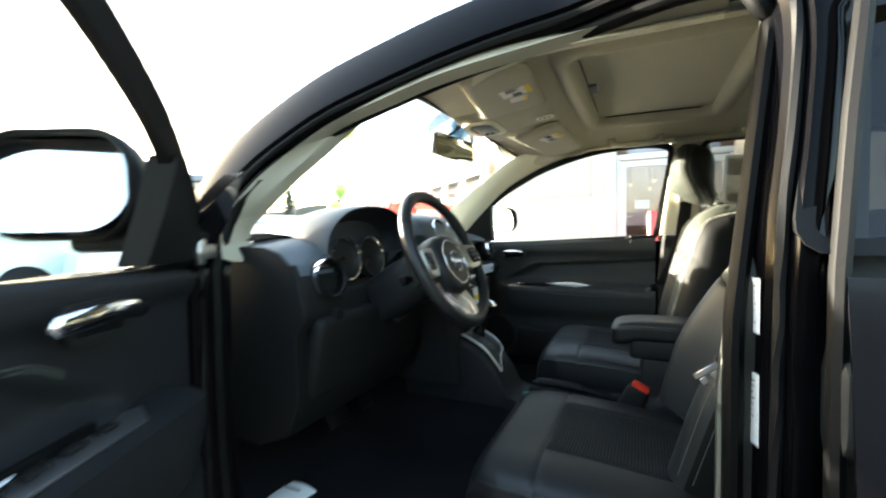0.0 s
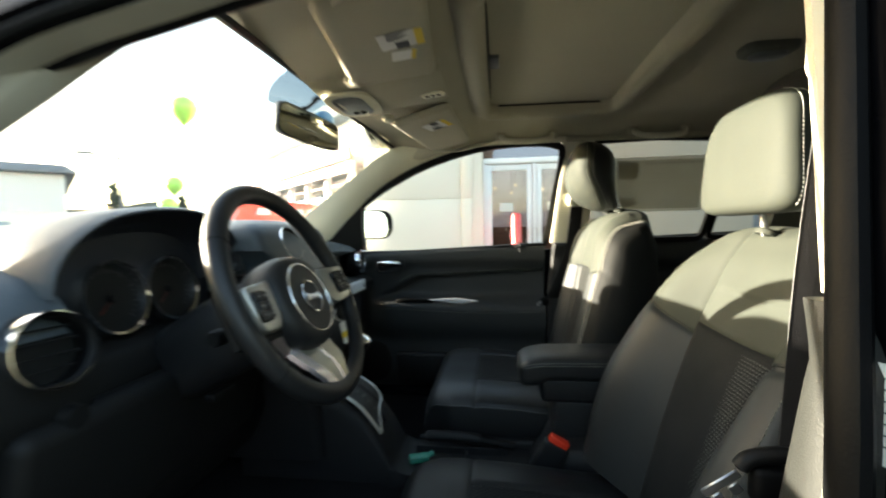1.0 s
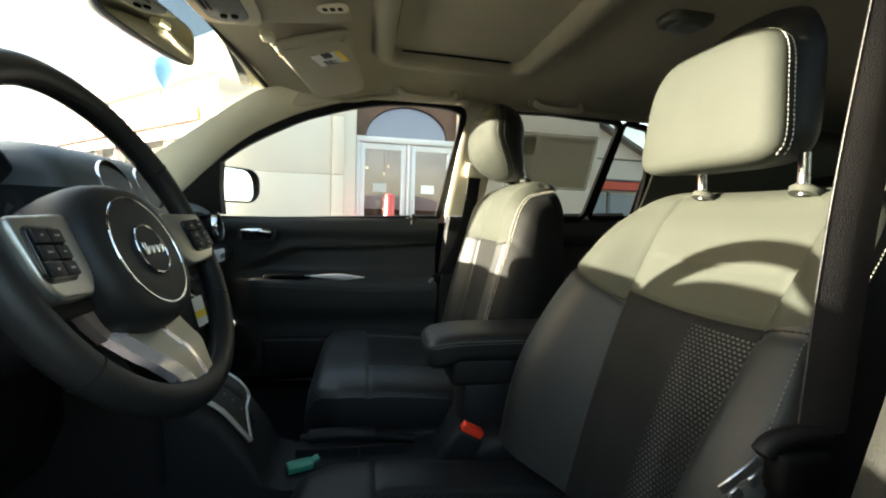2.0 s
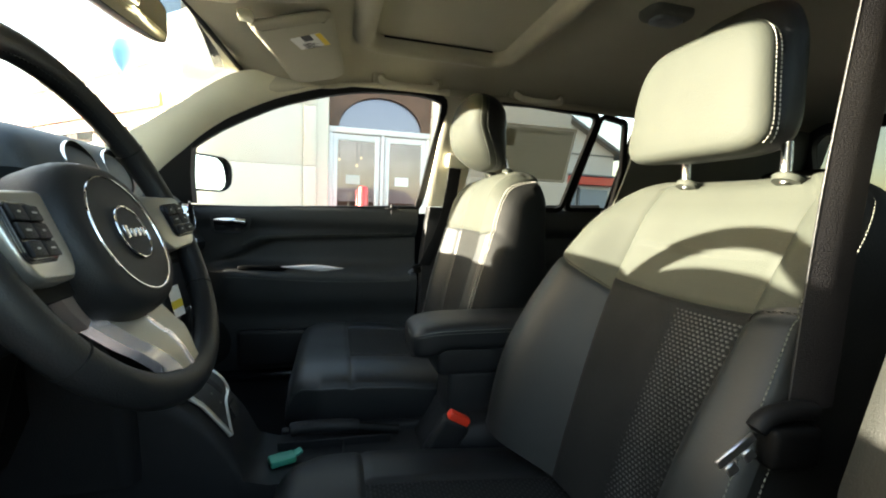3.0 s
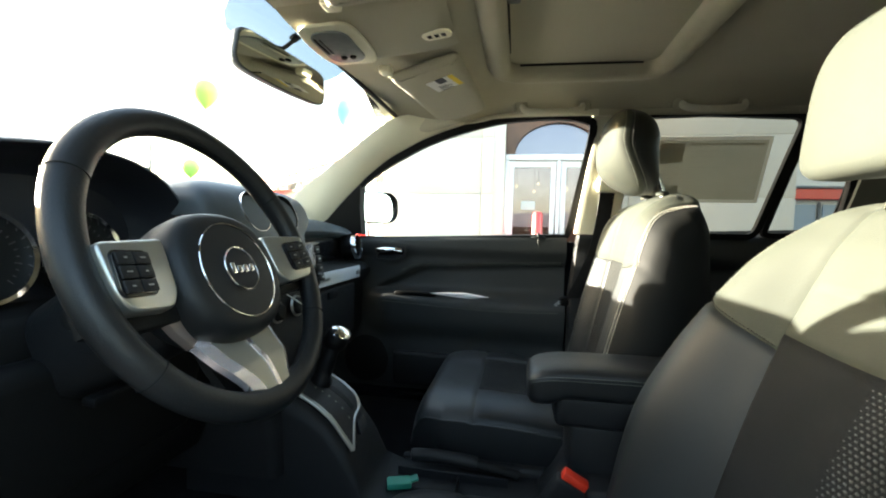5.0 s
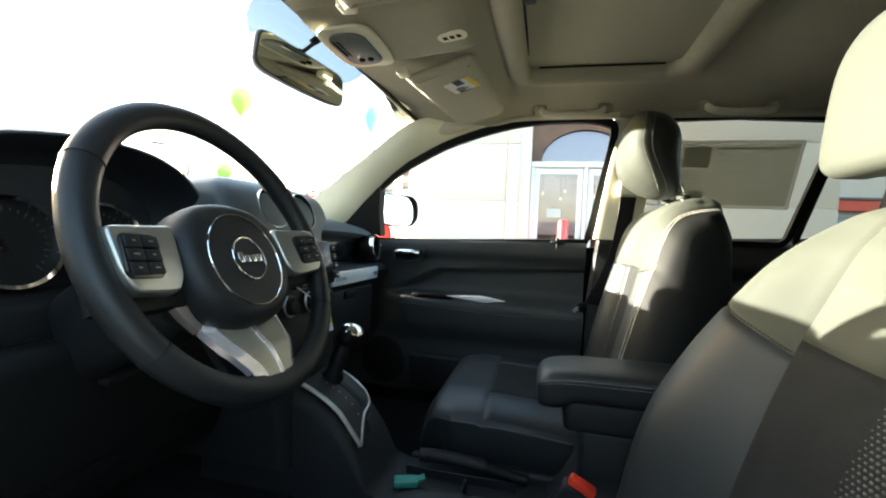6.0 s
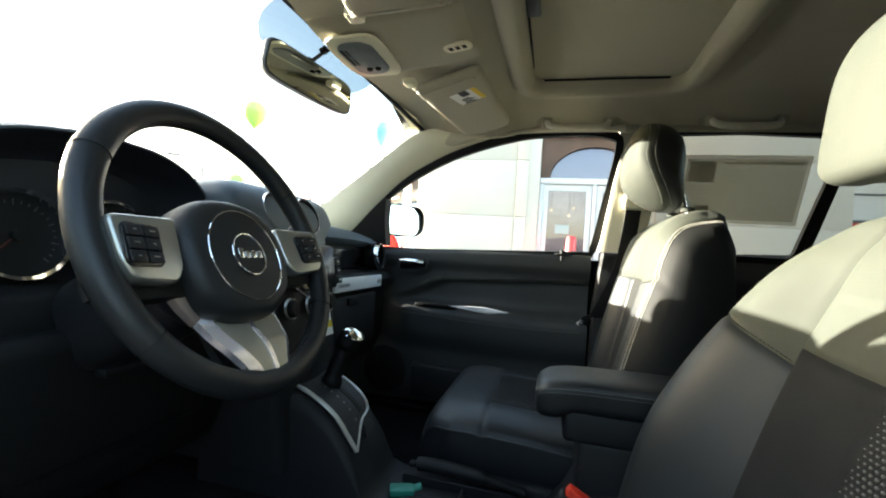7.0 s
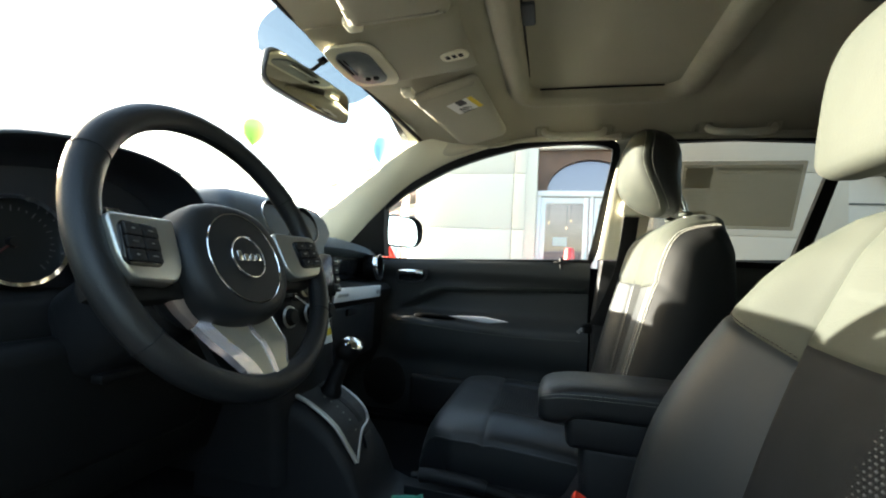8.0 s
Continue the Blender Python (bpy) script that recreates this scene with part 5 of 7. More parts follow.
# side spokes: satin silver plates that dip towards the hub, with black switch pads
for sg in (-1, 1):
    TILT = Matrix(((1, 0, 0, 0), (0, 1, 0, 0), (sg * 0.16, 0, 1, -0.0075), (0, 0, 0, 1)))       # higher at the rim
    sp = [(sg * 0.080, 0.030), (sg * 0.176, 0.026), (sg * 0.178, -0.050), (sg * 0.150, -0.058), (sg * 0.085, -0.058)]
    part("spoke", on_wheel(ngon(sp, 0.018, Matrix.Translation((0, 0, -0.026)), 0.004)), plastic_dark, sw)
    bz = rounded_poly([(sg * 0.086, 0.028), (sg * 0.171, 0.021), (sg * 0.169, -0.026), (sg * 0.158, -0.045), (sg * 0.106, -0.047), (sg * 0.092, -0.030)], 0.008, 3)
    bez = part("switch_bezel", on_wheel(ngon(bz, 0.016, TILT @ Matrix.Translation((0, 0, -0.016)), 0.0035, 3)), silver, sw, "satin silver switch surround")
    pd = [(sg * 0.1425 + dx - 0.10 * dy * sg, dy - 0.0095) for dx, dy in rounded(0.044, 0.043, 0.007)]
    part("pad_rim", on_wheel(ngon(grow(pd, 0.0012), 0.0015, TILT, 0.0005)), gloss_black, bez)
    part("switch_pad", on_wheel(ngon(pd, 0.0022, TILT @ Matrix.Translation((0, 0, 0.0008)), 0.001)), gloss_black, bez, "black switch pad")
    for r_ in range(3):
        y = -0.0095 + (r_ - 1) * 0.0135
        for c_ in range(2):
            x = sg * 0.1425 + (c_ - 0.5) * 0.0205 - sg * 0.10 * (y + 0.0095)
            part("switch", on_wheel(on_m(box((0.0190, 0.0118, 0.003), (x, y, 0.0042), 0.0012, 2), TILT)), plastic_black, bez)
            part("switch_mark", on_wheel(on_m(box((0.0065 if (r_ + c_) % 2 else 0.0035, 0.0013, 0.0004), (x, y, 0.0059)), TILT)), steel, bez)
# lower spoke: a silver wishbone plate, creased across, with bevelled edges and a middle rib


def plate_h(v):
    """Height of the plate's face: it climbs from the hub to the rim, with a crease."""
    return interp([(-0.170, 0.0075), (-0.150, 0.0065), (-0.130, 0.0030), (-0.118, -0.0030), (-0.070, -0.0230)], v)


PLATE_W = [(-0.170, 0.0350), (-0.155, 0.0390), (-0.130, 0.0530), (-0.110, 0.0600), (-0.088, 0.0655), (-0.072, 0.0690)]


def plate_strip(f0, f1, h0, h1, n=28, deep=0.010):
    """A strip of the plate between two fractions of its half width, with its own rise at both edges."""
    def f(d):
        def g(s, t):
            v = -0.072 - 0.096 * s
            w = interp(PLATE_W, v)
            return Vector((-0.002 + w * (f0(v) + (f1(v) - f0(v)) * t), v, plate_h(v) + h0 + (h1 - h0) * t - d))
        return g
    return sheet(f(0), n, 6, side=f(deep))


edge_in = lambda v: 1 - 0.013 / interp(PLATE_W, v)
rib = lambda v: 0.0035 / interp(PLATE_W, v)
plate = part("lower_spoke", on_wheel(plate_strip(lambda v: -edge_in(v), lambda v: -rib(v), 0.0, 0.0)), plate_silver, sw, "satin silver lower spoke")
part("spoke_half", on_wheel(plate_strip(rib, edge_in, 0.0, 0.0)), plate_silver, plate)
for sg in (-1, 1):
    part("spoke_ridge", on_wheel(plate_strip(lambda v: sg * edge_in(v), lambda v: sg * 1.0, 0.0, -0.0060)), ridge_silver, plate, "bright bevelled edge")
    arm = [(sg * 0.084, -0.040), (sg * 0.101, -0.051), (sg * 0.086, -0.070), (sg * 0.067, -0.088), (sg * 0.053, -0.079), (sg * 0.070, -0.062)]
    part("spoke_arm", on_wheel(ngon([(x - 0.002, y) for x, y in arm], 0.010, Matrix(((1, 0, 0, 0), (0, 1, 0, 0), (0, 0.30, 1, 0.0015), (0, 0, 0, 1))) @ Matrix.Translation((0, 0, -0.008)), 0.002)), arm_silver, plate, "satin silver arm beside the hub")
part("spoke_rib", on_wheel(plate_strip(lambda v: -rib(v), rib, 0.0012, 0.0012)), ridge_silver, plate, "bright middle rib")
part("spoke_root", on_wheel(ngon([(-0.052, -0.155), (-0.040, -0.176), (0.036, -0.176), (0.048, -0.155)], 0.008, Matrix.Translation((0, 0, -0.012)))), plastic_dark, sw)
part("spoke_back", on_wheel(ngon([(-0.062, -0.060), (-0.050, -0.120), (-0.036, -0.160), (0.032, -0.160), (0.046, -0.120), (0.058, -0.060)], 0.010, Matrix.Translation((0, 0, -0.040)))), plastic_dark, sw)
column = thing("steering_column", "dark plastic steering column shroud with stalks", "steering column", (-0.2, -0.36, 0.9))
part("shroud", loft([[WM @ Vector((x * k, y * k - 0.012 + dy, z)) for x, y in rounded(0.12, 0.13, 0.045, 6)] for k, z, dy in ((0.75, -0.055, 0.0), (1.0, -0.075, 0), (1.06, -0.16, -0.005), (1.0, -0.24, -0.01))]), plastic_black, column, "dark column shroud")
stalk = [WM @ Vector(p) for p in ((-0.05, -0.020, -0.085), (-0.08, -0.020, -0.082), (-0.10, -0.020, -0.080), (-0.120, -0.019, -0.079))]
st = part("stalk", tube(stalk, [0.007, 0.007, 0.008, 0.009], 12), rubber, column, "black indicator stalk")
part("stalk_knob", tube([WM @ Vector(p) for p in ((-0.108, -0.020, -0.080), (-0.112, -0.020, -0.080), (-0.130, -0.019, -0.079), (-0.134, -0.019, -0.079))], [0.009, 0.0125, 0.0125, 0.010], 14), rubber, st)
part("stalk", tube([WM @ Vector(p) for p in ((0.05, 0.02, -0.070), (0.12, 0.025, -0.065), (0.19, 0.03, -0.060))], [0.008, 0.008, 0.010], 12), plastic_black, column)
part("tilt_lever", box((0.02, 0.06, 0.012), (-0.14, -0.41, 0.845), 0.004, 2), rubber, column)

# ---- dashboard ----
dash = thing("dashboard", "dark slate dashboard with round vents and silver strip", "dashboard", (-0.45, 0, 0.62))


def dash_profile(y):
    """(x, z) points from the windscreen over the top and down to the knees."""
    k = min(abs(y) / 0.70, 1)
    e = 0.03 * k ** 6
    bow = 0.03 * (1 - k * k)
    if -0.566 < y < -0.178:
        return [(-0.80, 0.99), (-0.78, 1.030), (-0.60, 1.062), (-0.48, 1.062), (-0.40, 1.055), (-0.37, 1.04), (-0.36, 1.01), (-0.36, 0.98), (-0.355, 0.955), (-0.33, 0.942), (-0.255, 0.938), (-0.236, 0.925),
                (-0.232, 0.880), (-0.235, 0.855), (-0.235, 0.70), (-0.27, 0.62), (-0.36, 0.585), (-0.60, 0.60)]
    if y < -0.5:
        return [(-0.80, 0.99), (-0.78, 1.030 - e), (-0.60, 1.062 - e), (-0.42, 1.078 - e), (-0.33, 1.076 - e), (-0.285, 1.062 - e), (-0.255, 1.038 - e), (-0.238, 1.008), (-0.228, 0.985), (-0.222, 0.955), (-0.217, 0.930), (-0.210, 0.905),
                (-0.212, 0.880), (-0.235, 0.855), (-0.235, 0.70), (-0.27, 0.62), (-0.36, 0.585), (-0.60, 0.60)]
    return [(-0.80, 0.99), (-0.78, 1.030 - e), (-0.60, 1.062 - e), (-0.42, 1.078 - e), (-0.33, 1.078 - e), (-0.285 + bow * 0.3, 1.066 - e), (-0.262 + bow * 0.3, 1.040 - e), (-0.264, 1.026),
            (-0.300, 1.014), (-0.310, 0.935), (-0.225, 0.925), (-0.205, 0.905), (-0.208, 0.880), (-0.235, 0.855), (-0.235, 0.70), (-0.27, 0.62), (-0.36, 0.585), (-0.60, 0.60)]


ys = sorted([-0.695 + 1.39 * i / 40 for i in range(41)] + [-0.5665, -0.5655, -0.1785, -0.1775])
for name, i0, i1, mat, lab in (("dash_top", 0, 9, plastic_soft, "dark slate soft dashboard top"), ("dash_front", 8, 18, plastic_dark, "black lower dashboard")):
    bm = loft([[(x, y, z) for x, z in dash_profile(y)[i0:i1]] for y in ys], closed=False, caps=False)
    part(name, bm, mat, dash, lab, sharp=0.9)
# the hood over the dials
HOOD = [(-0.585, 1.03), (-0.575, 1.072), (-0.545, 1.108), (-0.49, 1.140), (-0.42, 1.155), (-0.36, 1.159), (-0.30, 1.157), (-0.25, 1.146), (-0.21, 1.126), (-0.178, 1.095), (-0.165, 1.06), (-0.162, 1.03)]
hp = [Vector((0, y, z)) for y, z in HOOD]
hp = spline(hp, 4)
hc = Vector((0, -0.372, 1.02))


def hood_ring(x, k, dz):
    return [Vector((x, hc.y + (p.y - hc.y) * k, hc.z + (p.z - hc.z) * k + dz)) for p in hp]


hood_bm = loft([hood_ring(-0.62, 0.80, -0.055), hood_ring(-0.50, 0.93, -0.022), hood_ring(-0.38, 0.995, -0.004), hood_ring(-0.262, 1.0, 0.0), hood_ring(-0.246, 0.985, -0.002), hood_ring(-0.246, 0.970, -0.003)], closed=False, caps=False)
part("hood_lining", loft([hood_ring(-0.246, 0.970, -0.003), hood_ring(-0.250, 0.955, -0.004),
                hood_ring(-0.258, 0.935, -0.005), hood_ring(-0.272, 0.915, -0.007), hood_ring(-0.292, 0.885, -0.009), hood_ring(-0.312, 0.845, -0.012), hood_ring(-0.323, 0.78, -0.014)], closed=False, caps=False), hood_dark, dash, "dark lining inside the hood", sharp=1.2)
part("instrument_hood", hood_bm, plastic_soft, dash, "rounded hood over the dials", sharp=1.0)
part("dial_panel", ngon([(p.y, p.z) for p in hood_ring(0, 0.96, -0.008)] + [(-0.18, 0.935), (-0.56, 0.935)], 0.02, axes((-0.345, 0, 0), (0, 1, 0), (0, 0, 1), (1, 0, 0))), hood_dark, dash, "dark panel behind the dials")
for y, r in ((-0.432, 0.056), (-0.308, 0.056)):
    D = axes((-0.316, y, 1.004), (0, 1, 0), (-0.2, 0, 0.98), (0.98, 0, 0.2))
    g = part("dial", lathe([(0.0, 0.0), (r, 0.0), (r, 0.004), (0, 0.004)], 40, D), plastic_dark, dash, "black dial with white ticks")
    part("dial_ring", lathe([(r - 0.001, 0.0), (r + 0.001, 0.018), (r + 0.006, 0.020), (r + 0.008, 0.0)], 40, D), chrome, g, "chrome dial ring")
    tk = bmesh.new()
    for i in range(25):
        q = radians(225 - 270 * i / 24)
        tk = join(tk, box((0.008 if i % 3 == 0 else 0.004, 0.0012, 0.0005), (0, 0, 0), m=Matrix.Translation(((r - 0.009) * math.cos(q), (r - 0.009) * math.sin(q), 0.0046)) @ Euler((0, 0, q)).to_matrix().to_4x4()))
    tk.transform(D)
    part("ticks", tk, tick_grey, g, "grey tick marks")
    nd = box((0.036, 0.0022, 0.0012), (0.016, 0, 0.006))
    nd.transform(D @ Euler((0, 0, radians(222))).to_matrix().to_4x4())
    part("needle", nd, needle_red, g, "red needle")
    part("hub_cap", lathe([(0.0, 0.008), (0.007, 0.008), (0.008, 0.0)], 16, D @ Matrix.Translation((0, 0, 0.004))), plastic_dark, g)
# round vents


def vent(y, x, z, r, tilt, yaw=0.0, ring=None):
    M = Matrix.Translation((x, y, z)) @ Euler((0, radians(90 - tilt), radians(yaw))).to_matrix().to_4x4()
    v = part("air_vent", lathe([(0.0, -0.03), (r * 0.84, -0.03), (r * 0.86, 0.0), (r * 0.98, 0.006), (r, 0.0), (r, -0.045)], 36, M), rubber, dash, "round dark air vent")
    part("vent_ring", lathe([(r * 0.985, 0.002), (r * 0.995, 0.006), (r * 1.015, 0.006), (r * 1.03, 0.001)] if ring else [(r * 0.93, 0.002), (r * 0.95, 0.008), (r * 1.0, 0.008), (r * 1.03, 0.002), (r * 1.03, -0.008)], 36, M), chrome, v, "chrome vent ring")
    for k in range(4):
        h = (k - 1.5) * r * 0.36
        w = math.sqrt(max((r * 0.82) ** 2 - h * h, 0))
        part("vent_slat", on_m(box((0.003, 2 * w, 0.014), (h, 0, -0.020)), M), rubber, v)
    return v


vent(-0.616, -0.207, 0.974, 0.047, 8, -8)
for i in range(5):
    part("defroster_slat", tube(spline([(-0.462 + 0.018 * i, -0.655, 1.0745 - 0.002 * i), (-0.450 + 0.018 * i, -0.615, 1.0785 - 0.002 * i), (-0.440 + 0.018 * i, -0.565, 1.0785 - 0.002 * i)], 4), 0.0042, 6, flat=0.6), seal_rubber, dash, "dark defroster slot")
vent(0.632, -0.235, 0.985, 0.047, 8, 6)
# centre stack with two upper vents, display and knobs
def stack_ring(z):
    f = interp([(0.60, -0.10), (0.75, -0.115), (0.90, -0.135), (1.04, -0.170), (1.10, -0.195), (1.128, -0.222), (1.142, -0.275)], z)
    hw = interp([(0.60, 0.105), (0.80, 0.125), (0.95, 0.130), (1.03, 0.135), (1.07, 0.185), (1.10, 0.184), (1.118, 0.176), (1.128, 0.160), (1.136, 0.13), (1.142, 0.09)], z)
    b = interp([(0.60, -0.40), (1.06, -0.45), (1.135, -0.36)], z)
    c = 0.025
    return [Vector((b, -hw, z)), Vector((f - c, -hw, z)), Vector((f - c * 0.3, -hw + c * 0.3, z)), Vector((f, -hw + c, z)), Vector((f + 0.006, 0, z)), Vector((f, hw - c, z)), Vector((f - c * 0.3, hw - c * 0.3, z)), Vector((f - c, hw, z)), Vector((b, hw, z))]


stack = part("centre_fascia", loft([stack_ring(z) for z in (1.012, 1.03, 1.05, 1.07, 1.09, 1.10, 1.11, 1.118, 1.124, 1.130, 1.134, 1.138, 1.142)]), plastic_soft, dash, "dark slate top of the centre fascia", sharp=0.9)
part("lower_fascia", loft([stack_ring(z) for z in (0.56, 0.65, 0.75, 0.85, 0.95, 1.0, 1.010)]), plastic_black, dash, "black centre fascia", sharp=0.9)
vent(-0.057, -0.186, 1.080, 0.043, 22, 0, True)
vent(0.057, -0.186, 1.080, 0.043, 22, 0, True)
S = axes((-0.128, 0, 0.965), (0, 1, 0), (-0.22, 0, 0.975), (0.975, 0, 0.22))
part("display", ngon(rounded(0.17, 0.10, 0.008), 0.010, S, 0.003), gloss_black, stack, "dark glossy display")
for sg in (-1, 1):
    for i in range(4):
        part("radio_button", on_m(box((0.020, 0.017, 0.006), (sg * 0.100, 0.033 - 0.022 * i, 0.008), 0.002, 2), S), plastic_black, stack)
        part("button_mark", on_m(box((0.009, 0.002, 0.0004), (sg * 0.100, 0.033 - 0.022 * i, 0.0113)), S), paper, stack)
for y in (-0.075, 0.0, 0.075):
    K = axes((-0.120, y - 0.006, 0.884), (0, 1, 0), (-0.15, 0, 0.99), (0.99, 0, 0.15))
    kn = part("climate_knob", lathe([(0.0, 0.013), (0.013, 0.013), (0.0165, 0.010), (0.018, 0.0)], 28, K), plastic_dark, stack, "black climate knob")
    part("knob_ring", lathe([(0.0185, 0.0), (0.0195, 0.004), (0.0215, 0.004), (0.0225, 0.0)], 28, K), silver, kn)
# passenger side: open shelf, silver strip, glove box
strip = part("silver_strip", box((0.010, 0.330, 0.040), (-0.200, 0.402, 0.902), 0.003, 2), bright_silver, dash, "satin silver strip with plain lettering bars")
for i in range(5):
    part("strip_mark", box((0.002, 0.010, 0.009), (-0.1945, 0.262 + 0.014 * i, 0.901)), steel, strip)
part("strip_button", box((0.004, 0.03, 0.014), (-0.1945, 0.545, 0.901), 0.002, 2), steel, strip)
part("glove_box", box((0.02, 0.38, 0.17), (-0.232, 0.40, 0.775), 0.008, 3), plastic_black, dash, "black glove box lid")
part("glove_latch", box((0.012, 0.07, 0.022), (-0.220, 0.40, 0.842), 0.004, 2), plastic_dark, dash)
part("shelf_recess", box((0.012, 0.40, 0.066), (-0.302, 0.40, 0.972), 0.004, 2), gloss_black, dash, "dark shelf above the silver strip")
# defroster grille and the dash's end cap, knee panel
gr = part("defroster_grille", ngon([(x, y) for x, y in rounded(0.13, 0.045, 0.018)], 0.004, axes((-0.42, -0.615, 1.0595), (0.3, 1, -0.14), (-1, 0.3, 0.0), (0, 0.1, 1)), 0.001), plastic_dark, dash, "dark side window grille")
for i in range(5):
    part("grille_bar", box((0.003, 0.12, 0.004), (-0.44 + 0.010 * i, -0.615, 1.066), 0.001, 1), plastic_black, gr)
for sd in (-1, 1):
    ec = [(-0.76, 1.02), (-0.45, 1.055), (-0.36, 1.04), (-0.29, 0.99), (-0.245, 0.92), (-0.235, 0.80), (-0.25, 0.66), (-0.36, 0.60), (-0.72, 0.62)]
    if sd < 0:
        ec = [(x + 0.002, z + 0.002) for x, z in dash_profile(-0.695)]
    part("end_cap", ngon(ec, 0.012, axes((0, sd * 0.694, 0), (1, 0, 0), (0, 0, 1), (0, sd, 0)), 0.005), plastic_dark, dash, "dark dashboard end cap")
part("knee_panel", box((0.05, 0.50, 0.20), (-0.235, -0.42, 0.79), 0.02, 3, Euler((0, radians(12), 0)).to_matrix().to_4x4()), plastic_dark, dash, "dark knee panel")
part("lamp_switch", lathe([(0.0, 0.018), (0.014, 0.018), (0.017, 0.0)], 20, axes((-0.212, -0.60, 0.885), (0, 1, 0), (0, 0, 1), (1, 0, 0))), plastic_dark, dash)

pedals = thing("pedals", "black rubber foot pedals under the dashboard", "pedal", (-0.42, -0.36, 0.42))
for y, w in ((-0.38, 0.10), (-0.24, 0.055)):
    p = part("pedal", box((0.012, w, 0.08), (-0.40, y, 0.53), 0.005, 2, Euler((0, radians(-35), 0)).to_matrix().to_4x4()), rubber, pedals)
    part("pedal_arm", tube([(-0.41, y, 0.55), (-0.50, y, 0.72)], 0.008, 8), steel, p)

# ---- centre console, gear lever, armrest, handbrake ----
con = thing("centre_console", "black centre console with silver gear gate and tray", "console", (0.1, 0, 0.42))
GATE_Z = [(-0.16, 0.727), (-0.135, 0.724), (-0.108, 0.719), (-0.065, 0.702), (-0.020, 0.673), (0.010, 0.637), (0.030, 0.610), (0.045, 0.580)]
ridge = [(-0.32, 0.742), (-0.24, 0.738)] + [(x, z - 0.006) for x, z in GATE_Z] + [(0.058, 0.545), (0.075, 0.522), (0.10, 0.515), (0.25, 0.515), (0.40, 0.515), (0.43, 0.56), (0.45, 0.60), (0.72, 0.62)]
rings = []
for x, z in ridge:
    hw, cy = (0.088, 0.006) if x < 0.055 else (0.094, 0.004)
    lip = 0.018 if 0.07 < x < 0.42 else 0.0          # the tray's side walls
    rings.append([(x, cy - hw, 0.42), (x, cy - hw, z - 0.03), (x, cy - hw + 0.006, z - 0.008 + lip), (x, cy - hw + 0.016, z + lip * 0.2), (x, cy, z + 0.002), (x, cy + hw - 0.016, z + lip * 0.2), (x, cy + hw - 0.006, z - 0.008 + lip), (x, cy + hw, z - 0.03), (x, cy + hw, 0.42)])
part("console_body", loft(rings), plastic_black, con, "black console body", sharp=0.9)


def on_gate(y, x, d=0.0):
    """Places a point on the arched face round the gear lever."""
    z, z2 = interp(GATE_Z, x), interp(GATE_Z, x + 0.004)
    n = Vector((-(z2 - z), 0, 0.004)).normalized()
    return Vector((x, y + 0.004, z + 0.05 * max(y, 0) )) + n * d


def gate_slab(outline, d0, d1, n=26):
    """A plate that follows the arched face: rows across between the outline's two sides."""
    left, right = outline
    xs = [left[0][1] + (left[-1][1] - left[0][1]) * i / n for i in range(n + 1)]
    side = lambda T, x: interp([(b, a) for a, b in T], x)
    f = lambda d: (lambda s_, t: on_gate(side(left, xs[round(s_ * n)]) * (1 - t) + side(right, xs[round(s_ * n)]) * t, xs[round(s_ * n)], d))
    return sheet(f(d1), n, 8, side=f(d0))


G_LEFT = [(-0.040, -0.150), (-0.050, -0.140), (-0.056, -0.110), (-0.058, -0.05), (-0.058, 0.010), (-0.057, 0.030)]
G_RIGHT = [(0.046, -0.150), (0.060, -0.135), (0.067, -0.10), (0.067, -0.040), (0.063, -0.015), (0.050, 0.000), (0.012, 0.005), (-0.020, 0.016), (-0.057, 0.030)]
G_LEFT = [(p.x, p.y) for p in spline([Vector((a, b, 0)) for a, b in G_LEFT], 4)]
G_RIGHT = [(p.x, p.y) for p in spline([Vector((a, b, 0)) for a, b in G_RIGHT], 4)]
gate = part("gear_gate", gate_slab((G_LEFT, [(min(a, 0.067), b) for a, b in ((0.046, -0.150), (0.060, -0.135), (0.067, -0.10), (0.067, -0.040), (0.060, -0.012), (0.030, 0.003), (-0.020, 0.016), (-0.057, 0.030))]), -0.004, 0.003), plastic_black, con, "black gear gate plate")
loop = [on_gate(a, b, 0.003) for a, b in G_LEFT] + [on_gate(a, b, 0.003) for a, b in G_RIGHT[::-1][1:]]
part("gate_surround", tube(loop, 0.0027, 8, True, flat=1.25), silver, gate, "thin satin silver gate outline")
part("gate_edge", tube([on_gate(a - 0.003, b, 0.002) for a, b in G_LEFT[4:]], 0.0042, 8), silver, gate, "broader silver edge")
part("gate_slot", gate_slab(([(0.016, -0.105), (0.016, -0.004)], [(0.030, -0.105), (0.030, -0.004)]), 0.002, 0.0040), plastic_dark, gate)
for i in range(6):
    q = on_gate(-0.008, -0.075 + 0.015 * i, 0.0034)
    part("gate_mark", box((0.004, 0.005, 0.0008), q, m=Euler((0, radians(35 + 3 * i), 0)).to_matrix().to_4x4()), trim_grey, gate)
part("gate_switch", gate_slab(([(0.006, 0.012), (-0.006, 0.026)], [(0.040, 0.012), (0.036, 0.026)]), -0.002, 0.0045), plastic_black, gate, "small black switch below the gate")
lev = thing("gear_lever", "black gear lever with chrome knob top", "gear lever", (-0.078, 0.026, 0.70))
part("lever_boot", tube(spline([(-0.078, 0.026, 0.705), (-0.072, 0.032, 0.735), (-0.062, 0.042, 0.775), (-0.056, 0.050, 0.800)], 4), [0.024] * 3 + [0.019] * 4 + [0.017] * 6, 12), rubber, lev)
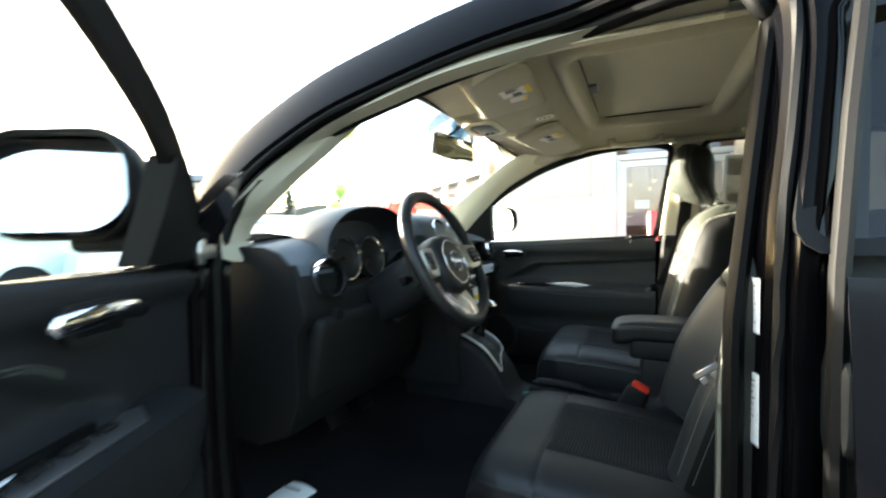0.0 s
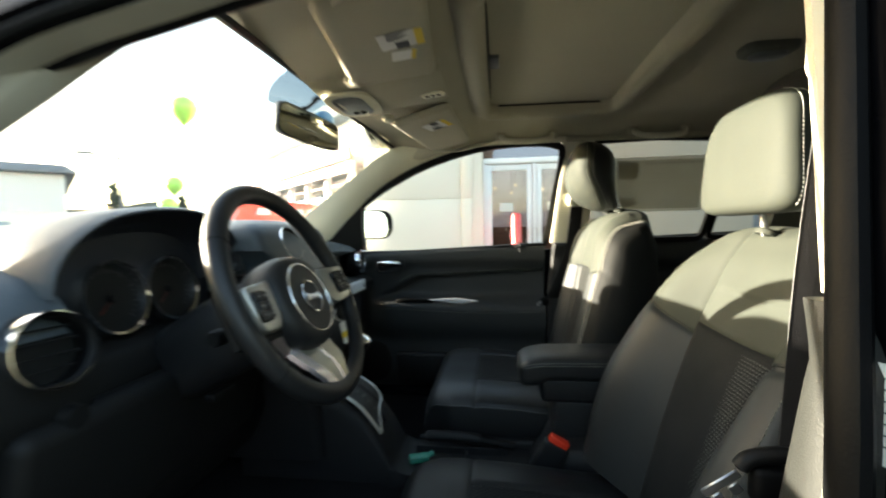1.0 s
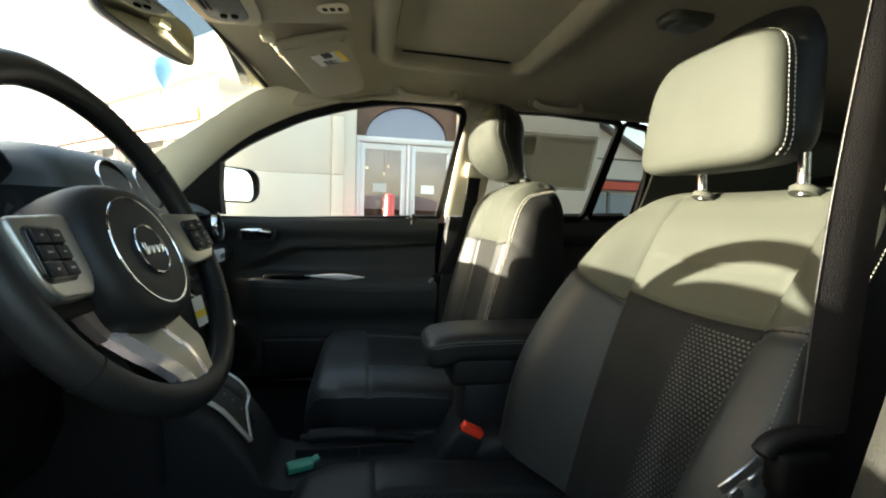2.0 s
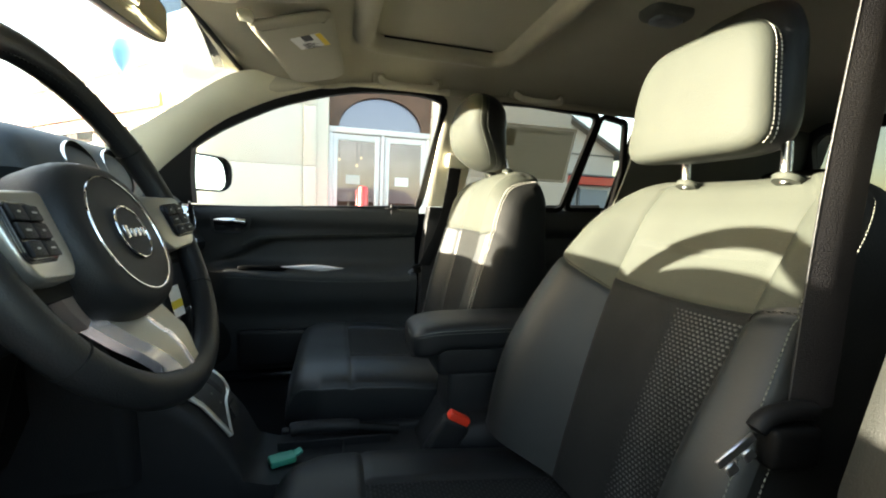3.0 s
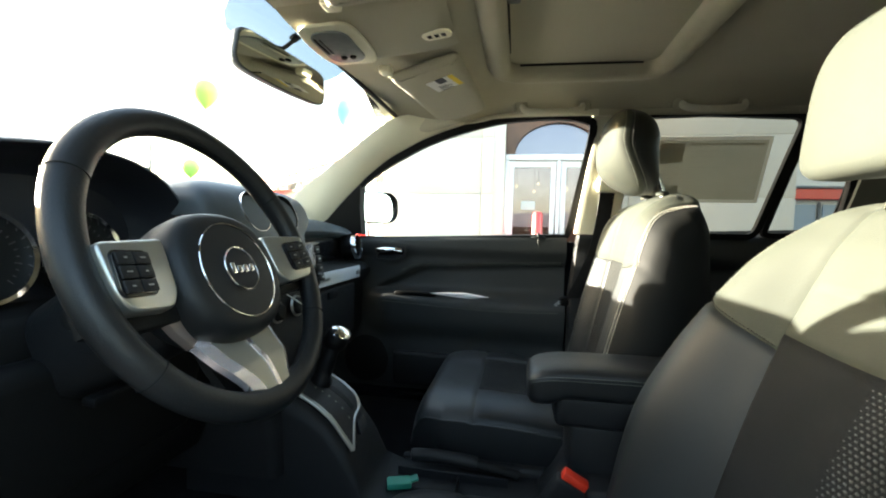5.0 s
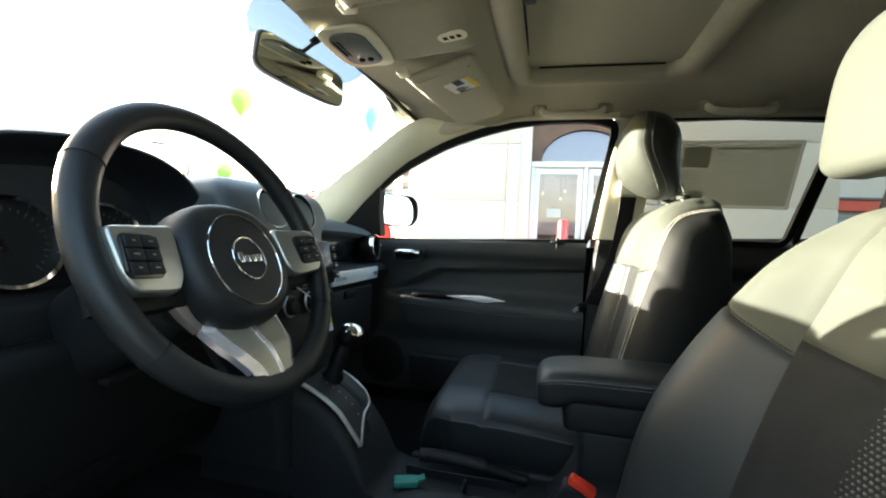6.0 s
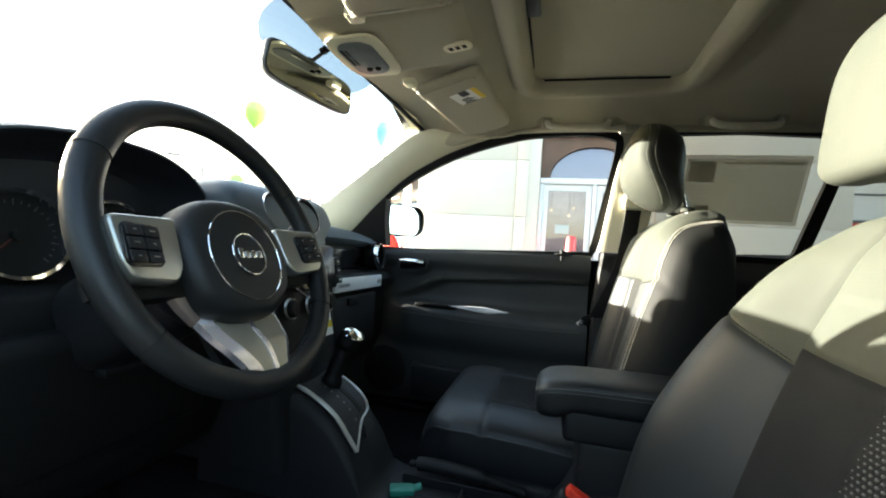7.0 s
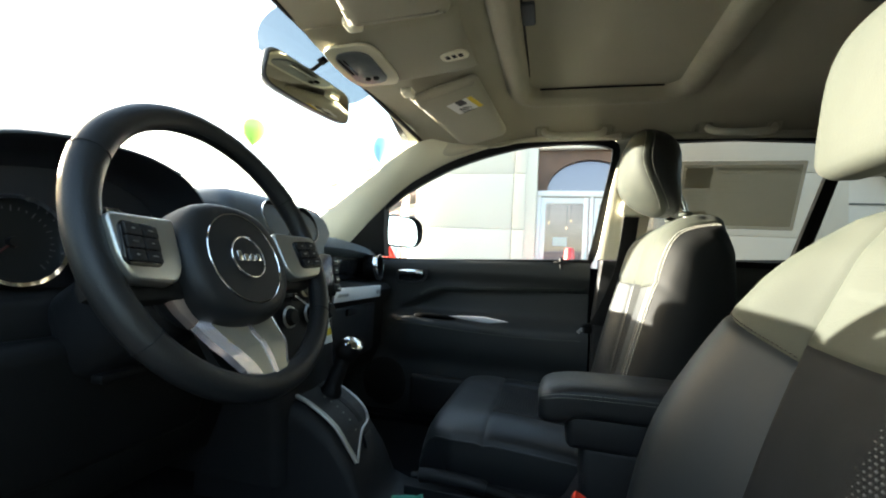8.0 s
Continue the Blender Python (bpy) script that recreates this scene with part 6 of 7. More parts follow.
part("knob", tube(spline([(-0.060, 0.046, 0.780), (-0.056, 0.050, 0.795), (-0.050, 0.055, 0.810), (-0.044, 0.060, 0.820)], 4), [0.018, 0.021, 0.024, 0.026] + [0.027] * 5 + [0.025, 0.021, 0.016, 0.009], 16), rubber, lev, "black knob")
part("knob_cap", on_m(lathe([(0.0, 0.012), (0.016, 0.0105), (0.026, 0.006), (0.0300, 0.000), (0.0270, -0.006), (0.0, -0.007)], 9, axes((-0.046, 0.058, 0.816), (0.8, -0.3, -0.35), (0.25, 0.95, -0.1), (0.45, 0.05, 0.89))), Matrix()), chrome, lev, "chrome knob top")
tag = thing("key_tag", "white and yellow paper key tag hanging by column", "tag", (-0.06, -0.15, 0.82))
K = axes((-0.055, -0.050, 0.860), (0.45, 0.85, 0.2), (-0.18, -0.13, 0.97), (0.85, -0.47, 0.1))
part("tag_card", on_m(box((0.022, 0.055, 0.0008), (0, 0, 0), 0.0002, 1), K), paper, tag)
part("tag_stripe", on_m(box((0.022, 0.014, 0.0012), (0, -0.005, 0), 0), K), yellow, tag)
part("tag_string", tube([K @ Vector((0, 0.027, 0)), (-0.09, -0.11, 0.93)], 0.0012, 5), paper, tag)
arm = thing("armrest", "black leather armrest lid on a plastic bin, stitched", "armrest", (0.53, 0.01, 0.56))
part("bin", box((0.26, 0.108, 0.19), (0.580, 0.030, 0.600), 0.012, 3), plastic_black, arm, "black plastic bin")
part("bin_collar", box((0.29, 0.124, 0.062), (0.566, 0.030, 0.720), 0.012, 3), plastic_black, arm)
lid_rows = []
for x, hw, top, low in ((0.369, 0.034, 0.772, 0.758), (0.370, 0.052, 0.786, 0.746), (0.374, 0.064, 0.796, 0.739), (0.382, 0.070, 0.803, 0.736), (0.395, 0.0735, 0.809, 0.7355), (0.412, 0.075, 0.8125, 0.737), (0.425, 0.075, 0.8145, 0.743), (0.436, 0.075, 0.8155, 0.7495), (0.46, 0.075, 0.817, 0.7505), (0.56, 0.075, 0.819, 0.7505), (0.66, 0.075, 0.819, 0.7505), (0.70, 0.073, 0.816, 0.752), (0.712, 0.064, 0.806, 0.758)):
    top, low = top - 0.012, low - 0.008
    cz, hh = (top + low) / 2, (top - low) / 2
    row = []
    for k in range(40):
        q = 2 * math.pi * k / 40
        c, s_ = math.cos(q), math.sin(q)
        f = (abs(c) ** 5 + abs(s_) ** 5) ** (-0.2)
        row.append((x, 0.030 + hw * c * f, cz + hh * s_ * f * (1.0 if s_ < 0 else 1.0 - 0.05 * abs(c * f) ** 2)))
    lid_rows.append(row)
part("lid", loft(lid_rows), leather_black, arm, "black leather padded lid", sharp=1.2)
for dz in (0.0, 0.0065):
    pts = spline([(0.374, 0.080, 0.7700 + dz * 0.8), (0.3695, 0.030, 0.7700 + dz * 0.8), (0.372, -0.022, 0.7690 + dz * 0.8), (0.384, -0.0405, 0.7750 + dz), (0.41, -0.0447, 0.7810 + dz), (0.46, -0.0455, 0.7835 + dz), (0.56, -0.0455, 0.7850 + dz), (0.69, -0.0450, 0.7850 + dz)], 10)
    part("stitch_line", stitches(pts, 0.0007), trim_grey, arm, "grey stitching")
hb = thing("handbrake", "black handbrake lever between the front seats", "handbrake", (0.25, 0.07, 0.55))
part("grip", tube(spline([(0.122, 0.074, 0.5440), (0.15, 0.074, 0.5475), (0.22, 0.073, 0.5465), (0.27, 0.073, 0.5420)], 5), [0.010] + [0.0150] * 14 + [0.013], 14), plastic_black, hb, "ribbed black grip")
part("button", tube([(0.106, 0.074, 0.5425), (0.124, 0.074, 0.5440)], 0.007, 12), plastic_black, hb)
part("shaft", tube([(0.26, 0.073, 0.542), (0.36, 0.069, 0.528)], 0.011, 10), plastic_dark, hb)
part("tray_wall", box((0.24, 0.004, 0.020), (0.22, 0.040, 0.526), 0.0015, 1), plastic_black, con)
part("tray_wall", box((0.004, 0.10, 0.020), (0.235, -0.022, 0.526), 0.0015, 1), plastic_black, con)
grn = thing("green_clip", "small green plastic clip lying in the console tray", "clip", (0.115, 0.0, 0.517))
part("clip_body", box((0.05, 0.032, 0.014), (0.115, -0.004, 0.525), 0.004, 2, Euler((0, 0, radians(20))).to_matrix().to_4x4()), green_plastic, grn)
part("clip_tab", box((0.02, 0.02, 0.006), (0.143, 0.006, 0.531), 0.002, 2, Euler((0, radians(-20), radians(20))).to_matrix().to_4x4()), green_plastic, grn)


def buckle(x, y, z):
    b = thing("seat_belt_buckle", "black seat belt buckle with red release button", "buckle", (x, y, z - 0.15), group="belt buckles")
    M = Matrix.Translation((x, y, z)) @ Euler((radians(8), radians(28), 0)).to_matrix().to_4x4()
    part("buckle_body", on_m(box((0.058, 0.028, 0.09), (0, 0, -0.05), 0.008, 3), M), plastic_black, b)
    part("release_button", on_m(box((0.046, 0.020, 0.018), (0, 0, 0.0), 0.004, 2), M), red_plastic, b, "red release button")
    part("buckle_stem", tube([M @ Vector((0, 0, -0.09)), (x + 0.06, y, 0.46)], 0.012, 8, flat=1.6), plastic_dark, b)


buckle(0.452, -0.098, 0.630)

# ---- seat belts ----
def belt(sd, top, mid, low_, label, turn):
    b = thing("seat_belt", label, "seat belt", (low_[0], low_[1], 0.45), group="seat belts")
    pts = spline([top, mid, low_], 14)
    tw = Vector(turn).normalized()
    nn = Vector((-tw.y, tw.x, 0))

    def strap(s, t, d=0.0):
        i = s * (len(pts) - 1)
        j = min(int(i), len(pts) - 2)
        p = pts[j].lerp(pts[j + 1], i - j)
        return p + tw * t * 0.047 + nn * (d - 0.002 * math.sin(math.pi * t))
    part("webbing", sheet(lambda s, t: strap(s, t), 40, 6, side=lambda s, t: strap(s, t, 0.0014)), webbing, b, "black belt webbing")
    part("webbing_edge", tube([strap(i / 40, 0.0) for i in range(41)], 0.0005, 5), leather_mid, b, "woven edge")
    q = Vector(top) + tw * 0.0235
    part("belt_guide", box((0.075, 0.026, 0.05), (0, 0, 0), 0.012, 3, axes(q + Vector((0, 0, 0.012)), tw, nn, (0, 0, 1))), trim_cream, b, "cream belt guide")
    F = axes(Vector(low_) + tw * (-0.006) - nn * 0.006, tw, nn, (0, 0, 1)) @ Matrix.Diagonal((1, 1, 1, 1) if sd < 0 else (0.5, 0.6, 0.55, 1))
    tg_ = part("tongue", box((0.052, 0.022, 0.040), (0, 0, 0), 0.008, 3, F @ Matrix.Translation((0.004, 0, -0.030))), seal_rubber, b, "black belt tongue grip")
    part("tongue_slot", tube(spline([F @ Vector((-0.032, 0, -0.016)), F @ Vector((-0.022, 0, -0.004)), F @ Vector((0.004, 0, 0.002)), F @ Vector((0.028, 0, 0.001))], 4), [0.003] + [0.0085 if sd < 0 else 0.006] * 11 + [0.004], 12), rubber, tg_)
    part("tongue_ridge", box((0.036, 0.004, 0.003), (0, 0, 0), 0.001, 1, F @ Matrix.Translation((0.004, 0.013, -0.016))), plastic_black, tg_)
    L = F @ Matrix.Translation((-0.046, 0.0, -0.036)) @ Euler((0, radians(-38), 0)).to_matrix().to_4x4()
    part("latch_plate", box((0.042, 0.003, 0.009), (0, 0, 0), 0.001, 1, L @ Matrix.Translation((0.0, 0, 0.004))), steel, tg_, "bright steel latch")
    for k in (-0.012, 0.008):
        part("latch_tooth", box((0.011, 0.003, 0.011), (0, 0, 0), 0.001, 1, L @ Matrix.Translation((k, 0, -0.008))), steel, tg_)
    return b


belt(-1, (0.642, -0.588, 1.262), (0.619, -0.588, 1.06), (0.604, -0.592, 0.872), "black driver seat belt hanging from the pillar", (1.0, -0.10, 0))
belt(1, (0.60, 0.612, 1.20), (0.575, 0.635, 1.0), (0.510, 0.668, 0.83), "black passenger seat belt hanging from the pillar", (0.80, 0.10, 0))

# ---- visors, mirror, lamps, handles under the roof ----
def visor(sd):
    v = thing("sun_visor", "beige cloth sun visor folded against the roof, with warning label", "sun visor", (0.12, sd * 0.33, 1.44), group="sun visors")
    a, b_, c, d = Vector((0.018, sd * 0.165, 1.428)), Vector((0.195, sd * 0.127, 1.452)), Vector((0.232, sd * 0.505, 1.441)), Vector((0.082, sd * 0.535, 1.402))
    O = (a + b_ + c + d) / 4
    ex = ((b_ - a) + (c - d)).normalized()
    ey = ((d - a) + (c - b_))
    ey = (ey - ex * ey.dot(ex)).normalized()
    ez = ex.cross(ey)
    if ez.z > 0:
        ez = -ez
    q = [((p - O).dot(ex), (p - O).dot(ey)) for p in (a, b_, c, d)]
    out = []
    for i in range(4):
        p0, p1, p2 = Vector(q[i - 1]), Vector(q[i]), Vector(q[(i + 1) % 4])
        r = 0.045 if i >= 2 else 0.022
        s1, s2 = p1 + (p0 - p1).normalized() * r, p1 + (p2 - p1).normalized() * r
        for k in range(6):
            t = k / 5
            out.append(tuple((1 - t) ** 2 * s1 + 2 * t * (1 - t) * p1 + t * t * s2))
    M = axes(O, ex, ey, ez)
    rings = [[M @ Vector((*p, h)) for p in grow(out, g)] for g, h in ((-0.012, -0.006), (-0.003, -0.004), (0.0, 0.002), (-0.003, 0.008), (-0.010, 0.012), (-0.025, 0.0135))]
    part("visor_board", loft(rings), headlining, v, "beige cloth visor board")
    lab = part("warning_label", on_m(box((0.060, 0.052, 0.0006), (0, 0, 0)), M @ Matrix.Translation((0.030, -0.085 if sd > 0 else 0.03, 0.0142)) @ Euler((0, 0, radians(-8 * sd))).to_matrix().to_4x4() @ Matrix.Diagonal((1.25, 1.25, 1, 1))), paper, v, "white and yellow warning label")
    LM = M @ Matrix.Translation((0.030, -0.085 if sd > 0 else 0.03, 0.0148)) @ Euler((0, 0, radians(-8 * sd))).to_matrix().to_4x4() @ Matrix.Diagonal((1.25, 1.25, 1, 1))
    part("label_header", on_m(box((0.011, 0.052, 0.0006), (0.0245, 0, 0)), LM), yellow, lab)
    part("label_figure", on_m(join(box((0.018, 0.022, 0.0006), (0.0, -0.016, 0)), box((0.010, 0.006, 0.0012), (0.004, -0.014, 0)), box((0.004, 0.018, 0.0012), (-0.004, -0.016, 0))), LM), ink, lab)
    part("label_text", on_m(bars(6, 0.028, 0.0016, 0.0042, 0.0006, Matrix.Translation((-0.004, 0.026, 0))), LM), ink, lab)
    if sd < 0:
        lab2 = part("warning_label", on_m(box((0.045, 0.045, 0.0006), (0, 0, 0)), M @ Matrix.Translation((0.035, -0.04, 0.0142))), paper, v, "white label")
        part("label_header", on_m(box((0.008, 0.045, 0.0006), (0.018, 0, 0.0006)), M @ Matrix.Translation((0.035, -0.04, 0.0142))), yellow, lab2)
    part("visor_pivot", tube([M @ Vector((q[0][0] + 0.004, q[0][1] + sd * 0.004, 0.0)), M @ Vector((q[0][0] + 0.004, q[0][1] + 0.06, 0.006))], 0.006, 10), trim_cream, v)
    part("visor_clip", box((0.03, 0.035, 0.018), a + Vector((0.0, -sd * 0.012, 0.002)), 0.006, 2), trim_cream, v)
    return v


visor(1)
visor(-1)
oc = thing("overhead_console", "beige overhead lamp console with smoked lens and buttons", "overhead console", (0.05, 0.0, 1.43))
part("console_pod", sheet(lambda s, t: Vector((-0.10 + 0.30 * s, (2 * t - 1) * (0.125 - 0.01 * s), headliner_z(-0.10 + 0.30 * s, 0) - 0.002 - 0.022 * (math.sin(math.pi * t) ** 0.35) * (math.sin(math.pi * (0.06 + 0.92 * s)) ** 0.4))), 24, 24), headlining, oc, "beige console pod")
def pod(x, y, w=0.0):
    s = (x + 0.10) / 0.30
    t = (y / (0.125 - 0.01 * s) + 1) / 2
    return headliner_z(x, 0) - 0.002 - 0.022 * (math.sin(math.pi * t) ** 0.35) * (math.sin(math.pi * (0.06 + 0.92 * s)) ** 0.4) - w


PL = axes((-0.035, 0.004, pod(-0.035, 0, 0.0)), (0, 1, 0), (0.998, 0, 0.05), (0.05, 0, -0.998))
lamp = part("lamp_plate", ngon([(p.x, p.y) for p in spline([Vector(p) for p in ((-0.074, -0.052, 0), (0.070, -0.052, 0), (0.090, 0.0, 0), (0.074, 0.056, 0), (-0.074, 0.056, 0), (-0.092, 0.0, 0))], 5, True)], 0.006, PL, 0.002), trim_cream, oc, "cream lamp plate")
part("lamp_lens", ngon(rounded(0.145, 0.078, 0.032), 0.004, PL @ Matrix.Translation((-0.002, 0.0, 0.0055)), 0.0015), lens_clear, lamp, "smoked clear lamp lens")
for i in range(2):
    part("lamp_button", lathe([(0.0, 0.004), (0.006, 0.004), (0.007, 0.0)], 14, PL @ Matrix.Translation((0.040, -0.006 + 0.020 * i, 0.0095))), plastic_dark, lamp)
    part("lamp_slot", on_m(box((0.07, 0.004, 0.002), (-0.018, -0.020 - 0.010 * i, 0.0100)), PL), plastic_dark if i else chrome, lamp)
MK = axes((0.166, 0.020, pod(0.166, 0.020)), (0, 1, 0), (1, 0, 0.05), (0.05, 0, -1)) @ Euler((0, 0, radians(12))).to_matrix().to_4x4()
mk = part("microphone", ngon(rounded(0.036, 0.062, 0.014), 0.004, MK, 0.0015), trim_cream, oc)
for i in range(3):
    part("microphone_slot", on_m(box((0.013, 0.0095, 0.0012), (0.0, -0.015 + 0.015 * i, 0.0042), 0.0005, 1), MK), plastic_dark, mk)

rv = thing("rear_view_mirror", "black framed rear view mirror on an arched stalk", "mirror", (-0.13, -0.04, 1.35))
ml, mr = Vector((-0.150, -0.180, 1.362)), Vector((-0.113, 0.104, 1.362))
mx = (mr - ml).normalized()
mz = Vector((1, 0, -0.06))
mz = (mz - mx * mz.dot(mx)).normalized()
my = mz.cross(mx)
MM = axes((ml + mr) / 2, mx, my, mz)
mo = [(p.x, p.y) for p in spline([Vector(p) for p in ((-0.130, -0.028, 0), (-0.135, 0.010, 0), (-0.122, 0.036, 0), (-0.06, 0.040, 0), (0.06, 0.040, 0), (0.122, 0.036, 0), (0.135, 0.010, 0), (0.130, -0.028, 0), (0.06, -0.036, 0), (-0.06, -0.036, 0))], 4, True)]
part("mirror_case", loft([[MM @ Vector((x * k, y * k, h)) for x, y in mo] for k, h in ((0.55, -0.034), (0.85, -0.026), (0.985, -0.010), (1.0, 0.0), (0.985, 0.004), (0.95, 0.002))]), plastic_soft, rv, "dark grey mirror case")
part("mirror_glass", ngon([(x * 0.955, y * 0.93) for x, y in mo], 0.002, MM @ Matrix.Translation((0, 0, 0.0022))), mirror_inner, rv, "dim mirror glass")
part("mirror_stalk", tube(spline([MM @ Vector((0.01, 0.02, -0.03)), MM @ Vector((0.015, 0.055, -0.035)), Vector((-0.155, -0.005, 1.425)), Vector((-0.130, 0.0, 1.446))], 6), 0.0042, 10), plastic_dark, rv, "thin dark stalk")
part("mirror_mount", box((0.018, 0.022, 0.006), (-0.132, 0.0, 1.447), 0.002, 2, Euler((0, radians(-32), 0)).to_matrix().to_4x4()), plastic_dark, rv)


def grab(x0, x1, sd):
    g = thing("grab_handle", "beige fold-up roof grab handle above the door", "grab handle", ((x0 + x1) / 2, sd * 0.55, 1.45), group="grab handles")
    xm = (x0 + x1) / 2
    pts = spline([(x0, sd * 0.552, 1.456), (x0 + 0.008, sd * 0.520, 1.432), (x0 + 0.030, sd * 0.503, 1.420), (xm, sd * 0.498, 1.416), (x1 - 0.030, sd * 0.503, 1.420), (x1 - 0.008, sd * 0.520, 1.432), (x1, sd * 0.552, 1.456)], 5)
    part("grip", tube(pts, 0.0105, 10, flat=0.8), trim_beige, g)
    bowl = [(xm + (x1 - x0 + 0.05) / 2 * math.cos(q) * (abs(math.cos(q)) ** 4 + abs(math.sin(q)) ** 4) ** -0.25, (abs(math.cos(q)) ** 4 + abs(math.sin(q)) ** 4) ** -0.25 * math.sin(q)) for q in (2 * math.pi * k / 48 for k in range(48))]
    part("recess_rim", tube([Vector((x, sd * (0.548 + 0.020 * v), 1.447 - 0.019 * v)) for x, v in bowl], 0.0045, 8, True), headlining, g, "raised oval edge of the handle recess")
    for x in (x0, x1):
        part("grip_end", box((0.036, 0.016, 0.032), (x, sd * 0.540, 1.446), 0.007, 3, Euler((radians(sd * 25), 0, 0)).to_matrix().to_4x4()), headlining, g)
    return g


grab(0.338, 0.526, 1)
grab(0.800, 0.975, 1)
grab(0.805, 1.000, -1)

# ---- the price sheet on the rear window, labels on the pillar ----
sheet_ob = thing("window_sticker", "pale price sheet stuck inside the rear window", "sticker", (0.93, 0.62, 1.15))
pside = on_side(1)
sticker_paper = backlit_paper("translucent_price_sheet", (0.30, 0.287, 0.225))
SHEET_EDGE = 0.010
SX0, SX1, SZ0, SZ1 = 0.765, 1.078, 1.174, 1.350
part("sheet", sheet(lambda s, t: pside(SX0 + (SX1 - SX0) * s, SZ0 + (SZ1 - SZ0) * t, 0.0005), 8, 8), sticker_paper, sheet_ob)
edge_paper = backlit_paper("sheet_margin", (0.60, 0.59, 0.52))
for x0, x1, z0, z1 in ((SX0 - SHEET_EDGE, SX1 + SHEET_EDGE, SZ1, SZ1 + SHEET_EDGE), (SX0 - SHEET_EDGE, SX1 + SHEET_EDGE, SZ0 - SHEET_EDGE, SZ0), (SX0 - SHEET_EDGE, SX0, SZ0, SZ1), (SX1, SX1 + SHEET_EDGE, SZ0, SZ1)):
    part("sheet_margin", sheet(lambda s, t: pside(x0 + (x1 - x0) * s, z0 + (z1 - z0) * t, 0.0), 4, 4), edge_paper, sheet_ob)
block = backlit_paper("sheet_print", (0.280, 0.267, 0.209))


def print_bar(x0, x1, z0, z1):
    part("print_bar", sheet(lambda s, t: pside(x0 + (x1 - x0) * s, z0 + (z1 - z0) * t, -0.0012), 3, 1), block, sheet_ob)


print_bar(0.773, 0.846, 1.283, 1.342)
print_bar(0.773, 0.846, 1.182, 1.216)
print_bar(0.862, 1.068, 1.335, 1.341)
for k in range(4):
    print_bar(0.778, 0.838 - 0.012 * (k % 2), 1.272 - 0.012 * k, 1.2735 - 0.012 * k)
    print_bar(0.866, 0.960 - 0.02 * (k % 3), 1.318 - 0.016 * k, 1.3195 - 0.016 * k)
for k in range(3):
    print_bar(0.990, 1.065 - 0.02 * (k % 2), 1.215 - 0.010 * k, 1.2160 - 0.010 * k)

for z0, z1 in ((0.938, 1.010), (0.79, 0.885)):
    lb = thing("pillar_label", "white printed data label on the door pillar", "label", (0.60, -0.752, z0), group="pillar labels")
    part("label_sheet", sheet(lambda s, t: Vector((0.5805 + 0.0095 * s, -(0.716 + 0.030 * s), z0 + (z1 - z0) * t)), 2, 2, 0.0006), paper, lb)
    part("label_print", on_m(bars(7, 0.010, 0.0012, 0.008, 0.0004), axes((0.5852, -0.7335, z1 - 0.01), (0.323, -0.946, 0), (0, 0, 1), (-0.946, -0.323, 0))), ink, lb)

# unidentified grey roof fitting; the lamp shape is made up
dome = thing("roof_fitting", "grey rear fitting under the beige headliner", "ceiling lamp", (0.91, -0.03, 1.45))
DM = Matrix.Translation((0.91, -0.03, headliner_z(0.91, -0.03)))
part("fitting_base", on_m(loft([[(x * k, y * k, z) for x, y in rounded(0.11, 0.07, 0.022)] for k, z in ((1.0, 0.004), (1.0, -0.008), (0.94, -0.014), (0.80, -0.017))]), DM), trim_grey, dome, "grey fitting base")
part("lamp_lens", on_m(loft([[(x * k, y * k, z) for x, y in rounded(0.07, 0.042, 0.014)] for k, z in ((1.0, -0.017), (0.97, -0.024), (0.85, -0.026))]), DM), lens_clear, dome, "smoked fitting cover")

slip = thing("paper_slip", "folded white paper slip lying in the footwell", "paper", (-0.36, -0.60, 0.412))
part("leaf", sheet(lambda s, t: Vector((-0.415 + 0.09 * s + 0.02 * t, -0.650 + 0.085 * t - 0.01 * s, 0.412 + 0.006 * math.sin(math.pi * s) + 0.004 * t)), 6, 6, 0.0012), paper, slip)
part("print_line", sheet(lambda s, t: Vector((-0.400 + 0.060 * s, -0.600 + 0.006 * t, 0.4215)), 2, 1, 0.0003), ink, slip)

# ---- outside: ground, the showroom, far buildings, cars, balloons ----
asphalt = material("asphalt", (0.055, 0.055, 0.057), 0.9, bump=0.8, bscale=120, var=0.3, vscale=0.6)
stucco = material("pale_stucco", (0.66, 0.60, 0.52), 0.9, bump=0.5, bscale=90, var=0.06, vscale=1.3)
stucco_far = material("white_render", (0.70, 0.69, 0.66), 0.9, var=0.06, vscale=0.8)
concrete = material("concrete_kerb", (0.42, 0.40, 0.37), 0.9, bump=0.5, bscale=60, var=0.2, vscale=2)
alu = material("brushed_aluminium", (0.66, 0.645, 0.65), 0.5, metal=0.25, var=0.05)
# pale lilac room colour stands in for sky reflected in the entrance glass
pale_in = material("reflection_pale_interior", (0.52, 0.49, 0.54), 0.8, var=0.4, vscale=1.5)
brown = material("brown_wood_panel", (0.12, 0.055, 0.03), 0.5, var=0.4, vscale=3)
shop_glass = glass("shop_glass", (0.75, 0.76, 0.80), 1.0)
red_paint = material("red_paint", (0.62, 0.03, 0.025), 0.3, coat=0.5)
orange_band = material("orange_red_fascia", (0.75, 0.16, 0.06), 0.5, var=0.1)
far_glass = material("far_window_glass", (0.25, 0.33, 0.42), 0.12)
roof_grey = material("grey_roofing", (0.16, 0.17, 0.18), 0.8, var=0.2, vscale=1)
# distance haze is mixed into this pale grey-green
hill_hazed = material("hazy_hill", (0.36, 0.41, 0.40), 1.0, var=0.2, vscale=0.05)
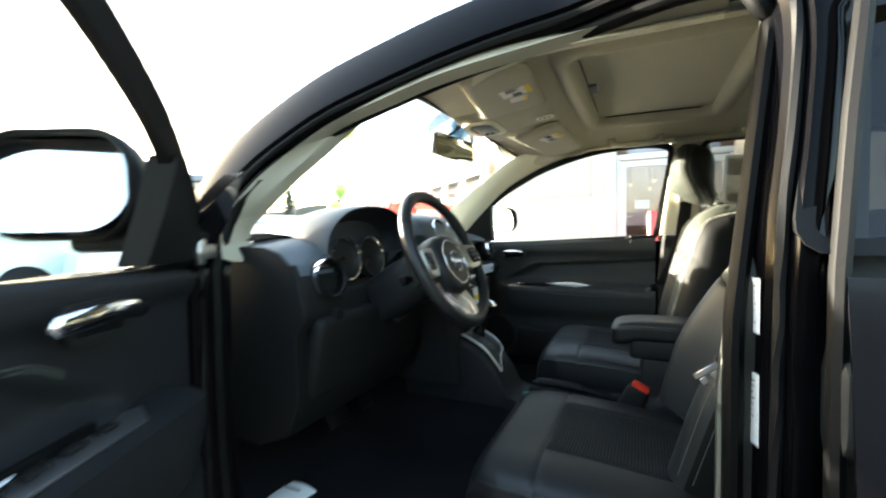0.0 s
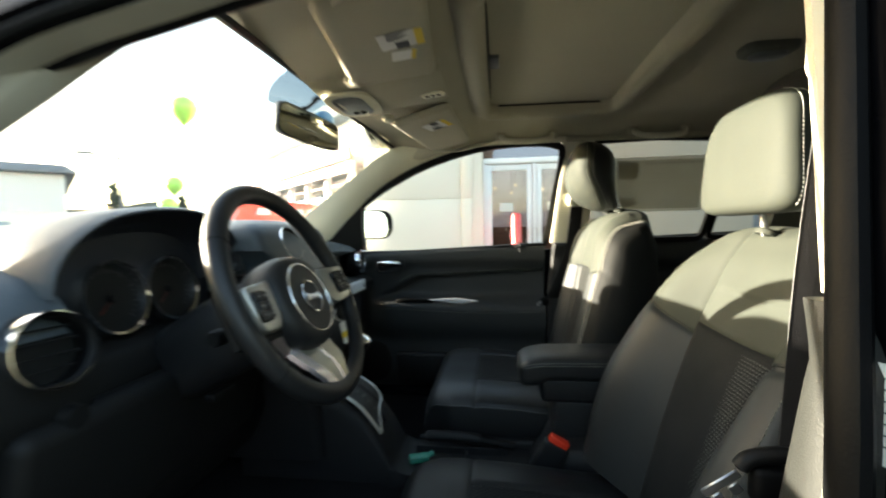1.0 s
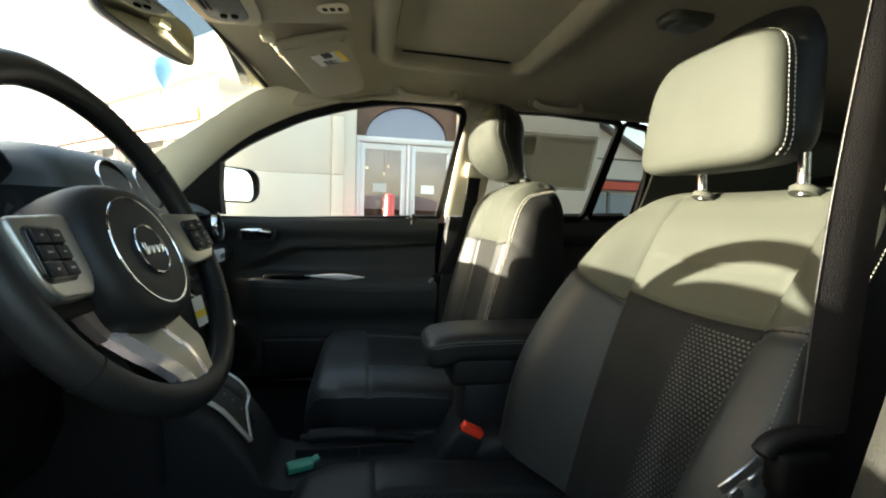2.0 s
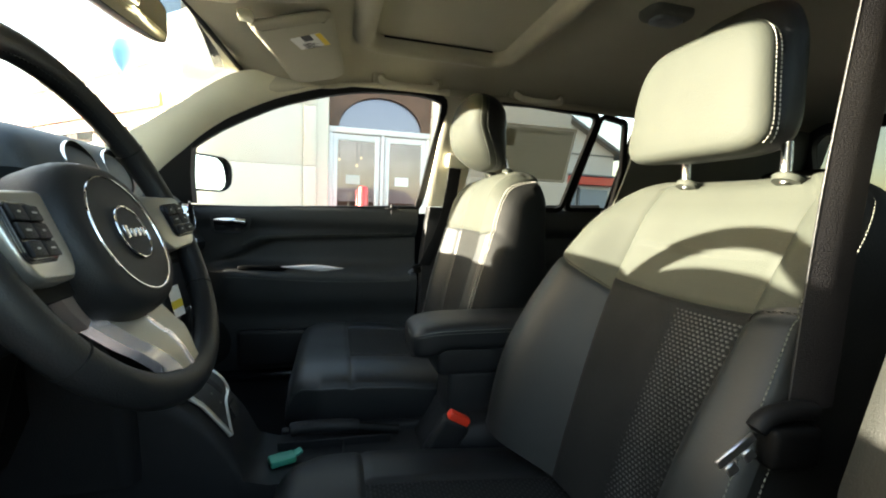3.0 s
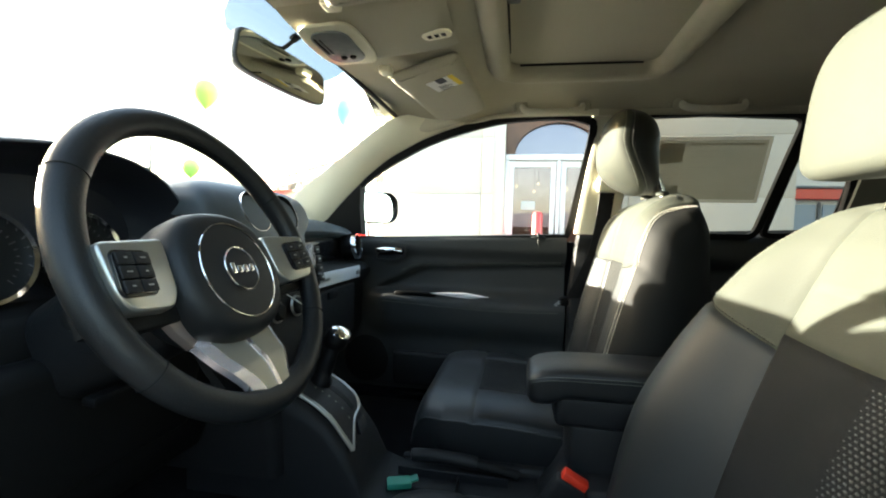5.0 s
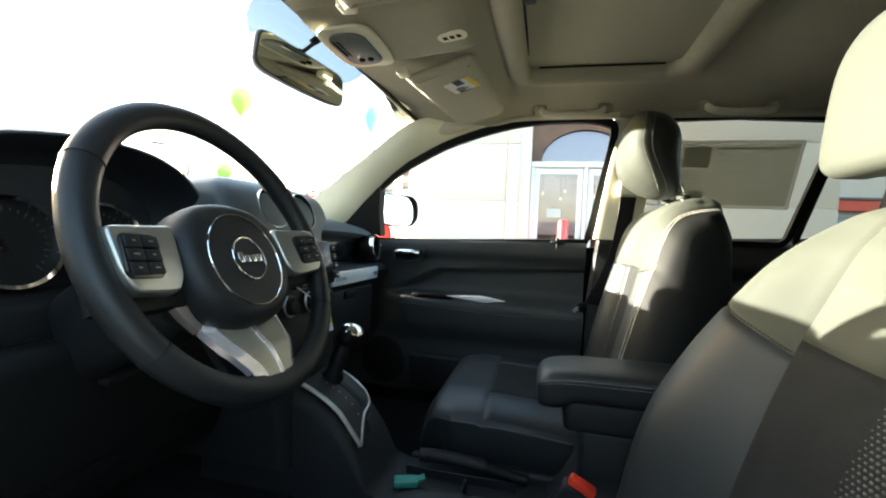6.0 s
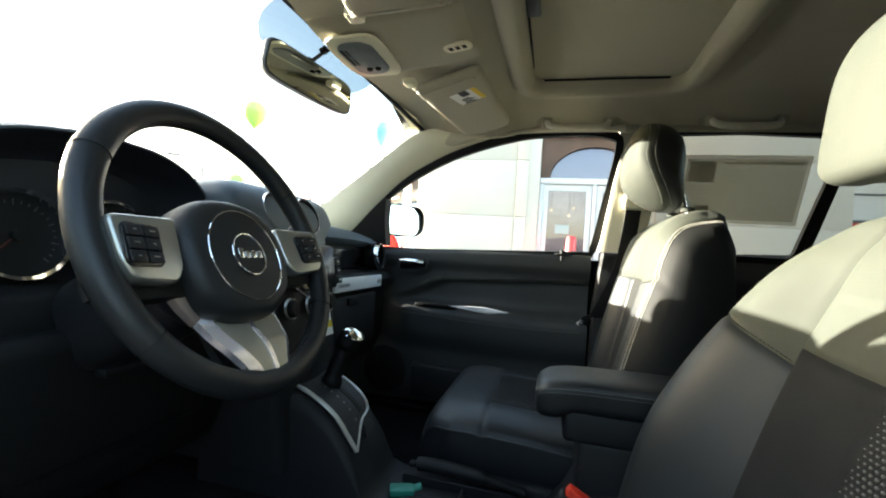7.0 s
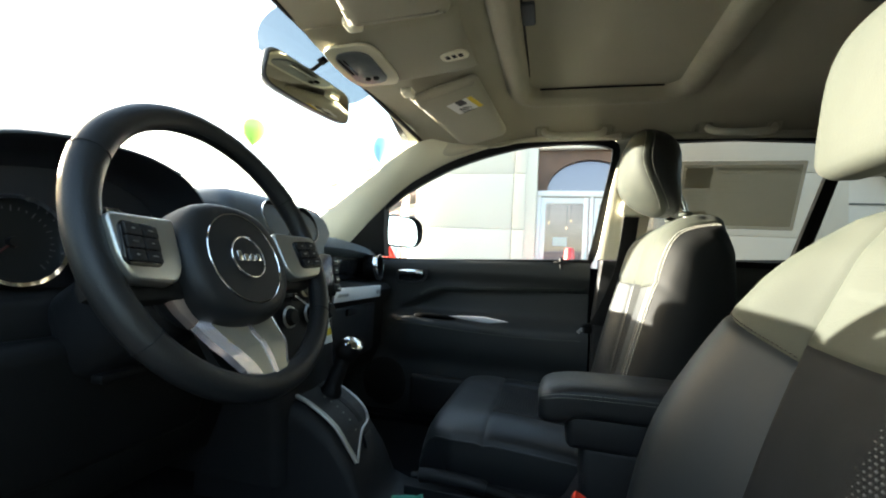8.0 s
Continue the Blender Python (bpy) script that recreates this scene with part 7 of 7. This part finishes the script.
leaf = material("dark_conifer", (0.03, 0.05, 0.025), 0.9, var=0.4, vscale=3)

gnd = part("ground", sheet(lambda s, t: Vector((-1500 + 3000 * s, -1500 + 3000 * t, -0.001)), 4, 4), asphalt)
tagged(gnd, "grey asphalt parking lot reaching the horizon", "ground", kind="structure")
pav = part("pavement", box((12, 1.3, 0.14), (1.5, 5.45, 0.07), 0.02, 2), concrete)
tagged(pav, "concrete pavement with a kerb before the showroom", "pavement", kind="structure")

FY = 6.1
shop = thing("showroom", "beige stucco showroom facade with arched glass entrance", "building", (1.5, FY, 0))
GROOVES = (0.70, 1.63, 2.54, 3.45)
DX0, DX1, DTOP = 0.10, 1.72, 2.92


def slab(x0, x1, z0, z1, y0=FY, y1=FY + 0.35):
    return box((x1 - x0, y1 - y0, z1 - z0), ((x0 + x1) / 2, (y0 + y1) / 2, (z0 + z1) / 2), 0.008, 2)


zz = (0.14,) + GROOVES + (4.6,)
for x0, x1 in ((-1.92, -0.275), (1.98, 4.25)):
    for z0, z1 in zip(zz, zz[1:]):
        part("wall_panel", slab(x0, x1 - 0.008, z0 + 0.004, z1 - 0.004), stucco, shop, "beige stucco panel")
for x0, x1 in ((-0.275, -0.075), (1.80, 1.98)):
    for z0, z1 in zip(zz, zz[1:]):
        part("pilaster_panel", slab(x0 + 0.006, x1 - 0.008, z0 + 0.004, z1 - 0.004, FY - 0.02), stucco, shop, "beige stucco pilaster")
for x0, x1 in ((-0.075, DX0), (DX1, 1.80)):
    for z0, z1 in zip(zz, zz[1:]):
        part("reveal_panel", slab(x0, x1 - 0.004, z0 + 0.004, z1 - 0.004, FY + 0.02), stucco, shop)
part("wall_panel", slab(DX0, DX1, DTOP + 0.02, 4.6), stucco, shop)
part("wall_backing", slab(-1.90, DX0 - 0.02, 0.14, 4.58, FY + 0.014, FY + 0.30), stucco, shop)
part("wall_backing", slab(DX1 + 0.02, 4.23, 0.14, 4.58, FY + 0.014, FY + 0.30), stucco, shop)
part("return_wall", box((0.30, 8.0, 4.4), (-1.74, FY + 4.30, 2.38), 0.01, 2), stucco, shop)
part("return_wall", box((0.30, 8.0, 4.4), (4.09, FY + 4.30, 2.38), 0.01, 2), stucco, shop)
part("parapet_cap", box((6.3, 0.5, 0.12), (1.16, FY + 0.15, 4.66), 0.02, 2), concrete, shop)
part("showroom_back", box((5.5, 0.1, 3.6), (1.18, FY + 5.0, 1.9), 0), pale_in, shop)
part("showroom_floor", box((5.5, 5.0, 0.1), (1.18, FY + 2.7, 0.10), 0), concrete, shop)
part("showroom_ceiling", box((5.5, 5.0, 0.1), (1.18, FY + 2.7, 3.6), 0), pale_in, shop)
part("flat_roof", box((5.7, 8.0, 0.15), (1.18, FY + 4.3, 4.5), 0), roof_grey, shop)

ent = thing("entrance", "aluminium double glass entrance doors under a brown arched transom", "entrance door", (0.9, FY, 0.14))
EY = FY + 0.14
LEAF = [(DX0 + 0.06, 0.90), (0.98, DX1 - 0.06)]
for x in (DX0 + 0.03, 0.94, DX1 - 0.03):
    part("frame_post", box((0.06 if x != 0.94 else 0.05, 0.10, 2.12), (x, EY, 1.20), 0.006, 2), alu, ent)
part("transom_bar", box((DX1 - DX0, 0.12, 0.09), ((DX0 + DX1) / 2, EY, 2.235), 0.006, 2), alu, ent)
for x0, x1 in LEAF:
    st_ = part("door_leaf", join(box((0.075, 0.045, 2.03), (x0 + 0.04, EY, 1.165), 0.005, 2), box((0.075, 0.045, 2.03), (x1 - 0.04, EY, 1.165), 0.005, 2),
                                box((x1 - x0 - 0.15, 0.040, 0.10), ((x0 + x1) / 2, EY, 2.128), 0.005, 2), box((x1 - x0 - 0.15, 0.040, 0.16), ((x0 + x1) / 2, EY, 0.24), 0.005, 2)), alu, ent, "aluminium glass door leaf")
    g_ = part("pane", box((x1 - x0 - 0.14, 0.01, 1.78), ((x0 + x1) / 2, EY, 1.20)), shop_glass, st_)
    part("push_bar", box((0.03, 0.04, 0.36), (x1 - 0.06 if x0 < 0.5 else x0 + 0.06, EY - 0.05, 1.15), 0.01, 2), alu, st_)
    part("door_notice", box((0.22, 0.004, 0.14), ((x0 + x1) / 2 - 0.05, EY - 0.008, 1.47)), paper if x0 > 0.5 else material("grey_notice", (0.42, 0.46, 0.44), 0.6), st_, "small notice on the glass")
arch_cx, arch_r = (DX0 + DX1) / 2, 0.66
spandrel = [(DX0, 2.285), (arch_cx - arch_r, 2.285)] + [(arch_cx - arch_r * math.cos(math.pi * i / 24), 2.285 + 0.50 * math.sin(math.pi * i / 24)) for i in range(1, 24)] + [(arch_cx + arch_r, 2.285), (DX1, 2.285), (DX1, DTOP + 0.02), (DX0, DTOP + 0.02)]
part("transom_spandrel", ngon(spandrel, 0.06, axes((0, EY + 0.03, 0), (1, 0, 0), (0, 0, 1), (0, -1, 0))), brown, ent, "brown panel with an arched opening")
part("transom_pane", box((DX1 - DX0, 0.01, 0.66), ((DX0 + DX1) / 2, EY + 0.05, 2.60)), material("sky_lit_pane", (0.19, 0.185, 0.235), 0.08, metal=0.6), ent, "arched transom glass")
for i, (x, z) in enumerate(((0.28, 1.95), (0.62, 1.85), (0.70, 2.0), (1.25, 1.9))):
    lt = thing("pendant_lamp", "small warm pendant lamp inside the showroom", "lamp", (x, FY + 1.8, z), group="pendant lamps")
    part("bulb", lathe([(0.0, -0.03), (0.016, -0.018), (0.016, 0.018), (0.0, 0.03)], 10, Matrix.Translation((x, FY + 1.8, z))), material("warm_bulb", (1.0, 0.75, 0.45), 0.5, emit=0.5) if i == 0 else bpy.data.materials["warm_bulb"], lt)
    part("cord", tube([(x, FY + 1.8, z + 0.04), (x, FY + 1.8, 3.55)], 0.006, 5), ink, lt)
desk = thing("counter", "dark reception counter inside the showroom", "counter", (0.9, FY + 3.0, 0.15))
part("counter_body", box((2.6, 0.5, 1.0), (0.9, FY + 3.0, 0.65), 0.02, 2), brown, desk)

bol = thing("bollard", "red painted steel bollard before the entrance", "bollard", (0.62, 5.72, 0.14))
part("post", lathe([(0.075, 0.0), (0.075, 1.16), (0.06, 1.20), (0.0, 1.215)], 24, Matrix.Translation((0.62, 5.72, 0.14))), red_paint, bol)

# the wing beyond, with a red canopy edge and a row of upper windows
wing_b = thing("far_wing", "white two storey wing with red canopy and windows", "building", (-7, 14, 0))
W0, W1 = Vector((-2.6, 9.9, 0)), Vector((-12.5, 19.6, 0))
wd = (W1 - W0).normalized()
wn = Vector((-wd.y, wd.x, 0))
if wn.y > 0:
    wn = -wn
WB = axes(W0, wd, (0, 0, 1), wn)
LENW = (W1 - W0).length
def wbox(u0, u1, z0, z1, n0, n1, bev=0.01):
    return on_m(box((u1 - u0, z1 - z0, n1 - n0), ((u0 + u1) / 2, (z0 + z1) / 2, (n0 + n1) / 2), bev, 1), WB)
part("lower_wall", wbox(0, LENW, 0, 2.75, -0.4, -0.1), stucco_far, wing_b)
part("upper_wall", wbox(0, LENW, 3.25, 6.0, -1.4, -1.1), stucco_far, wing_b)
part("canopy_roof", wbox(0, LENW, 3.0, 3.1, -1.4, 0.9), stucco_far, wing_b)
part("canopy_edge", wbox(0, LENW, 2.92, 3.20, 0.90, 0.98), orange_band, wing_b, "orange red canopy edge")
part("canopy_edge", wbox(0, LENW, 2.60, 2.86, 0.86, 0.94), stucco_far, wing_b)
for i in range(9):
    u = 0.4 + 1.5 * i
    part("canopy_post", wbox(u, u + 0.16, 0, 2.95, 0.6, 0.76), stucco_far, wing_b)
    w_ = part("window", wbox(u + 0.2, u + 1.15, 3.75, 4.75, -1.12, -1.07), far_glass, wing_b, "pale blue upper window")
    part("window_frame", wbox(u + 0.10, u + 0.20, 3.65, 4.85, -1.10, -1.0), stucco_far, w_)
    part("shop_window", wbox(u + 0.3, u + 1.4, 0.5, 2.4, -0.12, -0.07), far_glass, wing_b)
part("roof_eave", wbox(-0.2, LENW + 0.2, 5.0, 5.16, -1.4, -0.5), stucco_far, wing_b)


def far_building(name, cx, cy, w, d, h, yaw, mat, roof, label, band=None, canopy=False):
    b = thing(name, label, "building", (cx, cy, 0))
    M = Matrix.Translation((cx, cy, 0)) @ Euler((0, 0, radians(yaw))).to_matrix().to_4x4()
    part("wall", on_m(box((w, d, h), (0, 0, h / 2), 0.05, 1), M), mat, b)
    part("roof", on_m(box((w + 1.2, d + 1.2, 0.5), (0, 0, h + 0.25), 0.1, 1, taper=(0.96, 0.9)), M), roof, b)
    if band:
        part("fascia", on_m(box((w + 1.3, 0.1, 0.7), (0, -d / 2 - 0.62, h - 0.3), 0.02, 1), M), band, b)
    n = int(w // 3)
    for i in range(n):
        x = -w / 2 + (i + 0.5) * w / n
        wn_ = part("window", on_m(box((w / n * 0.7, 0.06, h * 0.4), (x, -d / 2 - 0.02, h * 0.45), 0.01, 1), M), far_glass, b)
        part("window_frame", on_m(box((w / n * 0.76, 0.04, 0.08), (x, -d / 2 - 0.04, h * 0.66), 0.01, 1), M), alu, wn_)
    return b


far_building("garage", -36, 24, 26, 10, 4.5, -40, stucco_far, roof_grey, "low white garage with grey roof across the lot")
gab = thing("gabled_garage", "pale gabled garage with a red band over dark glass", "building", (10, 26, 0))
part("wall", ngon([(5.0, 0.0), (15.0, 0.0), (15.0, 4.45), (10.0, 7.05), (5.0, 4.45)], 12.0, axes((0, 32, 0), (1, 0, 0), (0, 0, 1), (0, -1, 0))), stucco_far, gab, "pale rendered gable wall")
for sg in (-1, 1):
    part("roof", ngon([(10.0, 7.08), (10.0 + sg * 5.5, 4.20), (10.0 + sg * 5.5, 4.36), (10.0, 7.26)], 13.0, axes((0, 32.5, 0), (1, 0, 0), (0, 0, 1), (0, -1, 0))), roof_grey, gab, "grey roof slope")
part("wall_trim", box((10.0, 0.06, 0.07), (10.0, 19.97, 4.33), 0.01, 1), roof_grey, gab)
part("fascia", box((10.0, 0.35, 0.45), (10.0, 19.85, 2.93), 0.03, 1), red_paint, gab, "red fascia band")
part("fascia_cap", box((10.1, 0.42, 0.10), (10.0, 19.84, 3.21), 0.02, 1), roof_grey, gab)
for i in range(5):
    w_ = part("window", box((1.7, 0.06, 1.9), (6.1 + 1.95 * i, 19.96, 1.55), 0.01, 1), far_glass, gab, "dark glass front")
    part("window_frame", box((0.10, 0.10, 2.2), (5.12 + 1.95 * i, 19.95, 1.5), 0.01, 1), roof_grey, w_)
far_building("store", -34, -14, 24, 12, 5.5, 70, stucco_far, roof_grey, "low pale store across the parking lot")

hill = part("hill", sheet(lambda s, t: Vector((-420 + 60 * t, -760 + 1220 * s, -2 + (26 + 9 * math.sin(15 * s) + 6 * math.sin(39 * s + 1)) * t)), 100, 3), hill_hazed)
tagged(hill, "hazy wooded hill line on the horizon", "hill", kind="structure")


def conifer(x, y, h, r):
    t = thing("conifer", "tall narrow dark conifer at the lot edge", "tree", (x, y, 0))
    part("trunk", tube([(x, y, 0), (x, y, h * 0.9)], [0.12, 0.03], 8), brown, t)
    rnd = random.Random(7)
    bm = bmesh.new()
    for i in range(420):
        z = h * (0.08 + 0.9 * rnd.random())
        k = (1 - (z / h) ** 2.2) * r
        a = rnd.random() * 6.283
        rr = k * math.sqrt(rnd.random())
        c = Vector((x + rr * math.cos(a), y + rr * math.sin(a), z))
        s_ = 0.14 + 0.16 * rnd.random()
        vs = [bm.verts.new(c + Vector((rnd.uniform(-1, 1), rnd.uniform(-1, 1), rnd.uniform(-0.4, 1.4))) * s_) for _ in range(4)]
        for tri in ((0, 1, 2), (0, 2, 3), (0, 3, 1), (1, 3, 2)):
            bm.faces.new([vs[j] for j in tri])
    part("crown", bm, leaf, t)


conifer(-29, 28.7, 5.2, 0.75)
conifer(-27.5, 34, 4.6, 0.8)


def street_lamp(x, y, h, yaw):
    l = thing("street_lamp", "grey double street lamp on a tall pole", "street lamp", (x, y, 0))
    part("pole", tube([(x, y, 0), (x, y, h)], [0.10, 0.06], 10), roof_grey, l)
    c, s_ = math.cos(radians(yaw)), math.sin(radians(yaw))
    part("arm", tube([(x, y, h - 0.05), (x + 1.3 * c, y + 1.3 * s_, h + 0.15)], 0.04, 8), roof_grey, l)
    part("head", box((0.7, 0.3, 0.12), (x + 1.5 * c, y + 1.5 * s_, h + 0.15), 0.03, 2, Euler((0, 0, radians(yaw))).to_matrix().to_4x4()), roof_grey, l)


street_lamp(-20, 20, 5.4, 215)


def parked_car(x, y, yaw, mat, label, h=1.75, L=4.6):
    c = thing("parked_car", label, "car", (x, y, 0), group="parked cars")
    M = Matrix.Translation((x, y, 0)) @ Euler((0, 0, radians(yaw))).to_matrix().to_4x4()
    prof = [(-L / 2, 0.45), (-L / 2 + 0.05, 0.85), (-L * 0.27, 1.02), (-L * 0.15, h - 0.06), (-L * 0.02, h), (L * 0.32, h - 0.02), (L * 0.43, h - 0.12), (L / 2 - 0.03, 1.05), (L / 2, 0.55), (L / 2 - 0.1, 0.35), (-L / 2 + 0.1, 0.35)]
    rings = []
    for yy, k in ((-0.90, 0.94), (-0.93, 1.0), (0.93, 1.0), (0.90, 0.94)):
        r = []
        for px, pz in prof:
            lean = 0.80 if pz > 1.1 else 1.0
            r.append(M @ Vector((px, yy * lean, 0.35 + (pz - 0.35) * (k if pz > 0.4 else 1))))
        rings.append(r)
    part("body", loft(rings), mat, c)
    for x0, x1 in ((-L * 0.19, -0.02), (0.06, L * 0.20), (L * 0.22, L * 0.40)):
        for sg in (-1, 1):
            part("side_window", on_m(ngon([(x0 + (0.28 if x0 < -0.3 else 0.02), 1.12), (x1, 1.12), (x1 - 0.03, h - 0.16), (x0 + (0.52 if x0 < -0.3 else 0.05), h - 0.16)], 0.02, axes((0, sg * 0.745, 0), (1, 0, 0), (0, 0, 1), (0, sg, 0))), M), far_glass, c)
    part("windscreen", on_m(box((0.02, 1.30, 0.62), (0, 0, 0), 0.005, 1, Matrix.Translation((-L * 0.212, 0, (1.02 + h) / 2)) @ Euler((0, radians(38), 0)).to_matrix().to_4x4()), M), far_glass, c)
    part("rear_window", on_m(box((0.02, 1.25, 0.45), (0, 0, 0), 0.005, 1, Matrix.Translation((L * 0.470, 0, (1.10 + h) / 2 - 0.03)) @ Euler((0, radians(-22), 0)).to_matrix().to_4x4()), M), far_glass, c)
    for px in (-L * 0.31, L * 0.29):
        for sg in (-1, 1):
            part("wheel", lathe([(0.0, -0.11), (0.30, -0.11), (0.34, -0.08), (0.34, 0.08), (0.30, 0.11), (0.0, 0.10)], 24, M @ axes((px, sg * 0.86, 0.34), (1, 0, 0), (0, 0, 1), (0, -sg, 0))), rubber, c)
    for sg in (-1, 1):
        part("tail_lamp", on_m(box((0.04, 0.12, 0.30), (L / 2 - 0.03, sg * 0.80, 0.95), 0.01, 2), M), red_plastic, c)
    return c


parked_car(-5.2, 7.9, 70, red_paint, "red sport utility car parked ahead", 1.80)
white_paint = material("white_car_paint", (0.75, 0.76, 0.76), 0.25, coat=0.6)
green_paint = material("pale_green_car_paint", (0.46, 0.57, 0.52), 0.25, coat=0.6)
parked_car(-7.2, 4.4, 75, white_paint, "pale car parked across the lane", 1.50)
parked_car(-9.0, 0.6, 80, green_paint, "pale green car parked across the lane", 1.50)
parked_car(-9.0, -6.5, 85, white_paint, "white car parked across the lane", 1.60)
# out of view: added so the black paint reflects something dark
parked_car(2.1, -3.75, 178, material("grey_car_paint", (0.05, 0.05, 0.055), 0.3, metal=0.3, coat=0.6), "unseen dark grey car added to darken paint reflections", 1.75)


def balloon(x, y, z, r, mat, label):
    b = thing("balloon", label, "balloon", (x, y, z - 2), group="balloons")
    part("skin", lathe([(0.0, -1.22 * r), (0.10 * r, -1.16 * r), (0.42 * r, -0.86 * r), (0.78 * r, -0.45 * r), (0.97 * r, 0.0), (0.97 * r, 0.25 * r), (0.80 * r, 0.66 * r), (0.45 * r, 0.93 * r), (0.0, 1.02 * r)], 24, Matrix.Translation((x, y, z))), mat, b)
    part("knot", lathe([(0.0, 0.02), (0.02, 0.0), (0.012, -0.012), (0.0, -0.012)], 8, Matrix.Translation((x, y, z - 1.22 * r))), mat, b)
    part("string", tube([(x, y, z - 1.2 * r), (x + 0.1, y + 0.05, z / 2), (x, y, 0.0)], 0.0010, 4), paper, b)


lime = material("lime_balloon", (0.52, 0.90, 0.18), 0.35)
sky_blue = material("blue_balloon", (0.27, 0.58, 0.90), 0.35)
balloon(-4.50, 5.14, 3.05, 0.20, lime, "lime green balloon on a string")
balloon(-3.76, 3.96, 1.74, 0.11, lime, "lime green balloon on a string")
balloon(-4.15, 4.31, 1.50, 0.12, lime, "lime green balloon on a string")
balloon(-2.71, 6.27, 3.03, 0.21, sky_blue, "blue balloon on a string")
